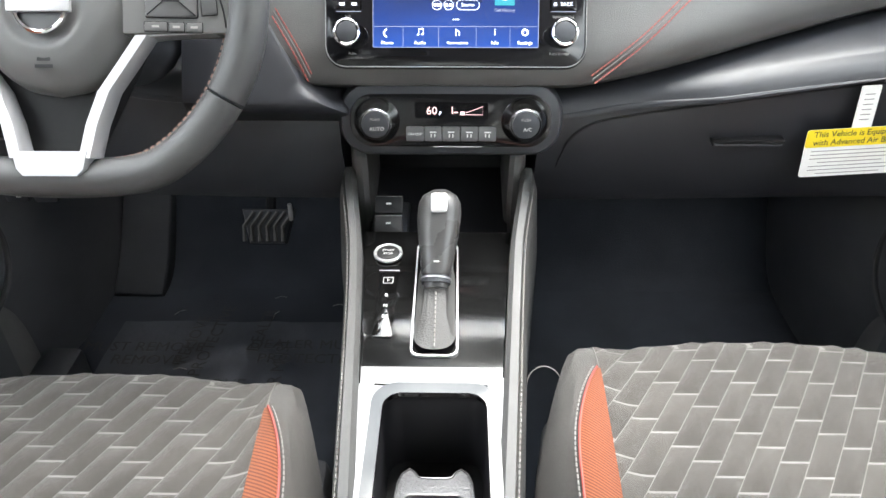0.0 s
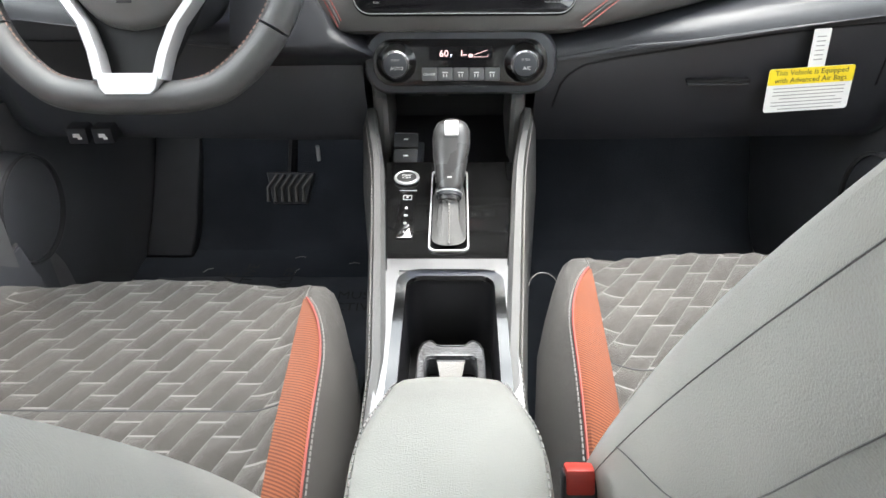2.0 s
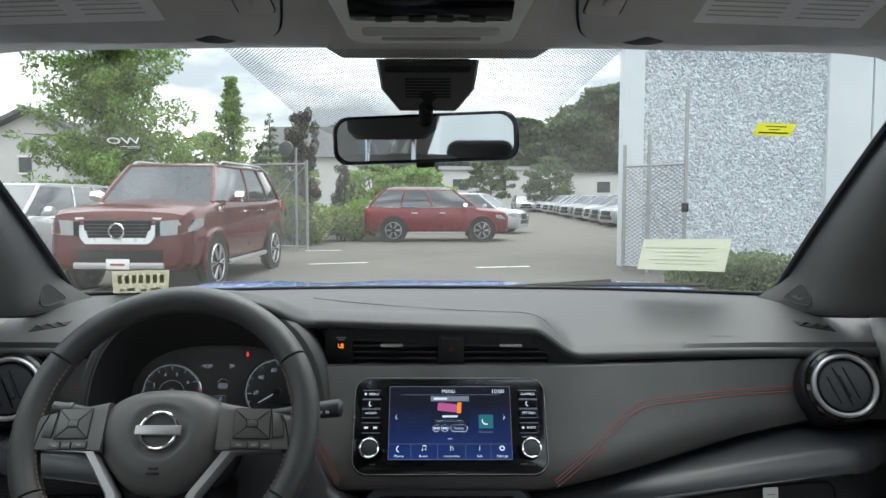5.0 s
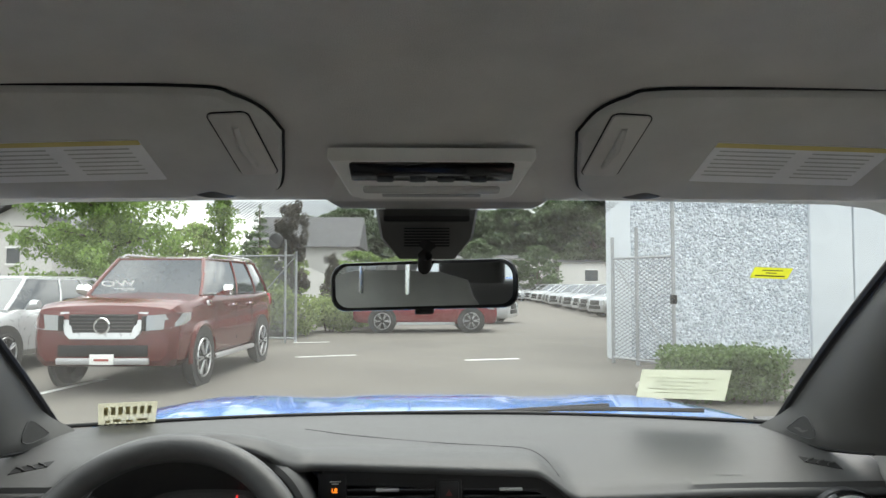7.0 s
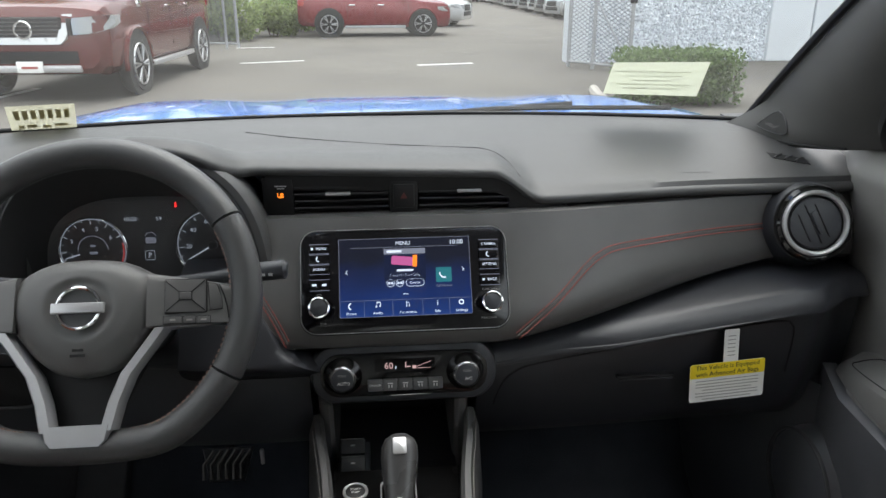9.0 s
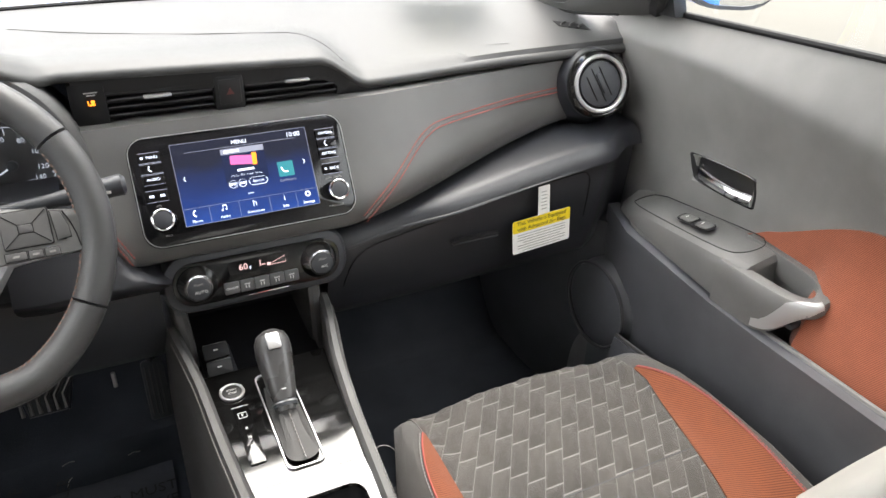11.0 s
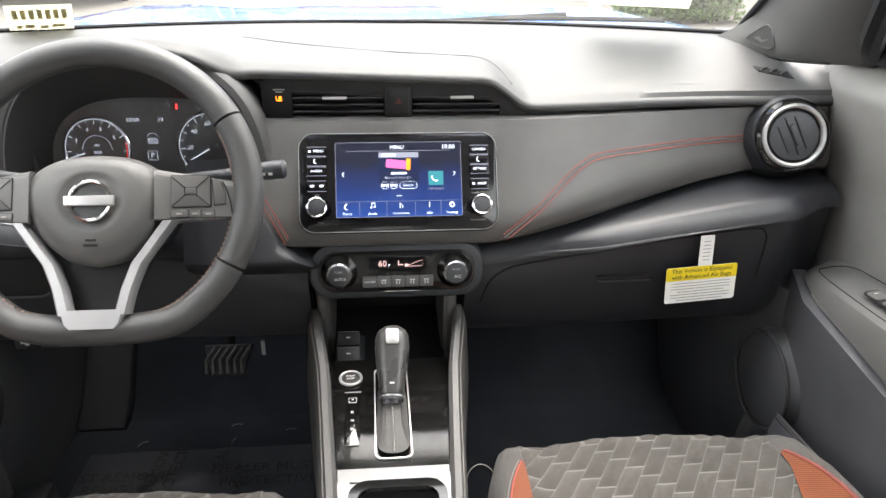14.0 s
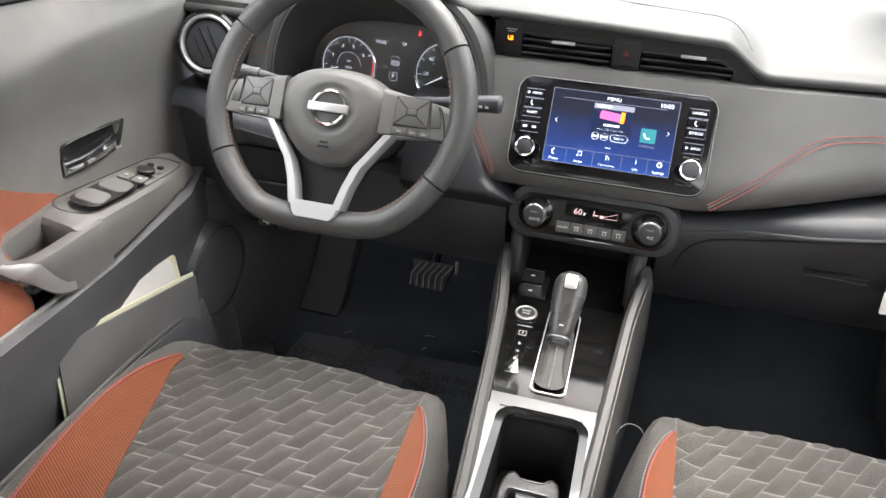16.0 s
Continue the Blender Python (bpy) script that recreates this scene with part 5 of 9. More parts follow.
# gear lever
gl = thing("gear_lever", "satin grey gear lever with stitched leather gaiter", "gear lever", base=(-0.0185, -0.166, 0.672))
gf = T((-0.0185, -0.172, deck_z(-0.172))) @ pose(0, 0, 0, 2.9, 0, 0)
part("gate_frame", frame_slab(0.047, 0.176, 0.010, 0.0435, 0.1725, 0.0085, 0.0030, gf, 6), M_CRESCENT, gl, "bright satin gate frame")
rg = []
for t in steps(0, 1, 14):
    c = Vector((-0.0185 + 0.0005 * t, -0.172 + 0.010 * t, deck_z(-0.166) + 0.001 + 0.024 * t))
    w, h = 0.0205 + 0.0200 * (1 - t) ** 6, 0.022 + 0.142 * (1 - t) ** 2.8
    fold = 0.0030 * math.sin(t * 11)
    rg.append([c + Vector((x * (1 + 0.26 * math.sin(2.1 * k + 4 * t) * (1 - t) * t * 3), y * (1 + 0.10 * math.cos(1.7 * k + 3 * t) * (1 - t) * t * 3) + fold * (1 if y > 0 else -1), 0)) for k, (x, y) in enumerate(rrect(w, h, min(w, h) * 0.42, 5))])
part("gaiter", loft(rg), M_GAITER, gl, "creased charcoal leather gaiter")
part("gaiter_stitching", dashes([Vector((-0.0185 + d, -0.172 - 0.0815 * (1 - t) ** 2.6 + 0.002 * t - 0.003, deck_z(-0.166) + 0.0030 + 0.022 * t)) for t in steps(0.02, 0.95, 14) for d in (0,)], 0.0010, 0.004, 0.002), M_THREAD, gl)
a, b = Vector((-0.0184, -0.163, 0.698)), Vector((-0.0155, -0.096, 0.752))
ax = (b - a).normalized()
sxv = Vector((1, 0, 0))
upv = ax.cross(sxv) * -1
kr = []
for t, w, h in ((-0.16, 0.0125, 0.0125), (-0.02, 0.0135, 0.0135), (0.0, 0.0150, 0.0150), (0.08, 0.0165, 0.0155), (0.30, 0.0190, 0.0175), (0.55, 0.0222, 0.0195), (0.78, 0.0238, 0.0210), (0.92, 0.0230, 0.0202), (1.02, 0.0190, 0.0168), (1.09, 0.0100, 0.0095), (1.115, 0.0030, 0.003)):
    c = a.lerp(b, t)
    kr.append([c + sxv * w * math.copysign(abs(math.cos(q)) ** 0.8, math.cos(q)) + upv * h * math.copysign(abs(math.sin(q)) ** 0.8, math.sin(q)) for q in [2 * math.pi * k / 24 for k in range(24)]])
part("knob", loft(kr), mat("satin_knob_leather", (0.056, 0.055, 0.055), 0.30, spec=0.5, bump=0.15, grain=1200), gl, "smooth satin grey knob")
part("knob_plate", slab(0.0175, 0.022, 0.003, 0.0018, frame_of(a.lerp(b, 0.87) + upv * 0.0196, (1, 0, 0), ax - upv * 0.10), 0.0008), M_CRESCENT, gl, "bright plate on the knob")
part("knob_collar", tube([a.lerp(b, -0.10), a.lerp(b, -0.01)], 0.0155, 24), M_PLASTIC, gl)
part("knob_band", tube([a.lerp(b, -0.05), a.lerp(b, -0.03)], 0.0162, 24), M_SILVER, gl)
part("knob_mark", bars([(0, 0, 0.006, 0.0014)], frame_of(a.lerp(b, 0.14) + upv * 0.0163, (1, 0, 0), ax)), M_WHITE, gl)


# ---- seats ----
M_STEELRAIL = mat("dark_rail_steel", (0.05, 0.05, 0.052), 0.45, metal=0.5)


def seat(cx, dy, flip, label, slant, lean):
    """A front seat: cx centre, dy how far it is slid, flip +1 with its inner side towards -x."""
    st = thing("front_seat", label, "car seat", "front seats", (cx, -0.40 + dy, 0.38))
    yf, yb = -0.128 + dy, -0.640 + dy
    y_nose = -0.113 + dy

    def half(y):
        s = max(0.0, y_nose - y)
        return 0.262 - 0.074 * (1 - min(1.0, s / 0.24)) ** 1.4 - 0.030 * (1 - min(1.0, s / 0.016)) ** 2

    def zt(x, y):
        u = (x - cx) / (0.131 + 0.5 * half(y))
        s = y_nose - y
        z = 0.515 + 0.088 * (1 - (1 - min(1, max(0, s) / 0.062)) ** 2.4) + 0.010 * smooth01(s / 0.3)
        z -= 0.030 * smooth01((s - 0.30) / 0.25)
        corner = abs(u) ** 3 * 0.05 * (1 - smooth01(s / 0.10)) + 0.020 * u * u * (1 - smooth01(s / 0.16))
        return z - corner + 0.020 * smooth01((abs(u) - 0.60) / 0.25) - 0.075 * smooth01((abs(u) - 0.86) / 0.16)

    rings = []
    for s in [0, 0.0015, 0.004, 0.007, 0.011, 0.016, 0.022, 0.035, 0.055, 0.08, 0.11, 0.15, 0.2, 0.26, 0.32, 0.38, 0.44, 0.50]:
        y = y_nose - s
        w = half(y)
        top = [Vector((cx + w * u, y, zt(cx + w * u, y))) for u in steps(-1, 1, 40)]
        rings.append([Vector((cx - w * 0.98, y, 0.42))] + top + [Vector((cx + w * 0.98, y, 0.42))])
    part("cushion", loft(rings), M_SEAT, st, "grey woven seat cushion")
    # insert edges, inner and outer, by y
    def x_in(y):
        s = yf - y
        return cx - flip * (0.182 + 0.042 * s)

    def x_out(y):
        s = yf - y
        return cx + flip * (0.174 - 0.239 * max(0.0, s - 0.12))
    def strip(name, fa, fb, s0, s1, h, material, lab):
        part(name, sheet(lambda u, v: (lambda y: Vector((fa(y) + (fb(y) - fa(y)) * u, y, zt(fa(y) + (fb(y) - fa(y)) * u, y) + h)))(yf - s0 - (s1 - s0) * v), steps(0, 1, 90 if name == "insert_base" else 8), steps(0, 1, 100 if name == "insert_base" else 50), -0.004, (0, 0, 1)), material, st, lab)
    strip("insert_base", x_in, x_out, -0.006, 0.485, 0.0008, M_GROUND, "pale thread ground of the quilted insert")

    def o_in(y):
        s = yf - y
        return x_in(y) - flip * 0.034 * (1 - (1 - min(1.0, max(0.0, s - 0.084) / 0.15)) ** 2.2)

    def o_out(y):
        s = yf - y
        return cx + flip * (0.174 + 0.038 * (1 - (1 - min(1.0, max(0.0, s - 0.084) / 0.15)) ** 2.2) - 0.006 * smooth01((s - 0.2) / 0.2))
    strip("inner_bolster_band", o_in, lambda y: x_in(y) + flip * 0.001, 0.090, 0.485, 0.0042, M_ORANGE, "rust corded fabric band")
    strip("outer_bolster_band", lambda y: x_out(y) - flip * 0.001, o_out, 0.090, 0.485, 0.0042, M_ORANGE, "rust corded fabric band")
    for fx, sg, s0 in ((o_in, -1, 0.090), (o_out, 1, 0.090)):
        pts = [Vector((fx(yf - s) + flip * sg * 0.004, yf - s, zt(fx(yf - s), yf - s) + 0.0052)) for s in steps(s0, 0.485, 40)]
        part("band_stitching", dashes(pts, 0.0009, 0.0040, 0.0022), M_THREAD if sg < 0 else M_REDTHREAD, st, "light stitching along the band")
        part("band_piping", tube([p + Vector((flip * sg * -0.004, 0, 0)) for p in pts], 0.0014, 5), M_REDTHREAD, st)
    # quilted pads
    px, L = 0.0270, 0.053
    seam = 0.259
    lo, hi = min(x_in(yb), x_out(yb)), max(x_in(yf), x_out(yf))
    for blk, (sa, sz) in enumerate(((-0.005, seam - 0.0008), (seam + 0.0008, 0.484))):
        for i in range(-18, 30):
            for j in range(-2, 13):
                c0 = cx - 0.20 + px * i
                t0 = sa + L * (j + (i % 3) / 3.0) - 0.04
                g = []
                for b in range(6):
                    row = []
                    for a_ in range(5):
                        q = t0 + 0.0012 + (L - 0.0024) * b / 5
                        x = c0 + 0.0004 + (px - 0.0008) * a_ / 4 - slant * (q - 0.25)
                        e = min(a_, 4 - a_, b, 5 - b)
                        row.append(Vector((x, yf - q, (0, 0.0036, 0.0060)[e])))
                    g.append(row)
                ends = [p for r in g for p in r]
                ym = yf - min(max(t0 + L / 2, sa), sz)
                xa, xb = sorted((x_in(ym), x_out(ym)))
                if max(p.x for p in ends) < xa - 0.02 or min(p.x for p in ends) > xb + 0.02 or t0 > sz or t0 + L < sa:
                    continue
                bm = bmesh.new()
                vs = [[bm.verts.new(p) for p in r] for r in g]
                for b in range(5):
                    for a_ in range(4):
                        bm.faces.new((vs[b][a_], vs[b + 1][a_], vs[b + 1][a_ + 1], vs[b][a_ + 1]))
                cuts = [((0, yf - sa, 0), (0, 1, 0)), ((0, yf - sz, 0), (0, -1, 0))]
                for fx, sg in ((x_in, -flip), (x_out, flip)):
                    along = Vector((fx(ym - 0.02) - fx(ym + 0.02), -0.04, 0)).normalized()
                    nrm = Vector((-along.y, along.x, 0))
                    cuts.append(((fx(ym) - sg * 0.0008, ym, 0), nrm if nrm.x * sg > 0 else -nrm))
                for co_, no_ in cuts:
                    bmesh.ops.bisect_plane(bm, geom=bm.verts[:] + bm.edges[:] + bm.faces[:], plane_co=co_, plane_no=no_, clear_outer=True)
                if sum(f.calc_area() for f in bm.faces) < 2.5e-5:
                    bm.free()
                    continue
                for v in bm.verts:
                    near = min(yf - sa - v.co.y, v.co.y - yf + sz, abs(v.co.x - x_in(v.co.y)), abs(v.co.x - x_out(v.co.y)))
                    v.co.z = min(v.co.z, 0.6 * max(0.0, near)) * (0.4 + 0.6 * smooth01((yf - v.co.y) / 0.09)) + zt(v.co.x, v.co.y) + 0.0010
                part("quilt_pad", bm, M_QUILT, st, "", 80)
    y = yf - seam
    part("cross_seam", tube([Vector((x_in(y) + (x_out(y) - x_in(y)) * u, y, zt(x_in(y) + (x_out(y) - x_in(y)) * u, y) + 0.0010)) for u in steps(0, 1, 40)], 0.0010, 6), M_KEY, st, "dark cross seam")
    part("side_skirt", box(cx - 0.235, cx + 0.235, yb + 0.02, yf - 0.05, 0.355, 0.50, 0.015), M_PLASTIC, st, "black plastic seat base")
    for q in (-0.19, 0.19):
        part("seat_rail", box(cx + q - 0.018, cx + q + 0.018, yb - 0.05, yf - 0.02, 0.2205, 0.262, 0.004), M_STEELRAIL, st, "dark steel floor rail")
        for yy in (yb + 0.08, yf - 0.12):
            part("seat_foot", box(cx + q - 0.012, cx + q + 0.012, yy - 0.03, yy + 0.03, 0.26, 0.37, 0.004), M_STEELRAIL, st)
    # backrest, leaning back
    rings = []
    for t in steps(0, 1, 18):
        yy, zz = -0.516 + dy - (0.295 + lean) * t - 0.10 * t * t, 0.620 + 0.620 * t
        w = 0.247 - 0.055 * smooth01((t - 0.86) / 0.14)
        d = 0.075 + 0.035 * math.sin(math.pi * min(1, t * 1.2)) - 0.035 * smooth01((t - 0.8) / 0.2)
        dirn = Vector((0, -0.88, -0.40))
        sec = [(-1, 0.34), (-0.985, 0.12), (-0.93, -0.03), (-0.80, -0.06), (-0.60, 0.08), (-0.3, 0.12), (0, 0.13), (0.3, 0.12), (0.60, 0.08), (0.80, -0.06), (0.93, -0.03), (0.985, 0.12), (1, 0.34), (0.97, 0.75), (0.88, 1.0), (0.4, 1.08), (0, 1.1), (-0.4, 1.08), (-0.88, 1.0), (-0.97, 0.75)]
        swell = (0.008 if lean < 0.01 else 0.002) * math.sin(math.pi * max(0.0, min(1.0, (t - 0.05) / 0.75)))
        rings.append([Vector((cx, yy, zz)) + Vector((w * a_, 0, 0)) + dirn * (d * q - swell * max(0.0, abs(a_) - 0.5) * 2 * (q < 0.4)) for a_, q in sec])
    last = rings[-1]
    mid = sum(last, Vector()) / len(last)
    rings.append([p.lerp(mid, 0.35) + Vector((0, -0.006, 0.018)) for p in last])
    rings.append([p.lerp(mid, 0.85) + Vector((0, -0.008, 0.024)) for p in last])
    part("backrest", loft(rings), M_BACK, st, "pale grey vinyl backrest")
    for k in (0, 12):
        part("backrest_seam", tube([r[k] for r in rings[:18]], 0.0004, 6), M_POD, st)
    k0 = 0 if flip > 0 else 12
    part("backrest_side_seam", tube(spline([rings[5][k0] + Vector((-flip * 0.001, 0, 0)), rings[8][(k0 - 1) % 20 if flip > 0 else k0 + 1] + Vector((-flip * 0.001, 0, 0)), rings[12][(k0 - 1) % 20 if flip > 0 else k0 + 1] + Vector((-flip * 0.001, 0, 0)), rings[15][(k0 - 1) % 20 if flip > 0 else k0 + 1]], 6), 0.0004, 6), M_POD, st, "dark side seam")
    # headrest
    hb = Vector((cx, -0.860 + dy, 1.30))
    part("headrest", loft([[hb + Vector((0.115 * s * x, dd + 0.045 * y, 0.085 * (z))) for x, y in rrect(2, 2, 0.6, 5)] for s, z, dd in ((0.75, 0.0, 0.0), (0.95, 0.25, -0.004), (1.0, 0.9, -0.012), (0.96, 1.6, -0.022), (0.80, 1.85, -0.028), (0.45, 1.95, -0.03))]), M_SEAT, st, "grey woven headrest")
    for q in (-0.06, 0.06):
        part("headrest_post", tube([hb + Vector((q, 0.012, -0.09)), hb + Vector((q, 0, 0.02))], 0.006, 10), M_CHROME, st)
    return st


seat(0.340, 0.0, 1, "grey front passenger seat with quilted insert and rust bands", 0.64, -0.006)
seat(-0.372, -0.060, -1, "grey driver seat with quilted insert and rust bands", 0.45, 0.025)

# belt buckles
for x, y, z, dx in ((0.083, -0.585, 0.690, 1), (-0.125, -0.640, 0.655, -1)):
    bk = thing("belt_buckle", "red release button of a black seat belt buckle", "seat belt buckle", "seat belt buckles", (x, y, z - 0.06))
    m = T((x, y, z)) @ pose(0, 0, 0, -28, 0, 0) @ Matrix.Scale(0.82, 4)
    part("stalk", box(-0.012, 0.012, -0.008, 0.008, -0.14, -0.030, 0.003, 2, m), M_PLASTIC, bk)
    part("body", box(-0.016, 0.016, -0.011, 0.011, -0.045, 0.010, 0.004, 2, m), M_PLASTIC, bk)
    part("button", box(-0.0135, 0.0135, -0.0125, 0.009, -0.010, 0.0145, 0.003, 2, m), M_RED, bk, "red release button")

wr_ = thing("seat_wire", "thin pale wire with yellow sleeve beside the seat", "wire", base=(0.10, -0.20, 0.52))
part("wire", tube(spline([(0.079, -0.205, 0.575), (0.086, -0.196, 0.590), (0.100, -0.190, 0.594), (0.116, -0.196, 0.588), (0.132, -0.215, 0.560)], 6), 0.0007, 6), M_THREAD, wr_)
part("sleeve", tube([(0.077, -0.222, 0.52), (0.078, -0.212, 0.55), (0.079, -0.205, 0.578)], 0.0022, 8), M_YELLOW, wr_, "yellow sleeve")

# ---- floor, footwells, pedals ----
floor = tagged(new("floor", finish("floor", join(box(-0.74, 0.70, -2.3, 0.46, 0.19, 0.22), box(-0.11, 0.07, -2.0, 0.45, 0.21, 0.44, 0.02)), M_CARPET)), "black carpet of the car floor", "floor", kind="structure")
solid("toe_board", join(sheet(lambda u, v: Vector((-0.74 + 1.44 * u, 0.40 + 0.24 * v ** 0.8, 0.2190 + 0.33 * v ** 1.5)), steps(0, 1, 10), steps(0, 1, 12), -0.02, (0, -0.4, 0.9)), box(-0.74, 0.70, 0.63, 0.66, 0.54, 0.99)), M_CARPET, "black carpet rising to the bulkhead", "floor", "structure")
solid("foot_rest", loft([[Vector((-0.645 + hw * a, y, z + dz)) for a, dz in ((-1, -0.05), (-1, -0.004), (-0.94, 0.0), (0.94, 0.0), (1, -0.004), (1, -0.05))] for y, z, hw in ((0.375, 0.226, 0.050), (0.385, 0.236, 0.052), (0.44, 0.275, 0.052), (0.55, 0.40, 0.050), (0.60, 0.50, 0.048))]), M_PLASTIC, "black ribbed foot rest beside the pedals", "foot rest", "structure")
for sx in (-1, 1):
    x = 0.615 if sx > 0 else -0.665
    bulge = [(0.085 * max(0.0, (0.21 - y) / 0.25) ** 2.2 + 0.03 * max(0.0, (y - 0.21) / 0.42) ** 2 - 0.012, y) for y in steps(0.63, -0.03, 20)]
    solid("kick_panel", loft([[Vector((x + sx * (q + 0.045 * smooth01((0.62 - z) / 0.3) * (q < 0.10)), y + 0.10 * smooth01((0.6 - z) / 0.35), z)) for q, y in [(0.13, 0.63)] + bulge + [(0.13, -0.03)]] for z in steps(0.20, 0.72, 14)]), M_KICK, "black plastic kick panel beside the footwell", "kick panel", "structure")
    solid("scuff_plate", box(x + sx * 0.02 - 0.035, x + sx * 0.02 + 0.035, -1.0, 0.16, 0.19, 0.285, 0.012), M_PLASTIC, "black plastic door sill plate", "sill plate", "structure")
    solid("tunnel_side", box(XC + sx * 0.094 - 0.009, XC + sx * 0.094 + 0.009, 0.005, 0.60, 0.20, 0.80, 0.006), M_PLASTIC, "black plastic side of the centre stack", "tunnel panel", "structure")
film = thing("floor_film", "crinkled clear protective film with dark lettering on carpet", "floor film", base=(-0.42, 0.10, 0.223))
part("sheet", sheet(lambda u, v: Vector((-0.655 + 0.475 * u + 0.015 * v, -0.22 + 0.51 * v, 0.226 + 0.0045 * noise.noise(Vector((u * 9, v * 9, 0.3))) + 0.003)), steps(0, 1, 40), steps(0, 1, 40), 0.0008), M_FILM, film)
for word, x, y, r in (("MUST REMOVE", -0.575, 0.212, 0), ("REMOVE", -0.560, 0.178, 0), ("DEALER MUST", -0.272, 0.222, 0), ("PROTECTIVE", -0.262, 0.185, 0), ("REMOVE", -0.43, 0.120, 0), ("PROTECTIVE", -0.452, 0.235, 84), ("REMOVE", -0.490, 0.235, 84), ("DEALER", -0.365, 0.262, 84), ("DEALER MUST", -0.315, 0.13, 90), ("MUST REMOVE", -0.52, 0.08, 0)):
    part("lettering", words(word, 0.034, pose(x, y, 0.2335, 0, 0, r)), M_PRINT, film)
for k, (x, y, a_) in enumerate(((-0.353, 0.371, 10), (-0.232, 0.348, 5), (-0.544, 0.323, 40), (-0.352, 0.318, 70), (-0.49, 0.155, 0))):
    z = 0.2225 if y > 0.3 else 0.2345
    solid("lint_thread", tube([pose(x, y, z, 0, 0, a_) @ Vector(q) for q in ((-0.012, 0, 0), (0, 0.002, 0.002), (0.012, 0, 0))], 0.0009, 5), M_THREAD, "pale scrap of lint lying on the carpet", "lint", group="lint scraps")
M_PEDAL = mat("pedal_rubber", (0.12, 0.118, 0.115), 0.5, bump=0.3)
bp = thing("brake_pedal", "black rubber brake pedal with slanted ribs", "pedal", base=(-0.352, 0.40, 0.36))
pm = frame_of((-0.352, 0.375, 0.395), (1, 0, 0), (0, 0.50, 0.72)) @ Matrix.Scale(1.08, 4)
part("pad", loft([[pm @ Vector((x * s, y * s, z)) for x, y in ((-0.046, 0.030), (0.046, 0.030), (0.032, -0.030), (-0.032, -0.030))] for s, z in ((1, 0), (1, 0.010), (0.94, 0.013))]), M_PLASTIC, bp)
for k in range(6):
    x = -0.034 + 0.0135 * k
    part("rib", tube([pm @ Vector((x - 0.006, -0.026, 0.014)), pm @ Vector((x - 0.008, 0.000, 0.014)), pm @ Vector((x + 0.010, 0.025, 0.014))], 0.0038, 6), M_PEDAL, bp)
part("lever", tube([pm @ Vector((0.0, 0, -0.004)), (-0.345, 0.45, 0.52), (-0.345, 0.42, 0.70)], 0.010, 8), M_DARK, bp)
ap = thing("accelerator_pedal", "narrow black accelerator pedal", "pedal", base=(-0.165, 0.4, 0.28))
am2 = frame_of((-0.165, 0.38, 0.345), (1, 0, 0), (0, 0.45, 0.75))
part("pad", slab(0.042, 0.120, 0.008, 0.012, am2, 0.003), M_PLASTIC, ap)
for k in range(4):
    part("rib", box(-0.016 + 0.0085 * k, -0.012 + 0.0085 * k, -0.05, 0.05, 0.012, 0.015, 0.001, 1, am2), M_KEY, ap)
part("lever", tube([am2 @ Vector((0, 0.04, 0)), (-0.165, 0.46, 0.55), (-0.165, 0.44, 0.70)], 0.009, 8), M_DARK, ap)
pull = thing("release_levers", "black release levers with white symbols under the dash", "release lever", base=(-0.54, 0.02, 0.68))
for x in (-0.556, -0.519):
    part("lever", box(x - 0.015, x + 0.015, 0.008, 0.05, 0.678, 0.703, 0.003), M_DASH, pull)
    part("symbol", bars([(x, 0.692, 0.010, 0.006), (x + 0.004, 0.688, 0.006, 0.004)], frame_of((0, 0.0075, 0), (1, 0, 0), (0, 0, 1))), M_WHITE, pull)
part("bolt", tube([(-0.215, 0.03, 0.664), (-0.215, 0.03, 0.640)], 0.003, 8), M_SILVER, pull)

# ---- airbag hang tag on the glovebox ----
tag = thing("warning_tag", "white and yellow airbag warning tag hung on glovebox", "tag", base=(0.47, -0.004, 0.72))
tm = frame_of((0.4600, -0.0085, 0.7660), (1, 0.03, 0.055), (0, 0.05, 1))
part("card", slab(0.112, 0.060, 0.004, 0.0008, tm), M_WHITE, tag, "white card")
part("heading_band", slab(0.112, 0.022, 0.003, 0.0004, tm @ T((0, 0.019, 0.0009))), M_YELLOW, tag, "yellow heading band")
part("heading", words("This Vehicle is Equipped", 0.0098, tm @ T((0, 0.0240, 0.0014))), M_INK, tag)
part("heading", words("with Advanced Air Bags", 0.0098, tm @ T((0, 0.0138, 0.0014))), M_INK, tag)
part("small_print", bars([(0, 0.003 - 0.0048 * k, 0.094 - 0.02 * (k in (3, 6)), 0.0011) for k in range(7)], tm @ T((0, 0, 0.0010))), M_GREYINK, tag)
part("neck", slab(0.022, 0.052, 0.002, 0.0008, tm @ T((0.004, 0.054, 0.0))), M_WHITE, tag, "white neck strip")
part("neck_print", bars([(0.004, 0.070 - 0.006 * k, 0.011, 0.0012) for k in range(6)], tm @ T((0, 0, 0.0010))), M_GREYINK, tag)


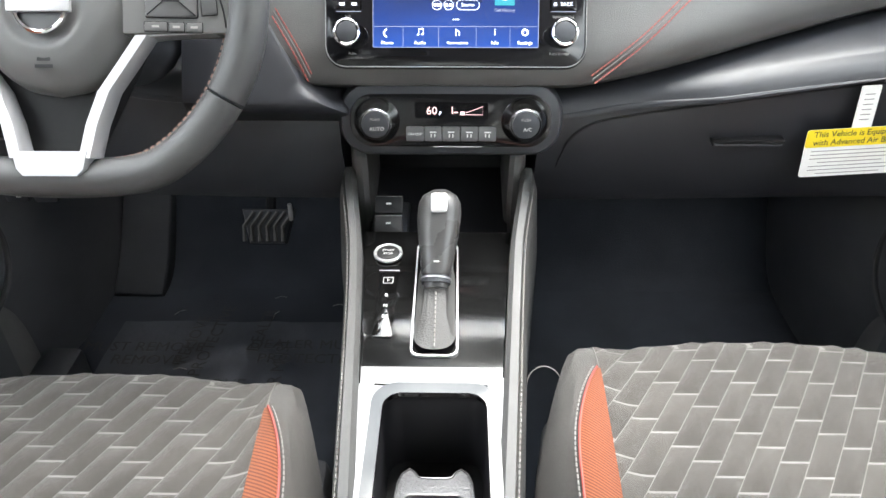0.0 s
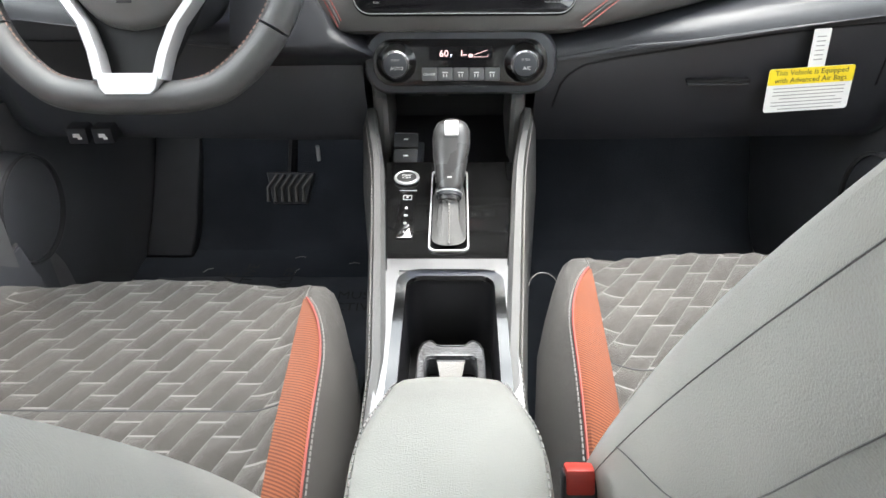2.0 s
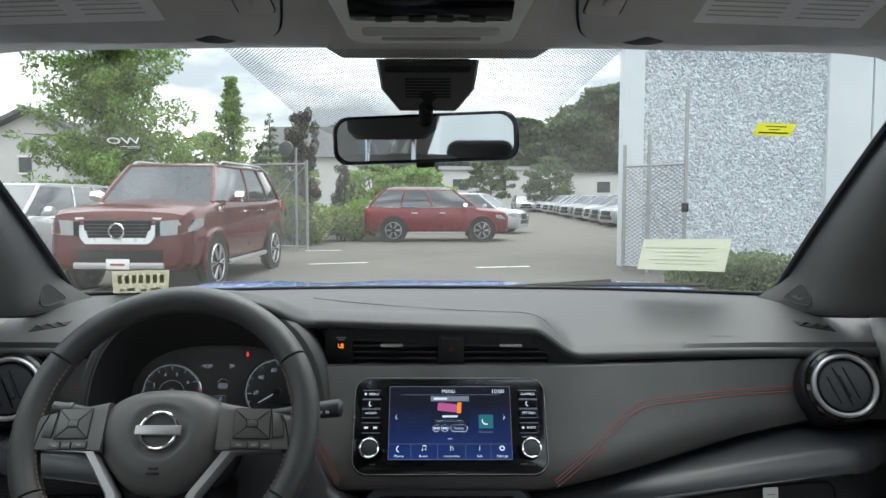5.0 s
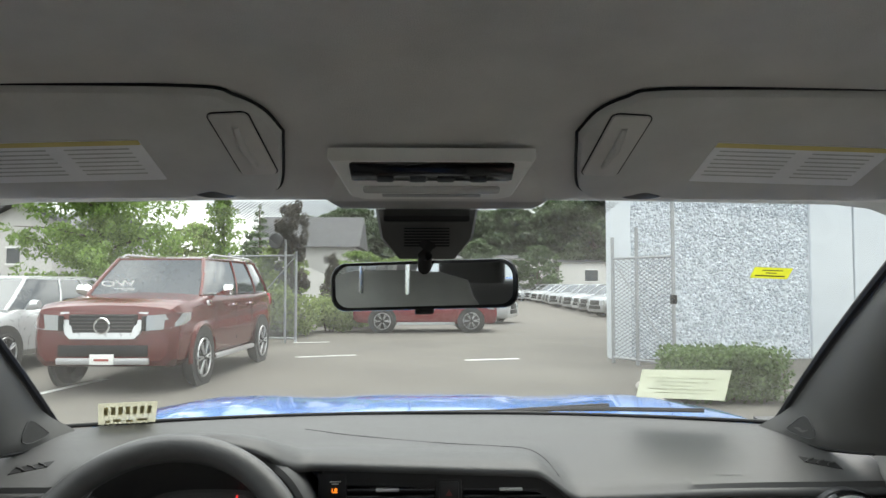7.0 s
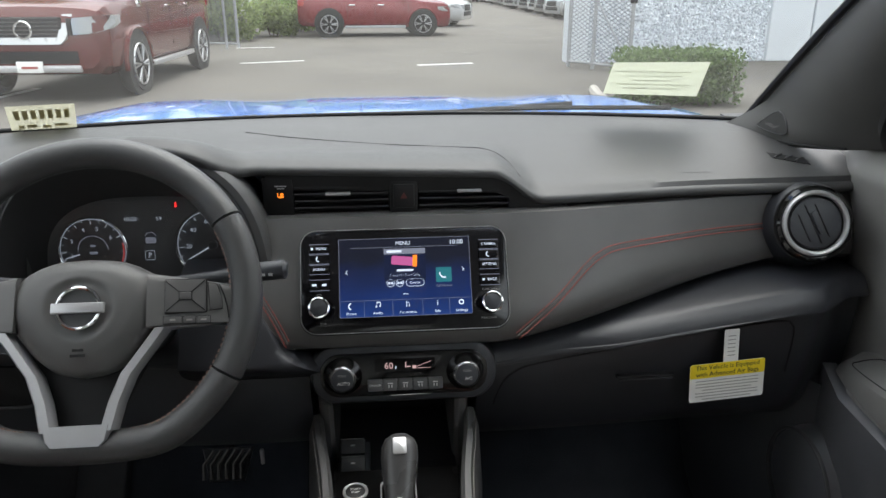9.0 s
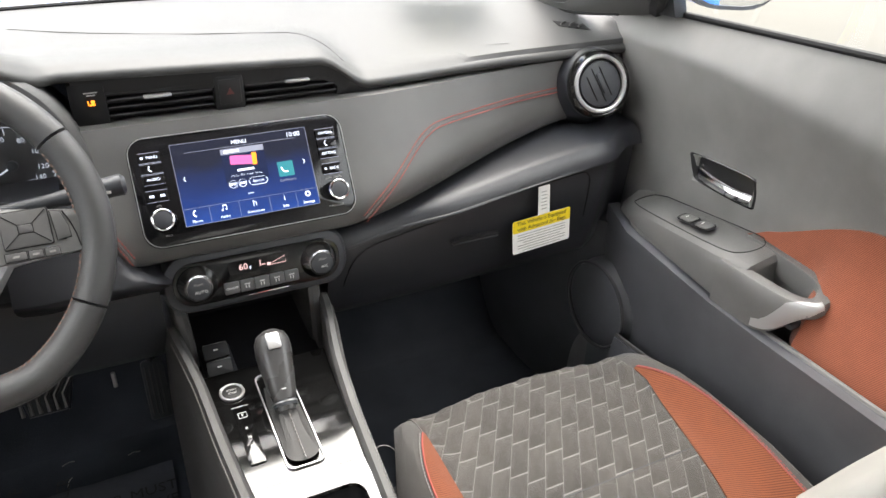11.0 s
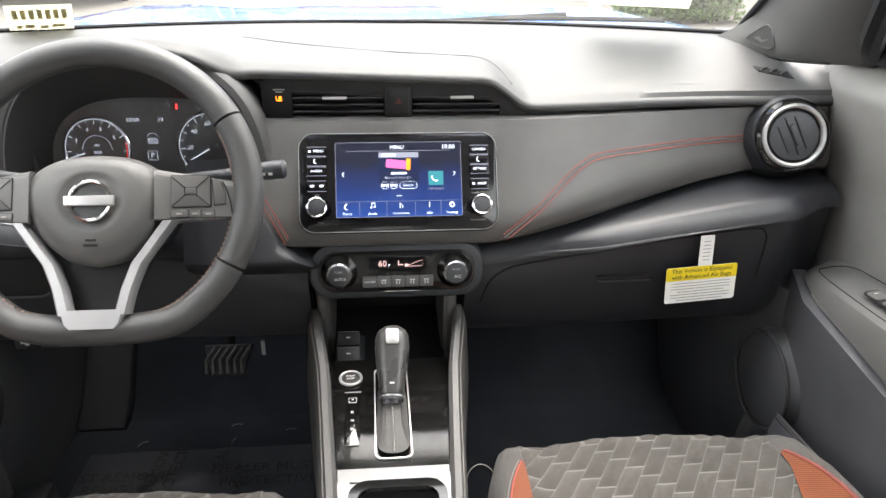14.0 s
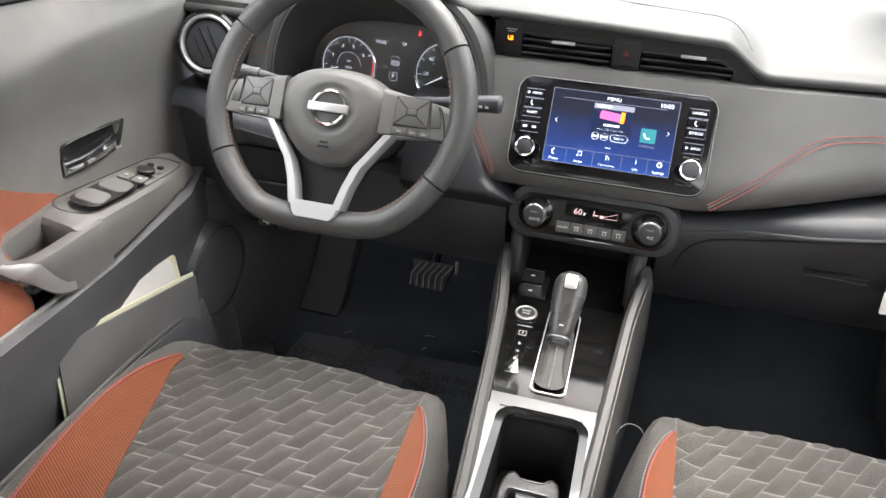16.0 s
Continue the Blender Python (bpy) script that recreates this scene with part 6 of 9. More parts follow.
# ---- doors ----
def door(side, number, label):
    """side +1 passenger, -1 driver. Built for the passenger side, mirrored about the middle of the car."""
    def X(p):
        p = Vector(p)
        return p if side > 0 else Vector((-0.05 - p.x, p.y, p.z))

    def flipm(bm):
        if side < 0:
            for v in bm.verts:
                v.co.x = -0.05 - v.co.x
            bmesh.ops.reverse_faces(bm, faces=bm.faces[:])
        return bm

    d = thing("door_%d" % number, label, "car door", "front doors", (0.70 if side > 0 else -0.75, -0.4, 0.45), "structure")
    y_front, y_back = 0.215, -1.02
    zh = 0.870 if side > 0 else 0.858

    def belt(y):
        return (1.086 if side > 0 else 1.072) + 0.050 * max(0, 0.05 - y)

    def shoulder(y):
        """Height of the soft crease under the window ledge."""
        return (1.044 if side > 0 else 1.032) - 0.13 * max(0.0, -0.1 - y) ** 1.2

    def skin(y, z):
        zb, zc = belt(y), shoulder(y)
        x = 0.702 - 0.026 * smooth01((z - 0.89) / (zc - 0.885))
        if z > zc - 0.006:
            f = min(1.0, max(0.0, z - zc + 0.006) / (zb - zc + 0.006))
            x += 0.030 * f ** 1.25
        x -= 0.035 * smooth01((0.72 - z) / 0.06)
        return x

    def panel(u, v):
        y = y_front + (y_back - y_front) * u
        z = 0.24 + (belt(y) - 0.24) * v
        q = max(abs(y + 0.137) / 0.064, abs(z - zh) / 0.021)
        return Vector((skin(y, z) + 0.03 * smooth01((y - 0.10) / 0.12) + 0.022 * (1 - smooth01((q - 0.72) / 0.30)), y, z))
    part("panel", flipm(sheet(panel, steps(0, 1, 110), steps(0, 1, 110), -0.045, (-1, 0, 0))), M_DOOR, d, "charcoal moulded door panel")
    sill = [X((0.708, y, belt(y) + 0.003)) for y in steps(0.06, y_back, 24)]
    part("belt_seal", tube(sill, 0.0055, 8), M_DARK, d, "black rubber window seal")
    def line_z(y):
        """Height of the edge between the lower trim and the armrest."""
        return 0.752 - 0.023 * smooth01((0.0 - y) / 0.30)
    def edge_x(y):
        return 0.630 + 0.036 * smooth01((y + 0.05) / 0.08)
    # rust fabric insert
    def fab_top(y):
        return 0.818 + 0.088 * smooth01((-0.19 - y) / 0.23) - 0.05 * max(0.0, -0.46 - y)

    def fab_low(y):
        return line_z(y) - 0.004
    def fab(u, v):
        y = -0.205 - 0.765 * u
        a, b = fab_low(y), fab_top(y)
        k = smooth01(u / 0.05)
        z = a + (b - a) * (v if u > 0.0 else v)
        m = (a + b) / 2
        z = m + (z - m) * (0.75 + 0.25 * k)
        bul = 0.010 * math.sin(math.pi * min(1, max(0, v)))
        xo = skin(y, z) - 0.005
        xi = xo + (0.634 - xo) * smooth01((-0.336 - y) / 0.036)
        return Vector((xi + (xo - xi) * smooth01(v / 0.95) ** 0.75 - 0.4 * bul, y, z))
    part("fabric_insert", flipm(sheet(fab, steps(0, 1, 40), steps(0, 1, 24), -0.006, (-1, 0, 0))), M_ORANGED, d, "rust corded fabric insert")
    # lower panel with map pocket
    def low(u, v):
        y = 0.05 + (-0.98) * u
        z = 0.24 + (line_z(y) - 0.24) * v
        x = 0.662 - (0.662 - edge_x(y)) * v * v
        return Vector((x, y, z))
    part("lower_trim", flipm(sheet(low, steps(0, 1, 10), steps(0, 1, 6), 0.02)), M_KICK, d, "black lower door trim")
    part("trim_edge", tube([X((edge_x(y), y, line_z(y))) for y in steps(0.04, -0.93, 40)], 0.0042, 8), M_DOOR, d)
    pk = flipm(loft([[Vector((x, y, z)) for x, z in ((0.585, 0.42), (0.570, 0.47), (0.590, 0.555 + 0.02 * smooth01((-y - 0.02) / 0.30)), (0.600, 0.559 + 0.02 * smooth01((-y - 0.02) / 0.30)), (0.606, 0.50), (0.665, 0.43))] for y in steps(-0.080, -0.56, 12)]))
    part("map_pocket", pk, M_KICK, d, "black map pocket lip")
    part("pocket_edge", tube([X((0.594, y, 0.560 + 0.02 * smooth01((-y - 0.02) / 0.30))) for y in steps(-0.080, -0.56, 16)], 0.0035, 6), M_SWITCH, d, "grey edge of the map pocket")
    part("speaker", flipm(disc(0.092, 0.055, 40, frame_of((0.660, 0.005, 0.570), (0, -1, 0), (0, 0, 1)), 0.016, 0.084)), M_KICK, d, "round black speaker")
    part("speaker_ring", flipm(ring(0.083, 0.006, 0.008, 40, frame_of((0.606, 0.005, 0.570), (0, -1, 0), (0, 0, 1)))), M_KEY, d)
    # armrest with switch pod and pull cup
    part("armrest", flipm(loft([[Vector((x, y, z)) for x, z in ((xi + 0.014, zb - 0.004), (xi - 0.001, zb + 0.006), (xi + 0.001, zt - 0.018), (xi + 0.006, zt - 0.006), (xi + 0.016, zt), (xi + 0.019, zt + 0.0012), (0.690, zt + 0.011), (0.706, zt + 0.008), (0.706, zb))] for y, xi, zt, zb in
            [(yy, xi, zt, line_z(yy) + 0.001) for yy, xi, zt in ((0.036, 0.668, 0.764), (0.030, 0.655, 0.770), (0.018, 0.642, 0.775), (-0.03, 0.629, 0.783), (-0.12, 0.622, 0.793), (-0.20, 0.619, 0.801), (-0.270, 0.618, 0.806), (-0.280, 0.621, 0.804), (-0.286, 0.628, 0.796))]])), M_POD, d, "charcoal switch pod of the armrest")
    loop = spline([Vector(p) for p in ((0.628, -0.240, 0.799), (0.629, -0.33, 0.800), (0.635, -0.366, 0.801), (0.650, -0.384, 0.803), (0.672, -0.380, 0.808), (0.688, -0.358, 0.813), (0.695, -0.30, 0.816), (0.697, -0.225, 0.818))], 6)
    rl = []
    for i, p in enumerate(loop):
        q = loop[min(i + 1, len(loop) - 1)] - loop[max(i - 1, 0)]
        s = Vector((q.y, -q.x, 0)).normalized()
        w_ = smooth01((i - 4) / 12)
        drop = (p.z - line_z(p.y)) * (1 - w_) + 0.024 * w_
        rl.append([p + s * a_ + Vector((0, 0, z)) for a_, z in ((-0.012, -0.034), (-0.0125, -0.003), (-0.0112, -0.0004), (0.002, 0.0008), (0.0075, -0.0008), (0.0105, -0.006), (0.0125 - 0.002 * w_, -min(0.030, drop * 0.7)), (0.0125 - 0.007 * w_, -drop))])
    part("pull_cup", flipm(loft(rl)), M_POD, d, "grey pull cup of the armrest")
    part("pull_cup_floor", flipm(box(0.632, 0.694, -0.372, -0.240, 0.752, 0.762, 0.004)), M_PLASTIC, d)
    part("pull_cup_wall", flipm(loft([[Vector((x, y, z)) for x, z in ((0.684, 0.755), (0.690, 0.812), (0.700, 0.812), (0.700, 0.755))] for y in (-0.240, -0.335, -0.372)])), M_DOOR, d, "grey back wall of the pull cup")

    def wall(r, f):
        """Point up the outer wall of the cup, f 0 at the foot and 1 on the rim."""
        run = r[7:2:-1]
        g = f * (len(run) - 1)
        i = min(int(g), len(run) - 2)
        return run[i].lerp(run[i + 1], g - i)
    cres = rl[5:20]
    sil = []
    for i, r in enumerate(cres):
        k = i / (len(cres) - 1)
        hi = 0.10 + 0.90 * smooth01(k / 0.75)
        lo = 0.02 + 0.45 * smooth01((k - 0.6) / 0.4)
        out = (wall(r, 0.2) - (r[0] + r[1]) * 0.5)
        out = Vector((out.x, out.y, 0)).normalized() * 0.0012
        sil.append([wall(r, lo + (hi - lo) * j / 6) + out + Vector((0, 0, 0.0008)) for j in range(7)])
    part("silver_end", flipm(loft(sil, False, False)), M_CRESCENT, d, "satin silver end of the pull cup")
    tp = frame_of(X((0.657, -0.145, 0.8075)), (1, 0, 0.14 * side), (0, 1, -0.115))
    edge_ = [(-0.029, 0.100), (-0.018, 0.122), (0.010, 0.126), (0.026, 0.112), (0.033, 0.02), (0.034, -0.090), (0.020, -0.118), (-0.010, -0.124), (-0.028, -0.112), (-0.034, -0.080)]
    part("plate_groove", tube(spline([tp @ Vector((x * (1 if side < 0 else -1), y, 0.0008)) for x, y in edge_ + edge_[:1]], 6), 0.0008, 5), M_DARK, d, "thin dark joint of the switch plate")
    if side > 0:
        for yy in (0.014, -0.020):
            part("window_switch", slab(0.021, 0.026, 0.006, 0.0030, tp @ T((0, yy, 0)), 0.0012), M_POD, d, "grey window switch")
            part("switch_recess", slab(0.026, 0.036, 0.009, 0.0012, tp @ T((0, yy + 0.001, 0)), 0.0005), M_DARK, d)
            part("switch_mark", bars([(0, yy + 0.004, 0.006, 0.002)], tp @ T((0, 0, 0.0033))), M_WHITE, d)
    else:
        part("switch_recess", slab(0.050, 0.112, 0.020, 0.0014, tp @ T((0, -0.040, -0.0004)), 0.0006), M_SCOOP, d, "dark rounded well of the switches")
        for yy, w, h in ((-0.066, 0.046, 0.036), (-0.014, 0.046, 0.036)):
            part("window_switch", loft([[tp @ Vector((x * f, yy + y * f, z + (0.0022 if y > 0 else 0.0))) for x, y in rrect(w, h, 0.013, 5)] for f, z in ((1, 0.0), (1, 0.0014), (0.94, 0.0026))]), M_POD, d, "grey window switch")
        for xx in (-0.012, 0.012):
            part("window_switch", slab(0.020, 0.024, 0.004, 0.0028, tp @ T((xx, 0.026, 0)), 0.001), M_POD, d, "grey window switch")
            part("switch_mark", bars([(xx, 0.028, 0.006, 0.002)], tp @ T((0, 0, 0.0031))), M_WHITE, d)
        part("mirror_dial", disc(0.0135, 0.007, 28, tp @ T((0.0, 0.060, 0.0)), 0.002), M_DARK, d, "round mirror switch")
        part("mirror_dial_ring", ring(0.0135, 0.002, 0.003, 28, tp @ T((0, 0.060, 0.005))), M_KEY, d)
        for xx in (-0.009, 0.009):
            part("small_switch", slab(0.009, 0.009, 0.002, 0.004, tp @ T((xx, 0.085, 0.0)), 0.001), M_DARK, d)
    # inner release handle in its scoop
    hc = frame_of(X((0.7030, -0.137, zh)), (0, -1, 0), (0, 0, 1)) if side > 0 else frame_of(X((0.7030, -0.137, zh)), (0, 1, 0), (0, 0, 1))
    k = 1 if side > 0 else -1
    sh = [(-0.070 * k, 0.015), (-0.055 * k, 0.019), (0.048 * k, 0.024), (0.062 * k, 0.014), (0.067 * k, -0.012), (0.056 * k, -0.022), (-0.040 * k, -0.022), (-0.058 * k, -0.010)]
    if k < 0:
        sh = sh[::-1]
    cen = Vector((0, 0, 0))
    sp = spline([Vector((x, y, 0)) for x, y in sh] + [Vector((sh[0][0], sh[0][1], 0))], 4)[:-1]
    scoop = part("handle_scoop", loft([[hc @ (p * s + Vector((0, 0, z))) for p in sp] for s, z in ((1.07, -0.006), (1.06, 0.0022), (1.02, 0.0030), (0.97, 0.0), (0.88, -0.015))]), M_SCOOP, d, "dark glossy handle scoop")
    part("release_handle", loft([[hc @ Vector((x * k, y + dy_, z + dz)) for dy_, dz in ((-0.010, 0), (0.008, 0.001), (0.007, 0.006), (0.002, 0.0085), (-0.008, 0.006))] for x, y, z in ((-0.050, -0.002, -0.010), (-0.046, -0.009, -0.004), (-0.01, -0.012, 0.000), (0.03, -0.013, 0.000), (0.062, -0.012, -0.005))]), M_CHROME, d, "polished chrome release handle")
    part("lock_tab", slab(0.018, 0.016, 0.002, 0.006, hc @ T((0.034 * k, 0.006, -0.013)), 0.002), M_KEY, d)
    # window frame and glass
    top = [Vector((0.50 - 0.03 * t, -0.25 - 0.75 * t, 1.425)) for t in steps(0, 1, 10)]
    fr = [X((0.700, y, belt(y) + 0.006)) for y in (0.07,)] + [X((0.64, 0.0, 1.14)), X((0.58, -0.12, 1.28)), X((0.535, -0.24, 1.395)), X((0.515, -0.36, 1.425)), X((0.505, -0.7, 1.43)), X((0.51, -0.98, 1.42)), X((0.61, -1.0, 1.28)), X((0.700, -1.01, 1.13))]
    part("window_frame", tube(spline(fr, 5), 0.016, 8), M_DARK, d, "black window frame")
    def gl_f(u, v):
        z = belt(-0.1) + (1.425 - belt(-0.1)) * v
        ya = 0.05 - 0.33 * v ** 1.1
        y = ya + (-1.0 - ya) * u
        return X((0.712 - 0.190 * v ** 1.2, y, z))
    g = part("window_pane", sheet(gl_f, steps(0, 1, 12), steps(0, 1, 8)), M_SIDEGLASS, d, "clear side window", 60)
    g.visible_shadow = False
    # outer skin
    part("outer_skin", flipm(sheet(lambda u, v: Vector((0.775 + 0.03 * math.sin(math.pi * v), 0.20 - 1.22 * u, 0.20 + 0.87 * v)), steps(0, 1, 8), steps(0, 1, 10), -0.02, (1, 0, 0))), M_BLUEPAINT, d, "electric blue outer skin")
    # mirror triangle
    part("mirror_triangle", flipm(loft([[Vector((x, 0.19, 1.076)), Vector((x, 0.012, 1.088)), Vector((x - 0.020, 0.006, 1.130)), Vector((x - 0.045, 0.000, 1.190)), Vector((x - 0.04, 0.03, 1.18)), Vector((x - 0.012, 0.12, 1.115))] for x in (0.688, 0.712)])), M_PLASTIC, d, "black mirror mounting triangle")
    return d


door(1, 1, "closed passenger door with rust fabric insert and armrest")
door(-1, 2, "closed driver door with rust fabric insert and switches")

# papers in the driver map pocket
docs = thing("document_folder", "grey folder with cream papers stuck in door pocket", "folder", base=(-0.64, -0.22, 0.44))
fm = frame_of((-0.652, -0.247, 0.556), (0.10, 0.985, -0.17), (-0.10, 0.15, 1))
part("cover", slab(0.290, 0.180, 0.004, 0.003, fm), mat("folder_card", (0.15, 0.149, 0.151), 0.55, bump=0.2, grain=700), docs, "dark grey cover")
part("edge_paper", slab(0.293, 0.184, 0.002, 0.002, fm @ T((-0.003, 0.004, -0.003))), M_CREAM, docs, "cream paper edge")
part("paper", slab(0.16, 0.12, 0.012, 0.001, fm @ pose(0.035, 0.062, -0.008, 0, 0, 12)), M_WHITE, docs, "pale paper sheet")
part("paper", slab(0.14, 0.12, 0.008, 0.001, fm @ pose(0.055, 0.068, -0.011, 0, 0, 8)), M_CREAM, docs, "cream tabbed sheet")


# ---- windscreen, pillars, roof ----
def ws(u, v):
    """Windscreen point: u across, v from base to header."""
    x0 = -0.655 + (0.605 + 0.655) * u
    x1 = -0.565 + (0.515 + 0.565) * u
    x = x0 + (x1 - x0) * v
    e = (2 * u - 1) ** 2
    y0 = 0.545 - 0.145 * e
    y1 = -0.145 - 0.06 * e
    z0, z1 = 1.066 + 0.006 * e, 1.440 - 0.012 * e
    return Vector((x, y0 + (y1 - y0) * v, z0 + (z1 - z0) * v + 0.012 * math.sin(math.pi * v)))


win = thing("window_1", "clear windscreen with dotted band round the mirror", "windscreen", base=(XC, 0.3, 1.07), kind="structure")
p = part("pane", sheet(ws, steps(-0.048, 1.028, 24), steps(0, 1, 14)), M_DUSTYGLASS, win, "clear windscreen glass", 60)
p.visible_shadow = False


def on_ws(u, v, d=0.004):
    q = ws(u, v)
    a, b = ws(u + 0.01, v) - ws(u - 0.01, v), ws(u, v + 0.01) - ws(u, v - 0.01)
    n = a.cross(b).normalized()
    if n.y > 0:
        n = -n
    return frame_of(q + n * d, a, b)


def dotted():
    m = pane_glass("dotted_frit", (1, 1, 1), 0.0)
    t = m.node_tree
    o = [n for n in t.nodes if n.type == "OUTPUT_MATERIAL"][0]
    df = t.nodes.new("ShaderNodeBsdfDiffuse")
    df.inputs["Color"].default_value = (0.16, 0.16, 0.16, 1)
    tr = t.nodes.new("ShaderNodeBsdfTransparent")
    co = t.nodes.new("ShaderNodeTexCoord")
    vo = t.nodes.new("ShaderNodeTexVoronoi")
    vo.voronoi_dimensions = "2D"
    vo.inputs["Scale"].default_value = 215
    vo.inputs["Randomness"].default_value = 0.0
    lt = t.nodes.new("ShaderNodeMath")
    lt.operation = "LESS_THAN"
    lt.inputs[1].default_value = 0.31
    mx = t.nodes.new("ShaderNodeMixShader")
    sp_ = t.nodes.new("ShaderNodeSeparateXYZ")
    cb_ = t.nodes.new("ShaderNodeCombineXYZ")
    mz_ = t.nodes.new("ShaderNodeMath")
    mz_.operation = "MULTIPLY"
    mz_.inputs[1].default_value = 2.1
    t.links.new(co.outputs["Object"], sp_.inputs[0])
    t.links.new(sp_.outputs["Z"], mz_.inputs[0])
    for slot, op in (("X", "ADD"), ("Y", "SUBTRACT")):
        ma_ = t.nodes.new("ShaderNodeMath")
        ma_.operation = op
        t.links.new(sp_.outputs["X"], ma_.inputs[0])
        t.links.new(mz_.outputs[0], ma_.inputs[1])
        t.links.new(ma_.outputs[0], cb_.inputs[slot])
    t.links.new(cb_.outputs[0], vo.inputs["Vector"])
    t.links.new(vo.outputs["Distance"], lt.inputs[0])
    t.links.new(lt.outputs[0], mx.inputs[0])
    t.links.new(tr.outputs[0], mx.inputs[1])
    t.links.new(df.outputs[0], mx.inputs[2])
    t.links.new(mx.outputs[0], o.inputs["Surface"])
    return m


def frit(u, v):
    half = 0.215 - 0.090 * (1 - v) - 0.035 * (1 - min(1.0, v / 0.3)) ** 2
    return ws(0.490 + (2 * u - 1) * half, 0.715 + 0.28 * v) + Vector((0, -0.003, -0.003))


fr = part("dot_band", sheet(frit, steps(0, 1, 20), steps(0, 1, 8)), dotted(), win, "dotted shade band", 60)
fr.visible_shadow = False
part("edge_seal", join(tube([ws(u, 0.0) + Vector((0, -0.004, 0.001)) for u in steps(-0.045, 1.025, 24)], 0.004, 8), tube([ws(-0.046, v) + Vector((0.004, -0.006, 0)) for v in steps(0, 1, 14)], 0.007, 8), tube([ws(1.026, v) + Vector((-0.004, -0.006, 0)) for v in steps(0, 1, 14)], 0.007, 8)), M_DARK, win, "black edge of the glass")
# stickers and marks on the glass
pa = thing("glass_paper", "cream printed paper stuck inside the windscreen", "paper", base=ws(0.85, 0.3))
m = on_ws(0.878, 0.222)
q = [on_ws(u, v, 0.004) for u, v in ((0.814, 0.302), (0.821, 0.140), (0.944, 0.136), (0.931, 0.312))]
part("sheet", loft([[c @ Vector((0, 0, d)) for c in q] for d in (0, 0.0006)]), M_PAPER, pa, "", 0)
part("print", bars([(-0.006 + 0.004 * (k % 2), 0.030 - 0.016 * k, 0.12 - 0.03 * (k % 3), 0.0028) for k in range(5)], m @ T((0, 0, 0.0016))), thin_paper("faint_print", (0.40, 0.41, 0.34), 0.3), pa)
ys_ = thing("lime_sticker", "small lime sticker with dark print on the windscreen", "sticker", base=ws(0.85, 0.8))
m = on_ws(0.908, 0.766)
part("sheet", slab(0.048, 0.030, 0.001, 0.0005, m @ pose(0, 0, 0, 0, 0, -3)), M_LIMEPAPER, ys_, "", 0)
part("print", bars([(0, 0.008, 0.026, 0.0022), (0.0, 0.001, 0.014, 0.0022), (0, -0.007, 0.038, 0.0030)], m @ pose(0, 0, 0.0006, 0, 0, -3)), M_INK, ys_)
ss = thing("stock_sticker", "cream stock sticker with dark bars on the windscreen", "sticker", base=ws(0.1, 0.05))
m = on_ws(0.047, 0.062)
part("sheet", slab(0.100, 0.112, 0.002, 0.0005, m), M_STOCK, ss, "", 0)
part("print", bars([(-0.037 + 0.0123 * q, 0.022, 0.0075, 0.034) for q in range(7)] + [(-0.018, -0.022, 0.014, 0.012), (0.004, -0.026, 0.012, 0.010), (0.026, -0.022, 0.020, 0.010), (-0.034, -0.024, 0.008, 0.012)], m @ T((0, 0, 0.0006))), thin_paper("faded_ink", (0.40, 0.37, 0.25)), ss)
gm = thing("glass_lettering", "white hand lettering on the windscreen glass", "lettering", base=ws(0.15, 0.6))
m = on_ws(0.121, 0.716, 0.002)
part("letters", words("OW", 0.024, m, 0.0001), thin_paper("chalk_white", (0.8, 0.8, 0.8)), gm)
part("underlines", bars([(0.006, -0.014, 0.026, 0.0012), (0.010, -0.018, 0.016, 0.0010)], m), thin_paper("chalk_white_line", (0.8, 0.8, 0.8)), gm)

# A pillars with their grilles
PILLAR_FOOT = [Vector(p) for p in ((0.692, 0.075, 1.080), (0.690, 0.060, 1.088), (0.668, 0.02, 1.130), (0.610, -0.09, 1.235), (0.550, -0.23, 1.375), (0.52, -0.34, 1.43))]
PILLAR_AT = (-0.06, 0.0, 0.2, 0.45, 0.75, 1.06)


def door_line(t):
    """Rear edge of the pillar trim, along the door frame."""
    for i in range(5):
        if t <= PILLAR_AT[i + 1] or i == 4:
            return PILLAR_FOOT[i].lerp(PILLAR_FOOT[i + 1], (t - PILLAR_AT[i]) / (PILLAR_AT[i + 1] - PILLAR_AT[i]))


def pillar_pt(side, t, s, lift=0.0):
    """Point on the passenger-side pillar trim: t up the glass, s from the glass to the door."""
    q = ws(1.028, t) if side > 0 else Vector((-0.05 - ws(-0.048, t).x, *ws(-0.048, t)[1:]))
    q = q + Vector((-0.004 - 0.045 * max(0.0, 1 - max(0.0, t) / 0.16) ** 2 * (1 - s), -0.012, -0.004))
    p = q.lerp(door_line(t), s) + Vector((-0.6, -0.55, -0.25)) * (0.030 * math.sin(math.pi * s) + lift)
    return p if side > 0 else Vector((-0.05 - p.x, p.y, p.z))


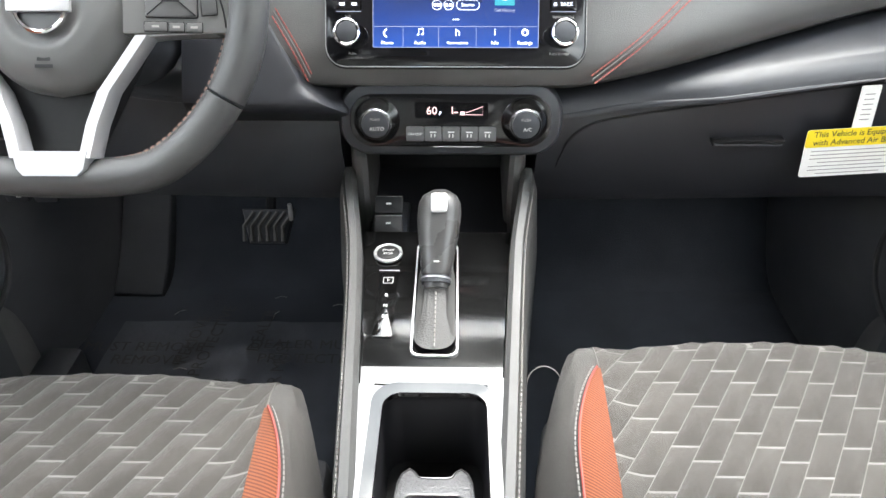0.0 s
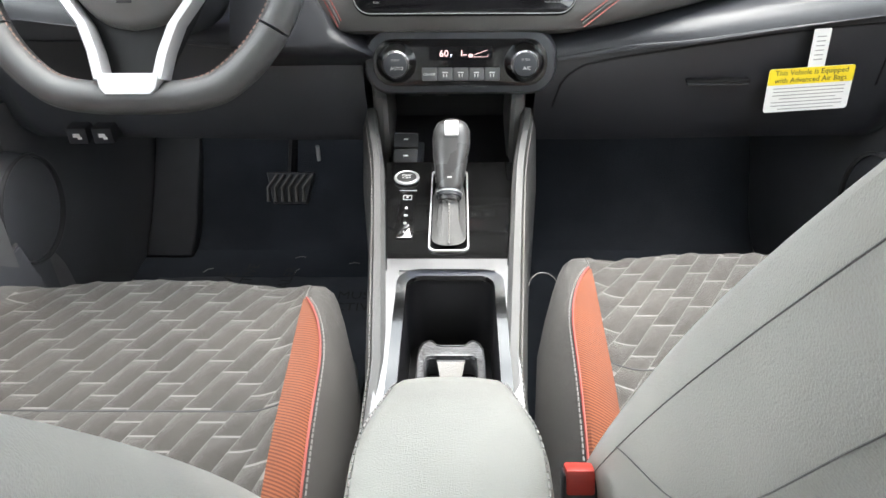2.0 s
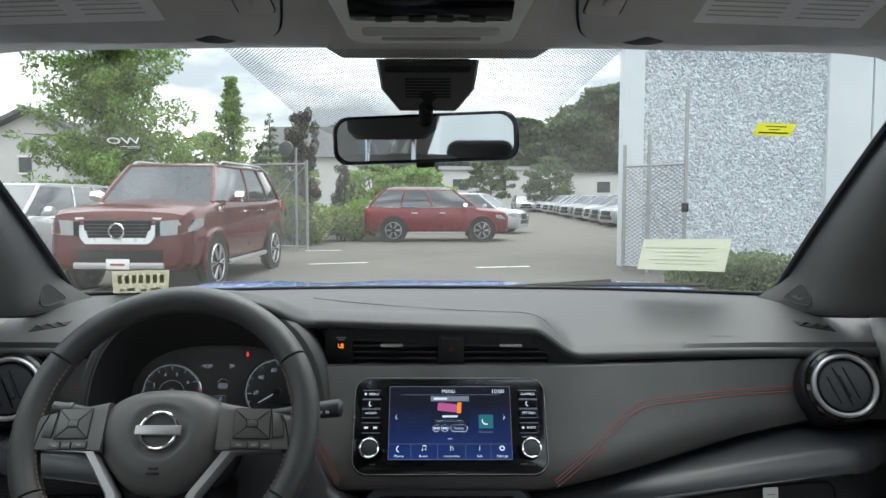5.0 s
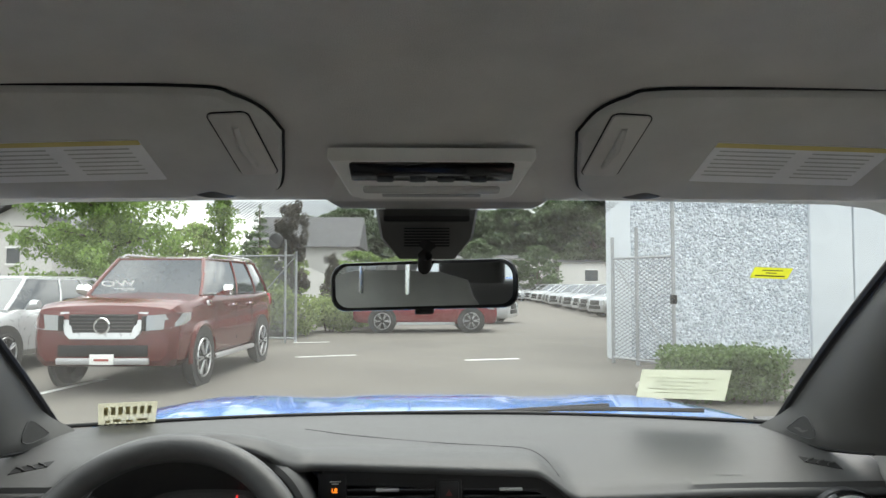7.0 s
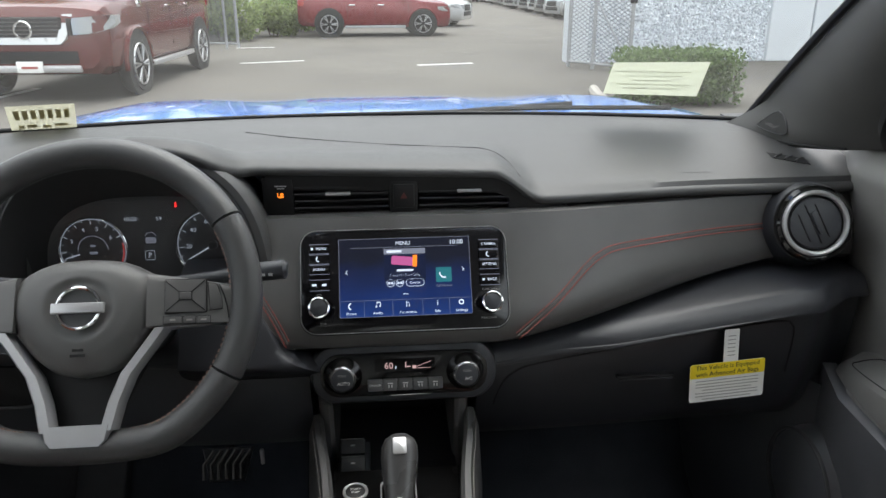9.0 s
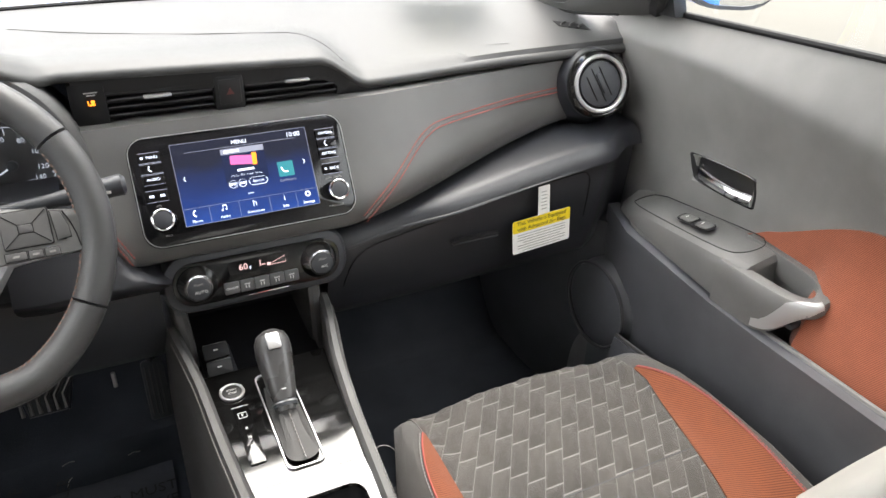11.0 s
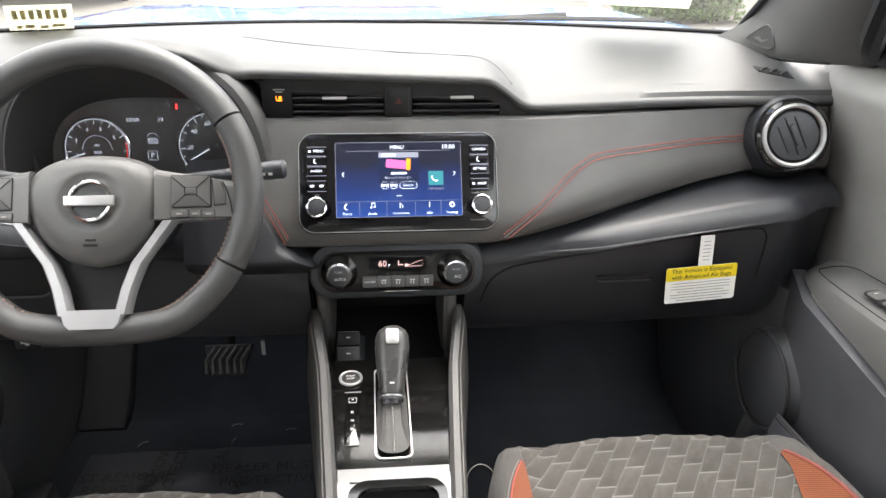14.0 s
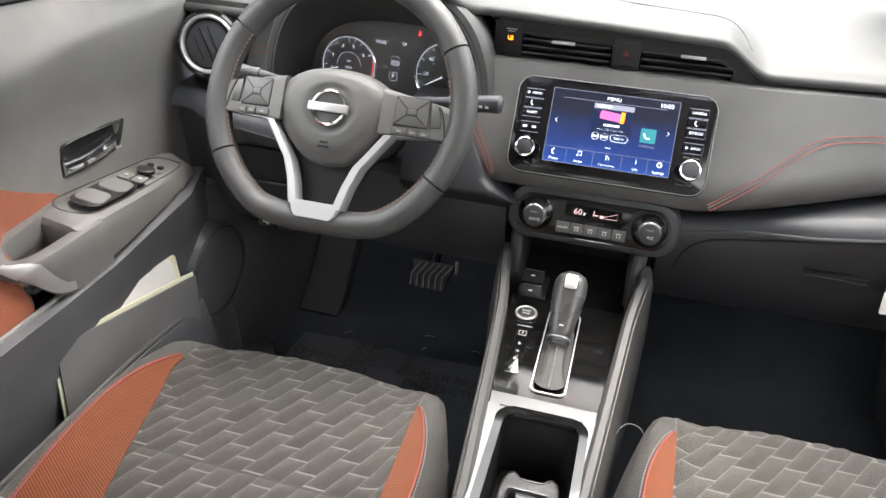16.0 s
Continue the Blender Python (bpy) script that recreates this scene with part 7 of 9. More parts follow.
for side, number in ((1, 1), (-1, 2)):
    pl = thing("pillar_%d" % number, "grey trimmed windscreen pillar with small grille", "pillar", "windscreen pillars", pillar_pt(side, 0, 0.3), "structure")
    part("trim", sheet(lambda t, s: pillar_pt(side, t, s), steps(-0.06, 1.06, 24), [0, 0.02, 0.06] + steps(0.12, 1, 12), -0.012, (side * -0.6, -0.55, -0.25)), M_PILLAR, pl, "dark grey pillar trim")
    part("foot_seam", tube([pillar_pt(side, -0.02 - 0.03 * s, s, 0.001) for s in steps(0.03, 0.8, 14)], 0.0022, 6), M_DARK, pl, "dark seam at the foot of the pillar")
    tri_ = [(0.03, 0.17), (0.055, 0.155), (0.10, 0.15), (0.118, 0.17), (0.112, 0.22), (0.07, 0.33), (0.035, 0.39), (0.018, 0.385), (0.014, 0.34), (0.022, 0.23)]
    part("grille", loft([[pillar_pt(side, t, s, d) for t, s in tri_] for d in (-0.002, 0.0022)]), mat("grille_mesh", (0.02, 0.02, 0.02), 0.6, bump=1.0, grain=500), pl, "dark grille")
    part("grille_edge", tube([pillar_pt(side, t, s, 0.0024) for t, s in tri_], 0.0009, 5, True), M_KEY, pl)

roof = tagged(new("ceiling", finish("ceiling", loft([[Vector((XC + w * a, y, z + (dz if dz >= 0 else dz * (z - 1.40)))) for a, dz in ((-1.02, -0.5), (-1, -0.4), (-0.96, -0.15), (-0.88, 0.0), (-0.4, 0.004), (0, 0.005), (0.4, 0.004), (0.88, 0.0), (0.96, -0.15), (1, -0.4), (1.02, -0.5), (1.05, 0.035), (0.5, 0.055), (-0.5, 0.055), (-1.05, 0.035))] for y, w, z in ((-0.136, 0.55, 1.4335), (-0.15, 0.56, 1.437), (-0.20, 0.57, 1.457), (-0.30, 0.58, 1.4965), (-0.36, 0.58, 1.516), (-0.43, 0.58, 1.529), (-0.55, 0.58, 1.536), (-0.80, 0.58, 1.540), (-1.3, 0.58, 1.535), (-1.8, 0.57, 1.50), (-2.1, 0.55, 1.46))]), M_HEAD)), "grey woven headliner of the roof", "ceiling", kind="structure")
solid("header_bulge", loft([[Vector((XC + 0.002 + w * a, y, z)) for a, z in ((-1, zb + 0.03), (-0.97, zb + 0.007), (-0.88, zb), (0.88, zb), (0.97, zb + 0.007), (1, zb + 0.03))] for y, w, zb in ((-0.112, 0.118, 1.4310), (-0.120, 0.132, 1.4290), (-0.135, 0.140, 1.4320), (-0.165, 0.134, 1.4440), (-0.20, 0.12, 1.4590), (-0.215, 0.11, 1.4680))]), M_HEAD, "headliner bulge carrying the map lamps", "headliner bulge", "structure")

# overhead console with map lamps
oh = thing("overhead_console", "grey overhead console with dark sunglasses slot and map lamps", "overhead console", base=(XC, -0.23, 1.46))
om = frame_of((-0.026, -0.218, 1.4555), (1, 0, 0), (0, -0.93, 0.37))
part("frame", loft([[om @ Vector((x, y, z)) for x, y in ((-wt, 0.046), (wt, 0.046), (wt - 0.016, -0.030), (wt - 0.03, -0.036), (-wt + 0.03, -0.036), (-wt + 0.016, -0.030))] for wt, z in ((0.108, -0.006), (0.108, 0.006), (0.104, 0.010))]), M_OVERHEAD, oh)
part("slot", slab(0.172, 0.036, 0.005, 0.002, om @ T((0, 0.026, 0.0098)), 0.0006), M_SCREENB, oh, "dark glossy slot")
for x in (-0.05, -0.015, 0.015, 0.05):
    part("slot_button", slab(0.018, 0.008, 0.002, 0.002, om @ T((x, 0.012, 0.0115)), 0.0006), M_PLASTIC, oh)
part("lens", slab(0.150, 0.013, 0.004, 0.003, om @ T((0, -0.012, 0.0098)), 0.001), mat("lamp_lens", (0.55, 0.55, 0.53), 0.2, vary=0.05), oh, "pale lamp lens")
part("lens_bar", slab(0.110, 0.005, 0.002, 0.002, om @ T((0, -0.026, 0.0098)), 0.0008), M_SILVER, oh)

# sun visors
for sx in (-1, 1):
    vs_ = thing("sun_visor", "grey folded sun visor with printed warning label", "sun visor", "sun visors", (XC + sx * 0.35, -0.26, 1.45))
    vm = frame_of((XC + (-0.368 if sx < 0 else 0.353), -0.259, 1.4770), (1, 0, 0), (0, -0.93, 0.365))
    k = sx
    out = [(-0.212, 0.030), (-0.200, 0.066), (-0.178, 0.088), (-0.140, 0.101), (0.05, 0.102), (0.195, 0.098), (0.205, 0.0), (0.195, -0.092), (0.05, -0.098), (-0.080, -0.097), (-0.098, -0.090), (-0.122, -0.082), (-0.140, -0.090), (-0.165, -0.097), (-0.184, -0.088), (-0.196, -0.060)]
    out = spline([Vector((x * k, y, 0)) for x, y in out] + [Vector((out[0][0] * k, out[0][1], 0))], 8)[:-1]
    if k < 0:
        out = out[::-1]
    part("board", loft([[vm @ (p * s + Vector((0, 0, z))) for p in out] for s, z in ((0.97, -0.014), (1.0, -0.008), (1.0, 0.001), (0.985, 0.006), (0.95, 0.0085), (0.6, 0.0095))]), M_VISOR, vs_)
    # near-black bar draws the visor seam and paints the soft shadow round it
    part("seam_groove", tube([vm @ (p * 1.008 + Vector((0, 0, -0.002))) for p in out], 0.0016, 6, True), M_DARK, vs_)
    part("mirror_flap", slab(0.038, 0.112, 0.006, 0.003, vm @ pose(-0.174 * k, 0.020, 0.0085, 0, 0, k * -4.6), 0.0015), M_HEAD, vs_, "small raised flap")
    part("flap_groove", frame_slab(0.0410, 0.1150, 0.008, 0.0385, 0.1125, 0.006, 0.0012, vm @ pose(-0.174 * k, 0.020, 0.0085, 0, 0, k * -4.6)), M_DARK, vs_)
    part("flap_ridge", tube([vm @ pose(-0.174 * k, 0.020, 0.0112, 0, 0, k * -4.6) @ Vector(p) for p in ((-0.002 * k, 0.036, 0), (0.001 * k, 0.0, 0.0012), (-0.001 * k, -0.036, 0))], [0.003, 0.0045, 0.003], 10), M_VISOR, vs_)
    lab = part("warning_label", slab(0.188, 0.078, 0.002, 0.0006, vm @ pose(0.020 * k, -0.014, 0.0095, 0, 0, k * -3)), mat("visor_label", (0.86, 0.86, 0.88), 0.7), vs_, "grey printed warning label", 0)
    part("label_heading", bars([(0, 0.0350, 0.188, 0.008)], vm @ pose(0.020 * k, -0.014, 0.0102, 0, 0, k * -3)), mat("label_heading", (0.66, 0.56, 0.22), 0.7), lab)
    part("label_print", bars([(x, 0.024 - 0.0080 * r, 0.080 - 0.014 * ((r * 3 + (x > 0)) % 3), 0.0018) for x in (-0.046, 0.046) for r in range(7)], vm @ pose(0.020 * k, -0.014, 0.0102, 0, 0, k * -3)), mat("label_print", (0.5, 0.5, 0.49), 0.7), lab)
    part("clip", loft([[vm @ Vector((-0.118 * k + 0.028 * math.cos(a) * s, -0.091 + 0.009 * math.sin(a) * s, z)) for a in [2 * math.pi * i / 16 for i in range(16)]] for s, z in ((1, -0.01), (1, 0.004), (0.8, 0.006))]), M_KEY, vs_, "dark visor clip")

# rear-view mirror on its mount
rv = thing("rear_view_mirror", "black rear-view mirror on a trapezoid mount", "rear-view mirror", base=(XC - 0.006, -0.09, 1.36))
mm = frame_of((-0.031, -0.100, 1.405), (1, 0, 0), (0, -0.16, 0.9))
part("mount", loft([[mm @ Vector((x, y, z)) for x, y in ((-0.064 * s, 0.026), (0.064 * s, 0.026), (0.058 * s, -0.010), (0.036 * s, -0.036), (-0.036 * s, -0.036), (-0.058 * s, -0.010))] for s, z in ((1, -0.050), (1, -0.002), (0.94, 0.008))]), M_PILLAR, rv, "charcoal sensor housing")
part("mount_cap", box(-0.054, 0.054, 0.010, 0.027, -0.02, 0.012, 0.004, 2, mm), M_DARK, rv)
for r in range(7):
    part("grille_bar", box(-0.028, 0.028, -0.020 + 0.0036 * r, -0.0182 + 0.0036 * r, 0.008, 0.0105, m=mm), M_DARK, rv)
part("arm", tube([mm @ Vector((0, -0.02, 0.006)), Vector((-0.033, -0.110, 1.372)), Vector((-0.034, -0.068, 1.350))], [0.012, 0.009, 0.009], 14), M_DARK, rv)
rm = frame_of((-0.035, -0.078, 1.3385), (1, -0.14, 0.028), (0.0, -0.06, 1))
mp = [Vector((x, y - 0.004 * (x / 0.12) ** 2, 0)) for x, y in rrect(0.240, 0.062, 0.020, 7)]
part("shell", loft([[rm @ (p * s + Vector((0, 0, z))) for p in mp] for s, z in ((0.55, -0.034), (0.85, -0.026), (1.0, -0.006), (1.0, 0.004), (0.985, 0.006))]), M_SCREENB, rv, "black mirror shell")
bmg = bmesh.new()
bmg.faces.new([bmg.verts.new(rm @ (Vector((p.x * 0.945, p.y * 0.86, 0)) + Vector((0, 0, 0.0066)))) for p in mp])
bmesh.ops.recalc_face_normals(bmg, faces=bmg.faces[:])
part("mirror_glass", bmg, M_MIRROR, rv, "mirror glass", 0)
part("dimmer_tab", box(-0.012, 0.012, -0.040, -0.032, -0.006, 0.006, 0.003, 2, rm), M_DARK, rv)


# ---- rest of the car body ----
def hood_z(x, y):
    v = (y - 0.64) / 0.95
    return 1.0435 - 0.008 * v - 0.09 * v * v - 0.16 * max(0, abs(x - XC) - 0.62) - 0.015 * (x - XC) ** 2 + 0.007 * smooth01((abs(x - XC) - 0.36) / 0.14) - 0.006 * smooth01((abs(x - XC) - 0.16) / 0.14)


shell = thing("car_body", "electric blue body of the car", "car body", base=(XC, 0, GZ), kind="structure")
part("bonnet", sheet(lambda u, v: Vector((XC + 1.56 * (u - 0.5), 0.64 + 0.95 * v, hood_z(XC + 1.56 * (u - 0.5), 0.64 + 0.95 * v))), steps(0, 1, 40), steps(0, 1, 16), -0.03, (0, 0, 1)), M_BLUEPAINT, shell, "electric blue bonnet")
solid("cowl", loft([[Vector((XC + x, 0.565 - 0.16 * (x / 0.65) ** 2 + dy, z)) for dy, z in ((-0.03, 1.030), (0.0, 1.046), (0.07, 1.032), (0.10, 0.99), (-0.03, 0.98))] for x in steps(-0.72, 0.72, 20)]), M_DARK, "black wiper cowl at the windscreen base", "cowl", "structure")
wp = thing("wiper", "black wiper blade parked at the windscreen base", "wiper", base=(0.3, 0.52, 1.08))
part("blade", tube([(0.20, 0.575, 1.068), (0.36, 0.548, 1.072), (0.54, 0.49, 1.078)], 0.005, 6), M_DARK, wp)
part("arm", tube([(-0.10, 0.60, 1.055), (0.12, 0.600, 1.058), (0.36, 0.556, 1.078)], 0.006, 6), M_DARK, wp)
part("front_wings", loft([[Vector((XC + 0.80 * a * s, y, z)) for a, z in ((-1, 0.25), (-1, zt - 0.10), (-0.9, zt - 0.03), (0.9, zt - 0.03), (1, zt - 0.10), (1, 0.25))] for y, s, zt in ((0.68, 1.0, 0.98), (0.80, 1.0, 0.97), (1.20, 0.99, 0.93), (1.55, 0.95, 0.86), (1.72, 0.84, 0.72))]), M_BLUEPAINT, shell)
for sx in (-1, 1):
    part("sill", box(XC + sx * 0.775 - 0.045, XC + sx * 0.775 + 0.045, -2.25, 0.68, 0.10, 0.36, 0.03), M_BLUEPAINT, shell)
for sx, number in ((1, 3), (-1, 4)):
    d = thing("door_%d" % number, "dark trimmed rear door with window", "car door", "rear doors", (XC + sx * 0.73, -1.5, 0.4), "structure")
    part("panel", box(XC + sx * 0.73 - 0.055, XC + sx * 0.73 + 0.055, -2.0, -1.09, 0.38, 1.11, 0.02), M_DOOR, d)
    g = part("window_pane", sheet(lambda u, v: Vector((XC + sx * (0.70 - 0.17 * v), -1.13 - 0.82 * u, 1.11 + 0.32 * v)), steps(0, 1, 4), steps(0, 1, 4)), M_SIDEGLASS, d)
    g.visible_shadow = False
    solid("side_pillar", tube([(XC + sx * 0.72, -1.05, 0.36), (XC + sx * 0.715, -1.05, 1.08), (XC + sx * 0.575, -1.05, 1.46)], 0.055, 10), M_VISOR, "grey trimmed pillar behind the front door", "pillar", "structure")
    solid("rear_pillar", tube([(XC + sx * 0.72, -2.02, 0.6), (XC + sx * 0.70, -2.02, 1.1), (XC + sx * 0.55, -1.95, 1.46)], 0.08, 10), M_VISOR, "grey trimmed rear pillar", "pillar", "structure")
    solid("roof_rail", tube([(XC + sx * 0.545, -0.20, 1.43), (XC + sx * 0.565, -0.35, 1.462), (XC + sx * 0.570, -0.5, 1.475), (XC + sx * 0.575, -1.2, 1.48), (XC + sx * 0.555, -2.0, 1.45)], 0.040, 10), M_HEAD, "headliner edge above the side windows", "roof rail", "structure")
rb = thing("rear_bench", "dark grey fabric rear bench seat", "car seat", base=(XC, -1.5, 0.38))
part("cushion", box(XC - 0.62, XC + 0.62, -1.78, -1.28, 0.40, 0.62, 0.05, 3), M_SEAT, rb)
part("backrest", box(XC - 0.60, XC + 0.60, -0.08, 0.06, 0.0, 0.56, 0.045, 3, T((0, -1.78, 0.58)) @ pose(0, 0, 0, 18, 0, 0)), M_SEAT, rb)
for x in (-0.36, 0.36):
    part("headrest", box(XC + x - 0.13, XC + x + 0.13, -2.03, -1.93, 1.09, 1.25, 0.04, 3), M_SEAT, rb)
tg = thing("tailgate", "dark trimmed tailgate with rear window", "tailgate", base=(XC, -2.2, 0.4), kind="structure")
part("panel", box(XC - 0.66, XC + 0.66, -2.28, -2.20, 0.35, 1.10, 0.02), M_DOOR, tg)
part("outer_skin", box(XC - 0.74, XC + 0.74, -2.34, -2.285, 0.25, 1.10, 0.02), M_BLUEPAINT, tg)
g = part("window_pane", sheet(lambda u, v: Vector((XC + (1.2 - 0.16 * v) * (u - 0.5), -2.22 + 0.16 * v, 1.10 + 0.34 * v)), steps(0, 1, 4), steps(0, 1, 4)), M_SIDEGLASS, tg)
g.visible_shadow = False
solid("load_floor", box(XC - 0.70, XC + 0.70, -2.25, -1.85, 0.56, 0.60), M_CARPET, "black carpeted load floor", "floor", "structure")
part("roof_skin", loft([[Vector((XC + w * a, y, z + dz)) for a, dz in ((-1, -0.05), (-0.9, -0.01), (-0.4, 0.012), (0, 0.016), (0.4, 0.012), (0.9, -0.01), (1, -0.05), (0.9, -0.07), (-0.9, -0.07))] for y, w, z in ((-0.13, 0.60, 1.55), (-0.4, 0.63, 1.645), (-1.2, 0.63, 1.66), (-2.12, 0.60, 1.60))]), M_BLUEPAINT, shell)
# door mirrors
for sx in (1, -1):
    om_ = thing("door_mirror", "blue door mirror with silver glass", "door mirror", "door mirrors", (XC + sx * 0.84, 0.10, 1.1))
    c = Vector((XC + sx * 0.905, 0.125, 1.150))
    rg = []
    for s, dy in ((0.35, 0.10), (0.8, 0.075), (1.0, 0.02), (1.0, -0.02), (0.96, -0.028)):
        rg.append([c + Vector((sx * 0.118 * x * s, dy, 0.078 * y * s - 0.012 * x * s)) for x, y in rrect(2, 2, 0.75, 5)])
    part("shell", loft(rg), M_BLUEPAINT, om_, "electric blue shell")
    part("rim", loft([[c + Vector((sx * 0.119 * x * s, dy, 0.079 * y * s - 0.012 * x * s)) for x, y in rrect(2, 2, 0.75, 5)] for s, dy in ((1.0, -0.018), (1.0, -0.036), (0.92, -0.036), (0.92, -0.024))], True, False), M_PLASTIC, om_, "black rim")
    bmg = bmesh.new()
    bmg.faces.new([bmg.verts.new(c + Vector((sx * 0.118 * x * 0.93, -0.030 - 0.010 * x, 0.078 * y * 0.93 - 0.012 * x))) for x, y in rrect(2, 2, 0.7, 6)])
    part("glass", bmg, M_MIRROR, om_, "mirror glass", 0)
    part("foot", tube([c + Vector((-sx * 0.09, 0.02, -0.05)), Vector((XC + sx * 0.745, 0.09, 1.075))], [0.030, 0.022], 10), M_PLASTIC, om_)
for x, y in ((-0.80, 1.02), (0.76, 1.02), (-0.80, -1.60), (0.76, -1.60)):
    m = T((x, y, GZ + 0.33)) @ pose(0, 0, 0, 0, 90, 0)
    w = part("wheel", ring(0.265, 0.13, 0.20, 32, m, 10), M_DARK, shell, "black tyre")
    part("rim", disc(0.215, 0.10, 24, m @ T((0, 0, -0.05)), 0.01), M_KEY, w)


# ---- the lot outside ----
M_ASPHALT = mat("worn_asphalt", (0.106, 0.098, 0.087), 0.9, spec=0.25, vary=0.25, scale=0.5, grain=90, bump=0.6, dirt=(0.22, 0.56, (0.10, 0.098, 0.095)))
M_LINE = mat("road_paint", (0.55, 0.55, 0.53), 0.8, vary=0.2, scale=6, grain=60, dirt=(5.0, 0.55, (0.2, 0.2, 0.19)))
M_CONC = mat("painted_concrete", (0.62, 0.66, 0.70), 0.7, vary=0.06, scale=1.5, grain=80, bump=0.2)
M_STEEL = mat("galvanised_steel", (0.33, 0.34, 0.35), 0.5, metal=0.6, vary=0.15, scale=8)
def leaf(name, colour, vary, scale):
    """Thin leaves: daylight shines through them, and each differs a little."""
    m = mat(name, colour, 0.6, spec=0.25, vary=vary, scale=scale, grain=9)
    t = m.node_tree
    b, o = t.nodes["Principled BSDF"], t.nodes["Material Output"]
    ge = t.nodes.new("ShaderNodeNewGeometry")
    hs = t.nodes.new("ShaderNodeHueSaturation")
    mr = t.nodes.new("ShaderNodeMapRange")
    mr.inputs["To Min"].default_value, mr.inputs["To Max"].default_value = 0.65, 1.5
    t.links.new(ge.outputs["Random Per Island"], mr.inputs["Value"])
    t.links.new(mr.outputs["Result"], hs.inputs["Value"])
    t.links.new(b.inputs["Base Color"].links[0].from_socket, hs.inputs["Color"])
    t.links.new(hs.outputs["Color"], b.inputs["Base Color"])
    tl = t.nodes.new("ShaderNodeBsdfTranslucent")
    t.links.new(hs.outputs["Color"], tl.inputs["Color"])
    ad = t.nodes.new("ShaderNodeAddShader")
    t.links.new(b.outputs[0], ad.inputs[0])
    t.links.new(tl.outputs[0], ad.inputs[1])
    t.links.new(ad.outputs[0], o.inputs["Surface"])
    return m


M_LEAF = leaf("leaf_green", (0.088, 0.132, 0.034), 0.35, 1.6)
M_LEAF2 = leaf("leaf_deep_green", (0.044, 0.064, 0.030), 0.45, 0.7)
M_LEAF5 = leaf("leaf_far_green", (0.036, 0.052, 0.026), 0.45, 0.3)
M_LEAF3 = leaf("leaf_plum", (0.046, 0.042, 0.034), 0.4, 1.4)
M_LEAF4 = leaf("leaf_olive", (0.095, 0.120, 0.045), 0.4, 1.4)
M_BARK = mat("bark", (0.085, 0.065, 0.05), 0.9, vary=0.3, scale=9, bump=0.8, grain=70)
M_MAROON = mat("maroon_paint", (0.085, 0.009, 0.007), 0.25, metal=0.2, spec=0.4, coat=0.5, vary=0.05, rvary=0.04)
M_CHERRY = mat("cherry_paint", (0.165, 0.007, 0.012), 0.28, metal=0.2, spec=0.4, coat=0.5, vary=0.05, rvary=0.04)
M_PEARL = mat("pearl_silver_paint", (0.52, 0.53, 0.54), 0.3, metal=0.3, coat=0.8, vary=0.04)
M_MIXED = mat("assorted_car_paint", (0.46, 0.48, 0.50), 0.3, metal=0.3, coat=0.8, vary=0.04, random_hue=0.75)
M_CARGLASS = mat("tinted_car_glass", (0.035, 0.042, 0.048), 0.04, metal=0.12, spec=1.0, rvary=0.02)
M_TYRE = mat("tyre_rubber", (0.02, 0.02, 0.02), 0.85, bump=0.4, grain=120)
M_ALLOY = mat("alloy_rim", (0.42, 0.42, 0.43), 0.3, metal=0.9, vary=0.08)
M_LAMP = mat("headlamp_lens", (0.36, 0.38, 0.39), 0.08, spec=0.8, coat=1.0)
M_TAIL = mat("tail_lamp_red", (0.35, 0.01, 0.01), 0.15, coat=1.0)
M_STUCCO = mat("pale_house_wall", (0.55, 0.54, 0.52), 0.85, vary=0.08, scale=2, grain=40)
M_SHINGLE = mat("grey_roof_shingle", (0.10, 0.10, 0.105), 0.9, vary=0.3, scale=3, grain=40, bump=0.5)

ground = tagged(new("ground", finish("ground", sheet(lambda u, v: Vector((-400 + 800 * u, -400 + 1400 * v, GZ)), steps(0, 1, 8), steps(0, 1, 8)), M_ASPHALT)), "worn grey asphalt of the car lot", "ground", kind="structure")
for k, (x, y, w, d, r) in enumerate(((-2.05, 14.05, 1.25, 0.12, 20), (1.28, 13.3, 1.10, 0.14, 14), (-5.3, 8.2, 0.12, 4.6, -8), (-2.9, 17.6, 0.9, 0.10, 12))):
    solid("lane_mark", box(-w / 2, w / 2, -d / 2, d / 2, 0.0, 0.004, m=T((x, y, GZ + 0.004)) @ pose(0, 0, 0, 0, 0, r)), M_LINE, "worn white paint mark on the asphalt", "lane mark", "structure", "lane marks")


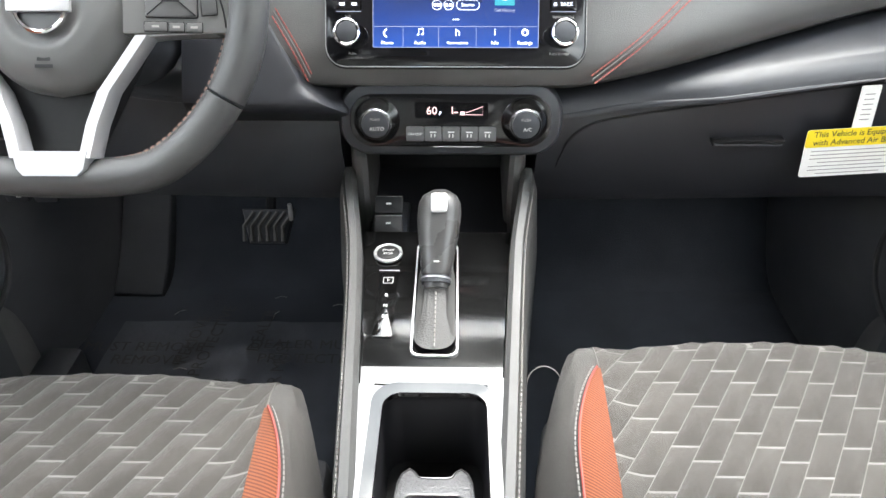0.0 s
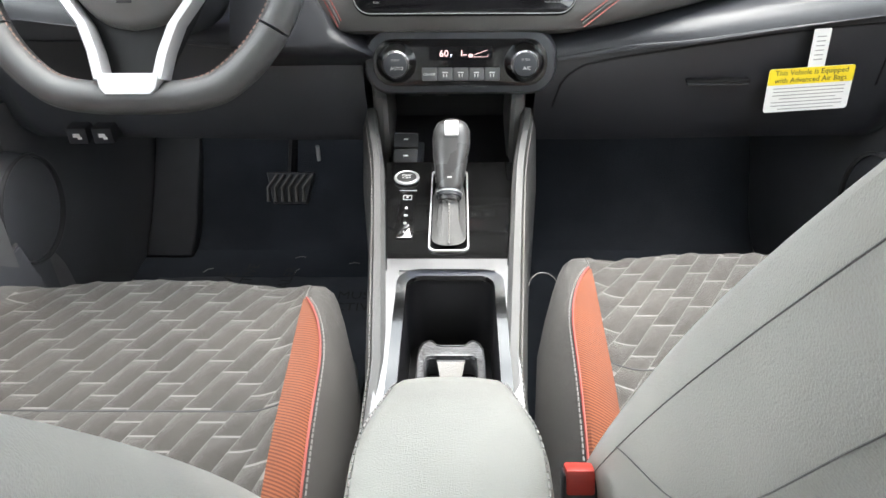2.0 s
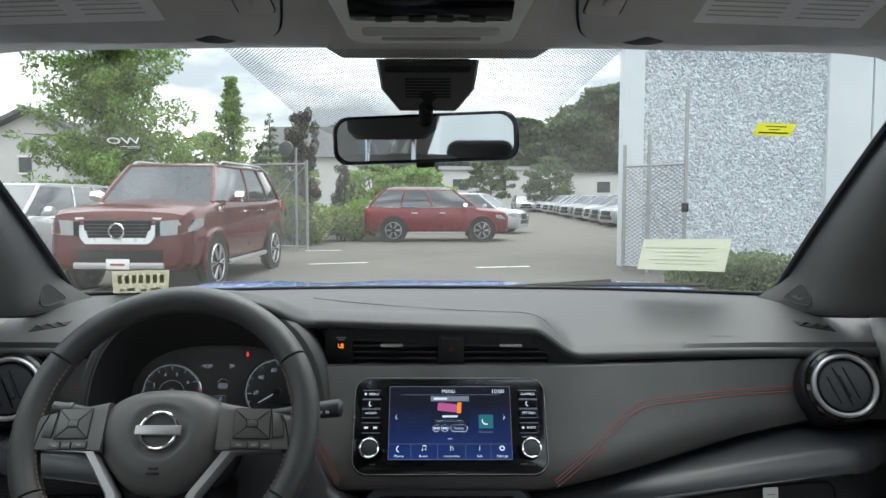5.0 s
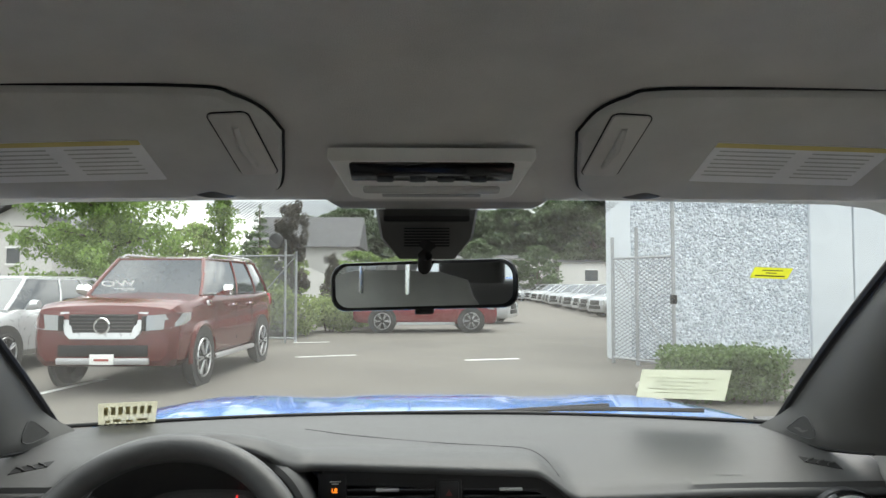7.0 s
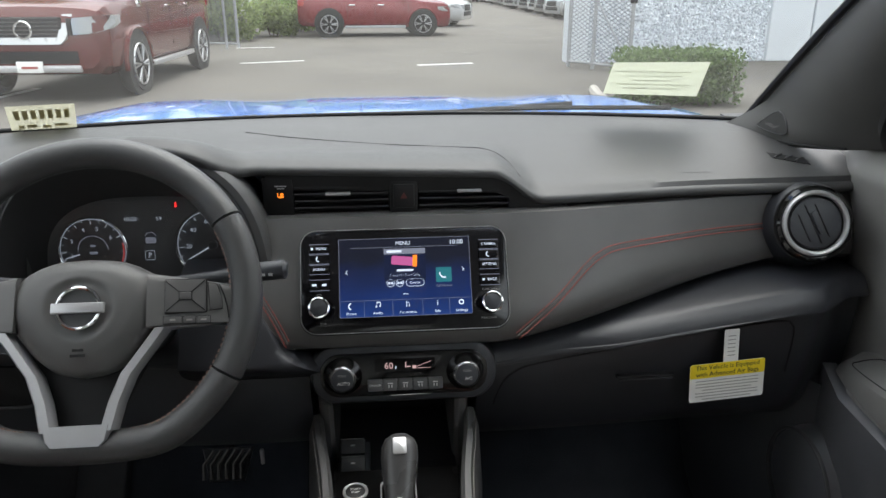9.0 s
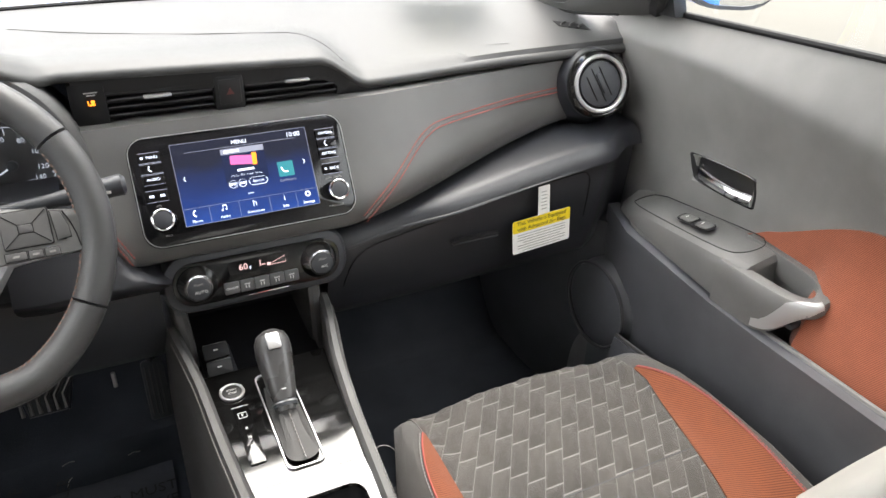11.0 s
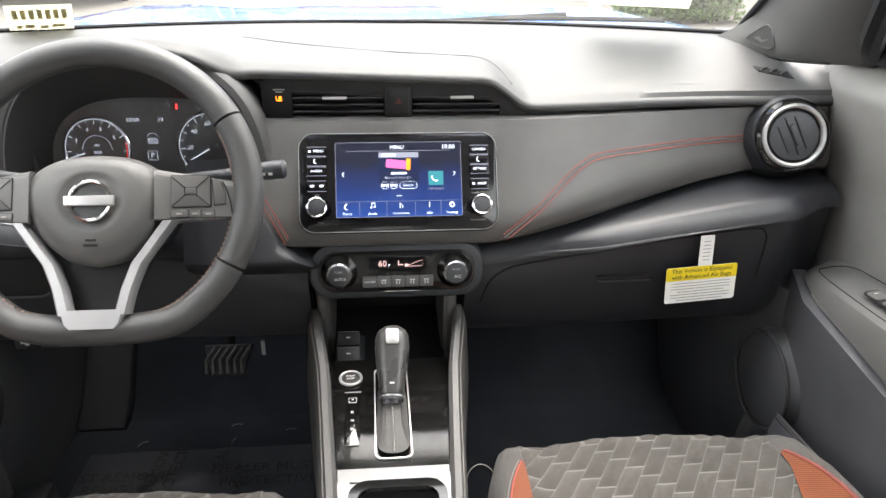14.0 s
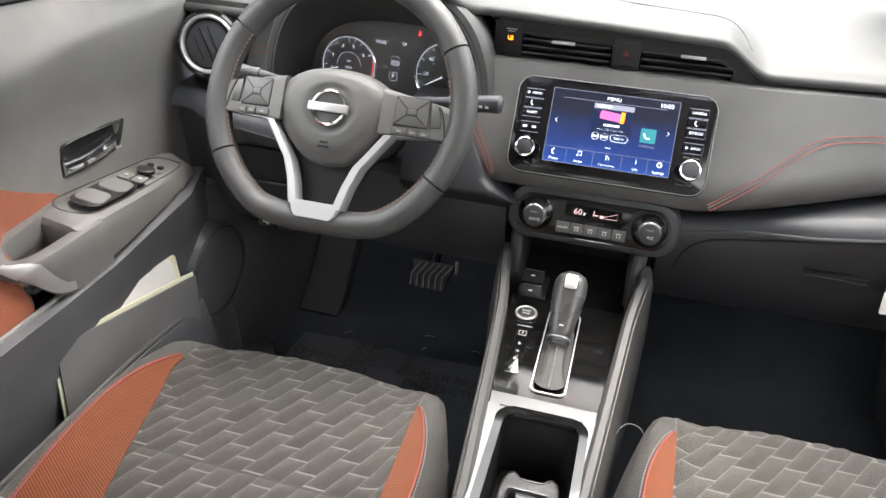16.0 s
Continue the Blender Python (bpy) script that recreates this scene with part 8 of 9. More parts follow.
def vehicle(name, label, L, W, H, paint, prof, m, fine=2, group="parked cars", seed=1):
    """A parked car. Local x ahead, y left, z up, on the ground. prof gives heights and stations as shares of L and H."""
    v = new(name)
    tagged(v, label, "car", group)
    hood, belt, ws0, ws1, rf, tail, clr, wr = prof
    w = W / 2

    def st(s):
        return L * (0.5 - s)

    def sect(s, zt, k, zb):
        return [Vector((st(s), w * k * a, z)) for a, z in ((-0.86, zb), (-0.97, zb + 0.10), (-1.0, zb + 0.30), (-0.985, zt - 0.14), (-0.93, zt - 0.03), (-0.80, zt), (-0.4, zt + 0.025), (0, zt + 0.032), (0.4, zt + 0.025), (0.80, zt), (0.93, zt - 0.03), (0.985, zt - 0.14), (1.0, zb + 0.30), (0.97, zb + 0.10), (0.86, zb))]
    zb = clr
    body = [sect(0.0, hood * (0.80 if fine > 1 else 0.72), 0.88, zb + 0.10), sect(0.012, hood * (0.90 if fine > 1 else 0.86), 0.94, zb + 0.03), sect(0.04, hood * 0.95, 0.98, zb), sect(0.12, hood * 0.985, 0.99, zb), sect(ws0 - 0.02, hood * 1.02, 1.0, zb), sect(ws0 + 0.05, belt, 1.0, zb), sect(0.6, belt * 1.01, 1.0, zb), sect(0.9, belt * 1.03, 0.985, zb + 0.02), sect(0.975, belt * 1.02, 0.93, zb + 0.06), sect(1.0, belt * 0.95, 0.86, zb + 0.14)]
    part("body", loft(body), paint, v, "painted body")
    gh = []
    for t in (0, 0.25, 0.5, 0.75, 1.0):
        a, b = ws0 + (ws1 - ws0) * t, tail + (rf - tail) * t ** 1.4
        kk = 0.94 - 0.20 * t ** 1.3
        z = belt - 0.03 + (H - 0.05 - belt + 0.03) * t
        n = 10
        gh.append([Vector((st(a + (b - a) * u), -w * kk * (1 - 0.10 * (2 * u - 1) ** 4), z)) for u in steps(0, 1, n)] + [Vector((st(b + (a - b) * u), w * kk * (1 - 0.10 * (2 * u - 1) ** 4), z)) for u in steps(0, 1, n)])
    part("cabin_glass", loft(gh), M_CARGLASS, v, "dark tinted cabin glass")
    top = gh[-1]
    c = sum(top, Vector()) / len(top)
    part("roof", loft([[p + Vector((0, 0, -0.045)) for p in [c + (q - c) * 1.015 for q in top]], [p + Vector((0, 0, 0.012)) for p in [c + (q - c) * 1.01 for q in top]], [c + (q - c) * 0.9 + Vector((0, 0, 0.045)) for q in top], [c + (q - c) * 0.5 + Vector((0, 0, 0.055)) for q in top]]), paint, v, "painted roof")
    n = 10
    for sy in (0, 1):
        idx = (0, 4, 7, n) if sy == 0 else (2 * n + 1, 2 * n - 3, 2 * n - 6, n + 1)
        for j, i in enumerate(idx):
            thick = 0.034 if j in (0, 3) else 0.022
            part("cabin_post", tube([g[i] * 1.0 + Vector((0, (0.004 if sy else -0.004), 0)) for g in gh], thick, 6), paint, v)
        if fine > 1:
            part("belt_strip", tube([g + Vector((0, 0.008 if sy else -0.008, 0.03)) for g in (gh[0][0:n + 1] if sy == 0 else gh[0][n + 1:])], 0.012, 5), M_CHROME, v, "chrome window strip")
            part("door_gap", join(*[tube([Vector((st(s), (1 if sy else -1) * w * 0.993, zz)) for zz in (zb + 0.22, belt - 0.14)], 0.006, 5) for s in (ws0 + 0.06, 0.50, 0.68)]), M_DARK, v)
            part("side_step", box(st(0.70), st(0.30), (1 if sy else -1) * w * 0.93, (1 if sy else -1) * w * 1.01, zb - 0.02, zb + 0.05, 0.01), M_SILVER, v, "silver side strip")
            for s in (0.46, 0.65):
                part("door_handle", box(st(s) - 0.10, st(s) + 0.10, (1 if sy else -1) * w * 0.985, (1 if sy else -1) * w * 1.03, belt - 0.20, belt - 0.165, 0.01), M_CHROME, v, "chrome door handle")
            part("roof_rail", tube([Vector((st(ws1 + 0.03), (1 if sy else -1) * w * 0.70, H - 0.02)), Vector((st(ws1 + 0.06), (1 if sy else -1) * w * 0.70, H + 0.03)), Vector((st(rf - 0.06), (1 if sy else -1) * w * 0.68, H + 0.03)), Vector((st(rf - 0.02), (1 if sy else -1) * w * 0.68, H - 0.02))], 0.02, 6), M_SILVER, v, "silver roof rail")
        sg = 1 if sy else -1
        mr = part("side_mirror", tube([Vector((st(ws0 + 0.09), sg * w * 0.95, belt)), Vector((st(ws0 + 0.085), sg * w * 1.10, belt + 0.06)), Vector((st(ws0 + 0.085), sg * w * 1.22, belt + 0.07))], [0.03, 0.09, 0.07], 8), paint if fine < 2 else M_CHROME, v, "side mirror")
        lm = part("headlight", loft([[Vector((st(s), sg * w * k, z)) for s, k, z in ((o, 0.52, hood * 0.66), (o, 0.76, hood * 0.67), (o + 0.004, 0.90, hood * 0.69), (o + 0.022, 0.97, hood * 0.71), (o + 0.055, 1.005, hood * 0.76), (o + 0.060, 1.005, hood * 0.84), (o + 0.026, 0.975, hood * 0.845), (o + 0.006, 0.92, hood * 0.84), (o, 0.78, hood * 0.83), (o, 0.60, hood * 0.82))] for o in (0.03, -0.005)]), M_LAMP, v, "clear headlight")
        part("tail_lamp", box(st(0.995), st(0.955), sg * w * 0.60, sg * w * 0.93, belt * 0.80, belt * 0.98, 0.02), M_TAIL, v, "red tail lamp")
        for s in (0.185, 0.80):
            m_ = T((st(s), sg * (w - 0.10), wr)) @ pose(0, 0, 0, -90 * sg, 0, 0)
            part("wheel_arch", disc(wr * 1.20, 0.05, 28, T((st(s), sg * (w - 0.035), wr + 0.02)) @ pose(0, 0, 0, -90 * sg, 0, 0)), M_TYRE, v, "black wheel arch")
            wh = part("wheel", ring(wr * 0.82, wr * 0.36, 0.22, 28, m_ @ T((0, 0, 0.02)), 10), M_TYRE, v, "black tyre")
            part("rim", disc(wr * 0.70, 0.03, 24, m_ @ T((0, 0, 0.085)), 0.006), M_DARK, wh)
            part("rim_lip", ring(wr * 0.69, 0.03, 0.03, 28, m_ @ T((0, 0, 0.12)), 6), M_ALLOY, wh, "silver alloy rim")
            sps = []
            for q in range(6 if fine > 1 else 5):
                an = 2 * math.pi * q / (6 if fine > 1 else 5)
                for da in (-0.13, 0.13):
                    sps.append(tube([m_ @ Vector((0.05 * math.cos(an), 0.05 * math.sin(an), 0.130)), m_ @ Vector((wr * 0.69 * math.cos(an + da), wr * 0.69 * math.sin(an + da), 0.122))], 0.014, 5))
            part("spokes", join(*sps), M_ALLOY, wh)
    part("lower_grille", box(st(0.012) - 0.02, st(0.0) + 0.012, -w * 0.60, w * 0.60, zb + 0.16, zb + 0.31, 0.01), M_DARK, v, "black lower grille")
    gr = part("grille", box(st(0.012) - 0.02, st(0.0) + 0.016, -w * 0.46, w * 0.46, hood * 0.585, hood * 0.83, 0.02), M_DARK, v, "black grille")
    if fine > 1:
        for q in range(7):
            z = hood * 0.60 + (hood * 0.22) * q / 6
            part("grille_bar", box(st(0.0) + 0.012, st(0.0) + 0.022, -w * 0.42, w * 0.42, z - 0.006, z + 0.006), M_KEY, gr)
        for sg in (-1, 1):
            u_ = [(0.60, 0.855), (0.475, 0.855), (0.40, 0.640), (0.0, 0.640), (0.0, 0.575), (0.43, 0.575), (0.50, 0.625)]
            part("grille_chrome", loft([[Vector((st(d_ + 0.05 * (z - 0.575)), sg * w * a * f, hood * z)) for a, z in u_] for d_, f in ((0.012, 1), (-0.006, 1), (-0.010, 0.985))]), M_PEARL, gr, "broad bright grille bracket")
            part("headlight_gap", box(st(0.0), st(-0.0085), min(sg * w * 0.525, sg * w * 0.585), max(sg * w * 0.525, sg * w * 0.585), hood * 0.66, hood * 0.815, 0.006), M_DARK, v)
            part("fog_recess", box(st(0.03), st(0.008), min(sg * w * 0.70, sg * w * 0.86), max(sg * w * 0.70, sg * w * 0.86), zb + 0.20, zb + 0.32, 0.03), M_DARK, v, "black fog lamp recess")
            part("fender_flare", tube([Vector((st(0.185) + wr * 1.24 * math.cos(radians(q)), sg * w * 1.0, wr + wr * 1.24 * math.sin(radians(q)))) for q in range(-5, 186, 10)], 0.035, 6), paint, v)
        part("emblem", ring(0.10, 0.03, 0.03, 24, T((st(-0.009), 0, hood * 0.71)) @ pose(0, 0, 0, 0, 90, 0), 6), M_CHROME, gr, "chrome emblem ring")
        part("bumper_strip", box(st(0.0) - 0.03, st(0.0) + 0.03, -w * 0.62, w * 0.62, zb + 0.05, zb + 0.14, 0.02), M_SILVER, v, "silver bumper strip")
        pl = part("number_plate", box(st(0.0) + 0.012, st(0.0) + 0.040, -0.16, 0.16, zb + 0.05, zb + 0.19, 0.004), M_WHITE, v, "white plate with bars")
        part("plate_bars", box(st(0.0) + 0.040, st(0.0) + 0.044, -0.10, 0.10, zb + 0.10, zb + 0.13), M_REDTHREAD, pl)
        part("vent_trim", box(st(ws0 - 0.01) - 0.09, st(ws0 - 0.01) + 0.09, w * 0.985, w * 1.012, belt - 0.17, belt - 0.09, 0.01), M_CHROME, v)
    v.matrix_basis = m
    return v


SUV = (1.28, 1.32, 0.24, 0.36, 0.90, 0.97, 0.34, 0.40)
CROSS = (0.98, 1.06, 0.22, 0.38, 0.86, 0.97, 0.26, 0.355)
HATCH = (0.90, 0.96, 0.20, 0.36, 0.84, 0.96, 0.20, 0.32)


def at(x, y, yaw):
    return T((x, y, GZ)) @ pose(0, 0, 0, 0, 0, yaw)


vehicle("sport_utility", "maroon sport utility vehicle with broad chrome grille", 5.25, 2.03, 1.92, M_MAROON, SUV, at(-4.24, 11.58, -92.5))
vehicle("crossover", "cherry red crossover seen parked side-on", 4.40, 1.84, 1.62, M_CHERRY, CROSS, at(-0.06, 22.2, 3))
vehicle("hatchback", "silver crossover parked beside the maroon vehicle", 4.5, 1.82, 1.62, M_PEARL, CROSS, at(-7.6, 12.6, -96), 1)
vehicle("hatchback", "pale silver car parked behind the red crossover", 4.5, 1.80, 1.52, M_PEARL, HATCH, at(1.2, 27.5, -20), 1)
first = vehicle("row_car", "pale car in a long parked row", 4.5, 1.80, 1.48, M_MIXED, HATCH, at(9.6, 27.0, 196), 1, "row of parked cars")
for k in range(1, 17):
    copy_thing(first, at(9.6 + 0.10 * k + random.uniform(-0.2, 0.2), 27.0 + 2.7 * k, 196 + random.uniform(-3, 3)))
second = vehicle("distant_car", "pale car parked at the far end of the lot", 4.5, 1.80, 1.50, M_MIXED, HATCH, at(3.4, 58, -90), 1, "distant parked cars")
for k in range(1, 7):
    copy_thing(second, at(3.4 + (-1) ** k * 1.6 * k + 1.2, 62 + 1.5 * (k % 3), -90))


# ---- plants ----
def leaves(blobs, count, size, seed, flat=0.6):
    """A crown of many small leaf quads in and on blobs (x, y, z, rx, ry, rz)."""
    rnd = random.Random(seed)
    vol = [b[3] * b[4] * b[5] for b in blobs]
    verts, faces = [], []
    for _ in range(count):
        b = rnd.choices(blobs, vol)[0]
        d = Vector((rnd.gauss(0, 1), rnd.gauss(0, 1), rnd.gauss(0, 1))).normalized()
        r = rnd.uniform(0.35, 1.0) ** 0.5 * rnd.uniform(0.85, 1.12)
        p = Vector((b[0] + d.x * b[3] * r, b[1] + d.y * b[4] * r, b[2] + d.z * b[5] * r))
        s = size * rnd.uniform(0.6, 1.4)
        e = Euler((rnd.uniform(-1.2, 1.2), rnd.uniform(-1.2, 1.2), rnd.uniform(0, 6.3)))
        q = e.to_matrix()
        i = len(verts)
        for c in ((-0.5, 0, 0), (0, -flat * 0.5, 0.06), (0.5, 0, 0), (0, flat * 0.5, 0.06)):
            verts.append(p + q @ (Vector(c) * s))
        faces.append((i, i + 1, i + 2, i + 3))
    return verts, faces


def crown(parent, blobs, count, size, seed, material, name="crown", flat=0.6):
    v, f = leaves(blobs, count, size, seed, flat)
    me = bpy.data.meshes.new(name)
    me.from_pydata(v, [], f)
    me.materials.append(material)
    ob = new(name, me)
    ob.parent = parent
    ob.matrix_parent_inverse = Matrix.Translation(parent.location).inverted()
    return ob


def tree(x, y, h, spread, seed, material, label, kind="broad", count=3200, size=0.16):
    rnd = random.Random(seed)
    t = thing("tree", label, "tree", "trees round the lot", (x, y, GZ))
    base = Vector((x, y, GZ))
    if kind == "conifer":
        part("trunk", tube([base, base + Vector((0.05, 0, h * 0.6)), base + Vector((0, 0, h))], [h * 0.022, h * 0.014, 0.01], 8), M_BARK, t)
        blobs = []
        n = 15
        for k in range(n):
            f = k / (n - 1)
            r = spread * (1 - f) ** 0.85 + 0.08
            for q in range(5):
                a = rnd.uniform(0, 6.28)
                blobs.append((x + 0.62 * r * math.cos(a), y + 0.62 * r * math.sin(a), GZ + h * (0.14 + 0.86 * f) + rnd.uniform(-0.1, 0.1) * h / n, r * 0.46, r * 0.46, h / n * 0.34))
        crown(t, blobs, count, size, seed, material, flat=0.4)
    elif kind in ("feather", "spire"):
        part("trunk", tube([base, base + Vector((0.06, 0, h * 0.45)), base + Vector((0, 0, h))], [h * 0.016, h * 0.011, 0.008], 8), M_BARK, t)
        blobs = []
        for k in range(78):
            f = 0.10 + 0.90 * ((k + rnd.random()) / 78)
            a = 2.4 * k + rnd.uniform(-0.4, 0.4)
            r = spread * ((0.36 + 0.64 * (1 - f) ** 0.9) if kind == "feather" else 0.05 + 0.95 * (1 - f) ** 0.9) * rnd.uniform(0.55, 1.12) * (0.55 if f > 0.9 else 1)
            c0 = base + Vector((0, 0, h * f))
            tip = c0 + Vector((r * math.cos(a), r * math.sin(a), r * rnd.uniform(0.05, 0.45)))
            if k % 4 == 0:
                part("limb", tube([c0, c0.lerp(tip, 0.55) + Vector((0, 0, 0.05 * r)), tip], [h * 0.004, h * 0.0025, h * 0.001], 5), M_BARK, t)
            for q in range(6):
                g_ = 0.22 + 0.80 * q / 5
                p = c0.lerp(tip, g_) + Vector((rnd.uniform(-0.1, 0.1) * r, rnd.uniform(-0.1, 0.1) * r, rnd.uniform(-0.12, 0.03) * r))
                w = spread * rnd.uniform(0.09, 0.17) * (1.15 - 0.5 * g_)
                blobs.append((p.x, p.y, p.z, w, w, w * rnd.uniform(0.45, 0.8)))
        crown(t, blobs, count, size, seed, material, flat=0.45)
    elif kind == "column":
        part("trunk", tube([base, base + Vector((0.03, 0, h * 0.6)), base + Vector((0, 0, h * 0.95))], [h * 0.020, h * 0.012, 0.01], 8), M_BARK, t)
        blobs = []
        for k in range(90):
            f, a = rnd.uniform(0.04, 1), rnd.uniform(0, 6.28)
            r = spread * (1 - 0.45 * f ** 3) * rnd.uniform(0.2, 0.85)
            w = spread * rnd.uniform(0.16, 0.30)
            blobs.append((x + r * math.cos(a), y + r * math.sin(a), GZ + h * f * 0.97, w * 0.8, w * 0.8, w * rnd.uniform(0.8, 1.5)))
        crown(t, blobs, count, size, seed, material, flat=0.45)
    else:
        part("trunk", tube([base, base + Vector((0.05 * h * 0.2, 0, h * 0.3)), base + Vector((0.02, 0.05, h * 0.75))], [h * 0.018, h * 0.013, h * 0.005], 10), M_BARK, t)
        blobs = []
        for k in range(170):
            a, f = rnd.uniform(0, 6.28), rnd.uniform(0.12, 1)
            r = spread * math.sin(math.pi * (0.16 + 0.78 * f)) * rnd.uniform(0.25, 1.0) ** 0.6
            c = base + Vector((r * math.cos(a), r * math.sin(a), h * (0.13 + 0.84 * f)))
            s = spread * rnd.uniform(0.10, 0.24)
            blobs.append((c.x, c.y, c.z, s * (0.7 + 0.6 * abs(math.cos(a))), s * (0.7 + 0.6 * abs(math.sin(a))), s * rnd.uniform(0.28, 0.5)))
            if k % 13 == 0:
                part("limb", tube([base + Vector((0, 0, h * (0.18 + 0.3 * f))), base.lerp(c, 0.6) + Vector((0, 0, h * 0.10)), c], [h * 0.006, h * 0.004, h * 0.0015], 5), M_BARK, t)
        crown(t, blobs, count, size, seed, material)
    return t


tree(-8.0, 17.0, 7.6, 2.8, 3, M_LEAF, "light green feathery young tree behind the cars", "feather", count=46000, size=0.12)
tree(-5.7, 19.5, 4.6, 1.35, 5, M_LEAF, "light green slender conifer behind the cars", "spire", 9000, 0.10)
tree(-7.6, 23.0, 3.5, 1.3, 21, M_LEAF4, "olive green tree behind the parked cars", count=6000, size=0.14)
tree(-4.9, 23.5, 3.0, 1.0, 22, M_LEAF4, "olive green tree behind the parked cars", count=4500, size=0.14)
tree(-4.05, 21.0, 3.95, 0.66, 8, M_LEAF3, "dark plum columnar tree beside the fence", "column", 9000, 0.10)
tree(-5.8, 24.5, 4.2, 0.75, 9, M_LEAF2, "dark green conifer behind the fence", "conifer", 6000, 0.13)
tree(-3.3, 25.0, 2.5, 0.55, 18, M_LEAF3, "small plum tree behind the fence", "column", 3500, 0.10)
tree(-3.0, 33.0, 3.0, 1.7, 12, M_LEAF, "light green tree in front of low white building", count=7000, size=0.16)
tree(-0.9, 34.0, 2.9, 1.8, 13, M_LEAF, "light green tree in front of low white building", count=7500, size=0.16)
tree(4.9, 66.0, 5.6, 2.3, 14, M_LEAF2, "rounded green tree in the far lot", count=6500, size=0.26)
tree(10.2, 66.0, 5.0, 2.4, 15, M_LEAF2, "rounded green tree in the far lot", count=6500, size=0.26)
for k, (x, y, h, s, c) in enumerate(((-16, 92, 8, 5, 0), (-10, 92, 9, 5, 0), (-4, 92, 8, 5, 0), (2, 92, 8.2, 5, 0), (7.6, 90, 8.6, 4.5, 0), (10.5, 86, 8.6, 3.6, 0), (12.0, 90, 10.4, 2.2, 1), (13.6, 88, 8.4, 3.8, 0), (16.8, 86, 9.8, 4.2, 0), (20.2, 84, 11.6, 5.0, 0), (20.2, 90, 15.4, 3.6, 1), (24.5, 85, 12.4, 5.0, 0), (31, 84, 13, 6, 0))):
    tree(x, y, h * (1.0 if c else 1.22), s * 1.5, 30 + k, M_LEAF5, "tall dark green tree beyond the lot", "conifer" if c else "broad", 16000, 0.65)
for k, (x, y, s, h, mt) in enumerate(((-4.1, 20.0, 1.1, 1.5, M_LEAF4), (-3.0, 21.8, 0.9, 1.1, M_LEAF4), (-5.3, 21.5, 1.2, 1.9, M_LEAF2), (-2.4, 24.0, 1.0, 1.3, M_LEAF), (-6.9, 18.5, 1.0, 1.6, M_LEAF))):
    bsh = thing("shrub", "untidy olive green shrub at the lot edge", "shrub", "shrubs at the lot edge", (x, y, GZ))
    part("stems", join(*[tube([(x + 0.1 * q, y, GZ), (x + 0.25 * q, y + 0.1 * q, GZ + h * 0.7)], 0.02, 5) for q in (-1, 0, 1)]), M_BARK, bsh)
    crown(bsh, [(x + 0.4 * s * math.cos(q * 2.1), y + 0.4 * s * math.sin(q * 2.1), GZ + h * (0.4 + 0.12 * (q % 3)), s * 0.6, s * 0.6, h * 0.42) for q in range(5)], 3600, 0.11, 60 + k, mt, "foliage")
hg = thing("hedge", "clipped green hedge beside the pebble wall", "hedge", base=(3.7, 8.2, GZ))
part("branches", join(*[tube([(3.2 + 0.22 * q, 8.2, GZ), (3.2 + 0.22 * q, 8.25, GZ + 0.6)], 0.015, 5) for q in range(7)]), M_BARK, hg)
crown(hg, [(3.18 + 0.19 * i, 8.0 + 0.3 * j, GZ + 0.16 + 0.19 * k, 0.20, 0.22, 0.15) for i in range(7) for j in range(3) for k in range(3)], 12000, 0.06, 77, leaf("hedge_green", (0.050, 0.072, 0.030), 0.4, 2.0), "foliage")
solid("kerb", tube([(2.7, 7.2, GZ + 0.06), (2.85, 8.6, GZ + 0.06), (3.0, 9.3, GZ + 0.04)], 0.07, 8), mat("old_kerb", (0.33, 0.31, 0.28), 0.9, vary=0.2, scale=6, bump=0.4, grain=90), "pale concrete kerb by the hedge", "kerb", "structure")

# ---- pebble wall building ----
bld = thing("building", "pale exposed-aggregate building with smooth corner strips", "building", base=(8, 14.5, GZ))
part("corner_strip", box(3.60, 4.02, 13.30, 13.62, GZ, 9.0, 0.03), M_CONC, bld, "smooth pale corner strip")
part("panel_ground", box(4.02, 7.60, 13.36, 13.80, GZ, 9.0), M_CONC, bld, "pale render behind the pebbles")
part("smooth_panel", box(7.60, 8.45, 13.28, 20.0, GZ, 9.0, 0.02), M_CONC, bld, "smooth pale panel")
part("smooth_panel", box(8.48, 13.5, 13.28, 20.0, GZ, 9.0, 0.02), M_CONC, bld, "smooth pale panel")
part("rear_block", box(6.2, 13.5, 13.7, 20.0, GZ, 8.98), M_CONC, bld)
part("roof", box(3.6, 13.7, 13.2, 13.85, 9.0, 9.2, 0.03), M_SHINGLE, bld)


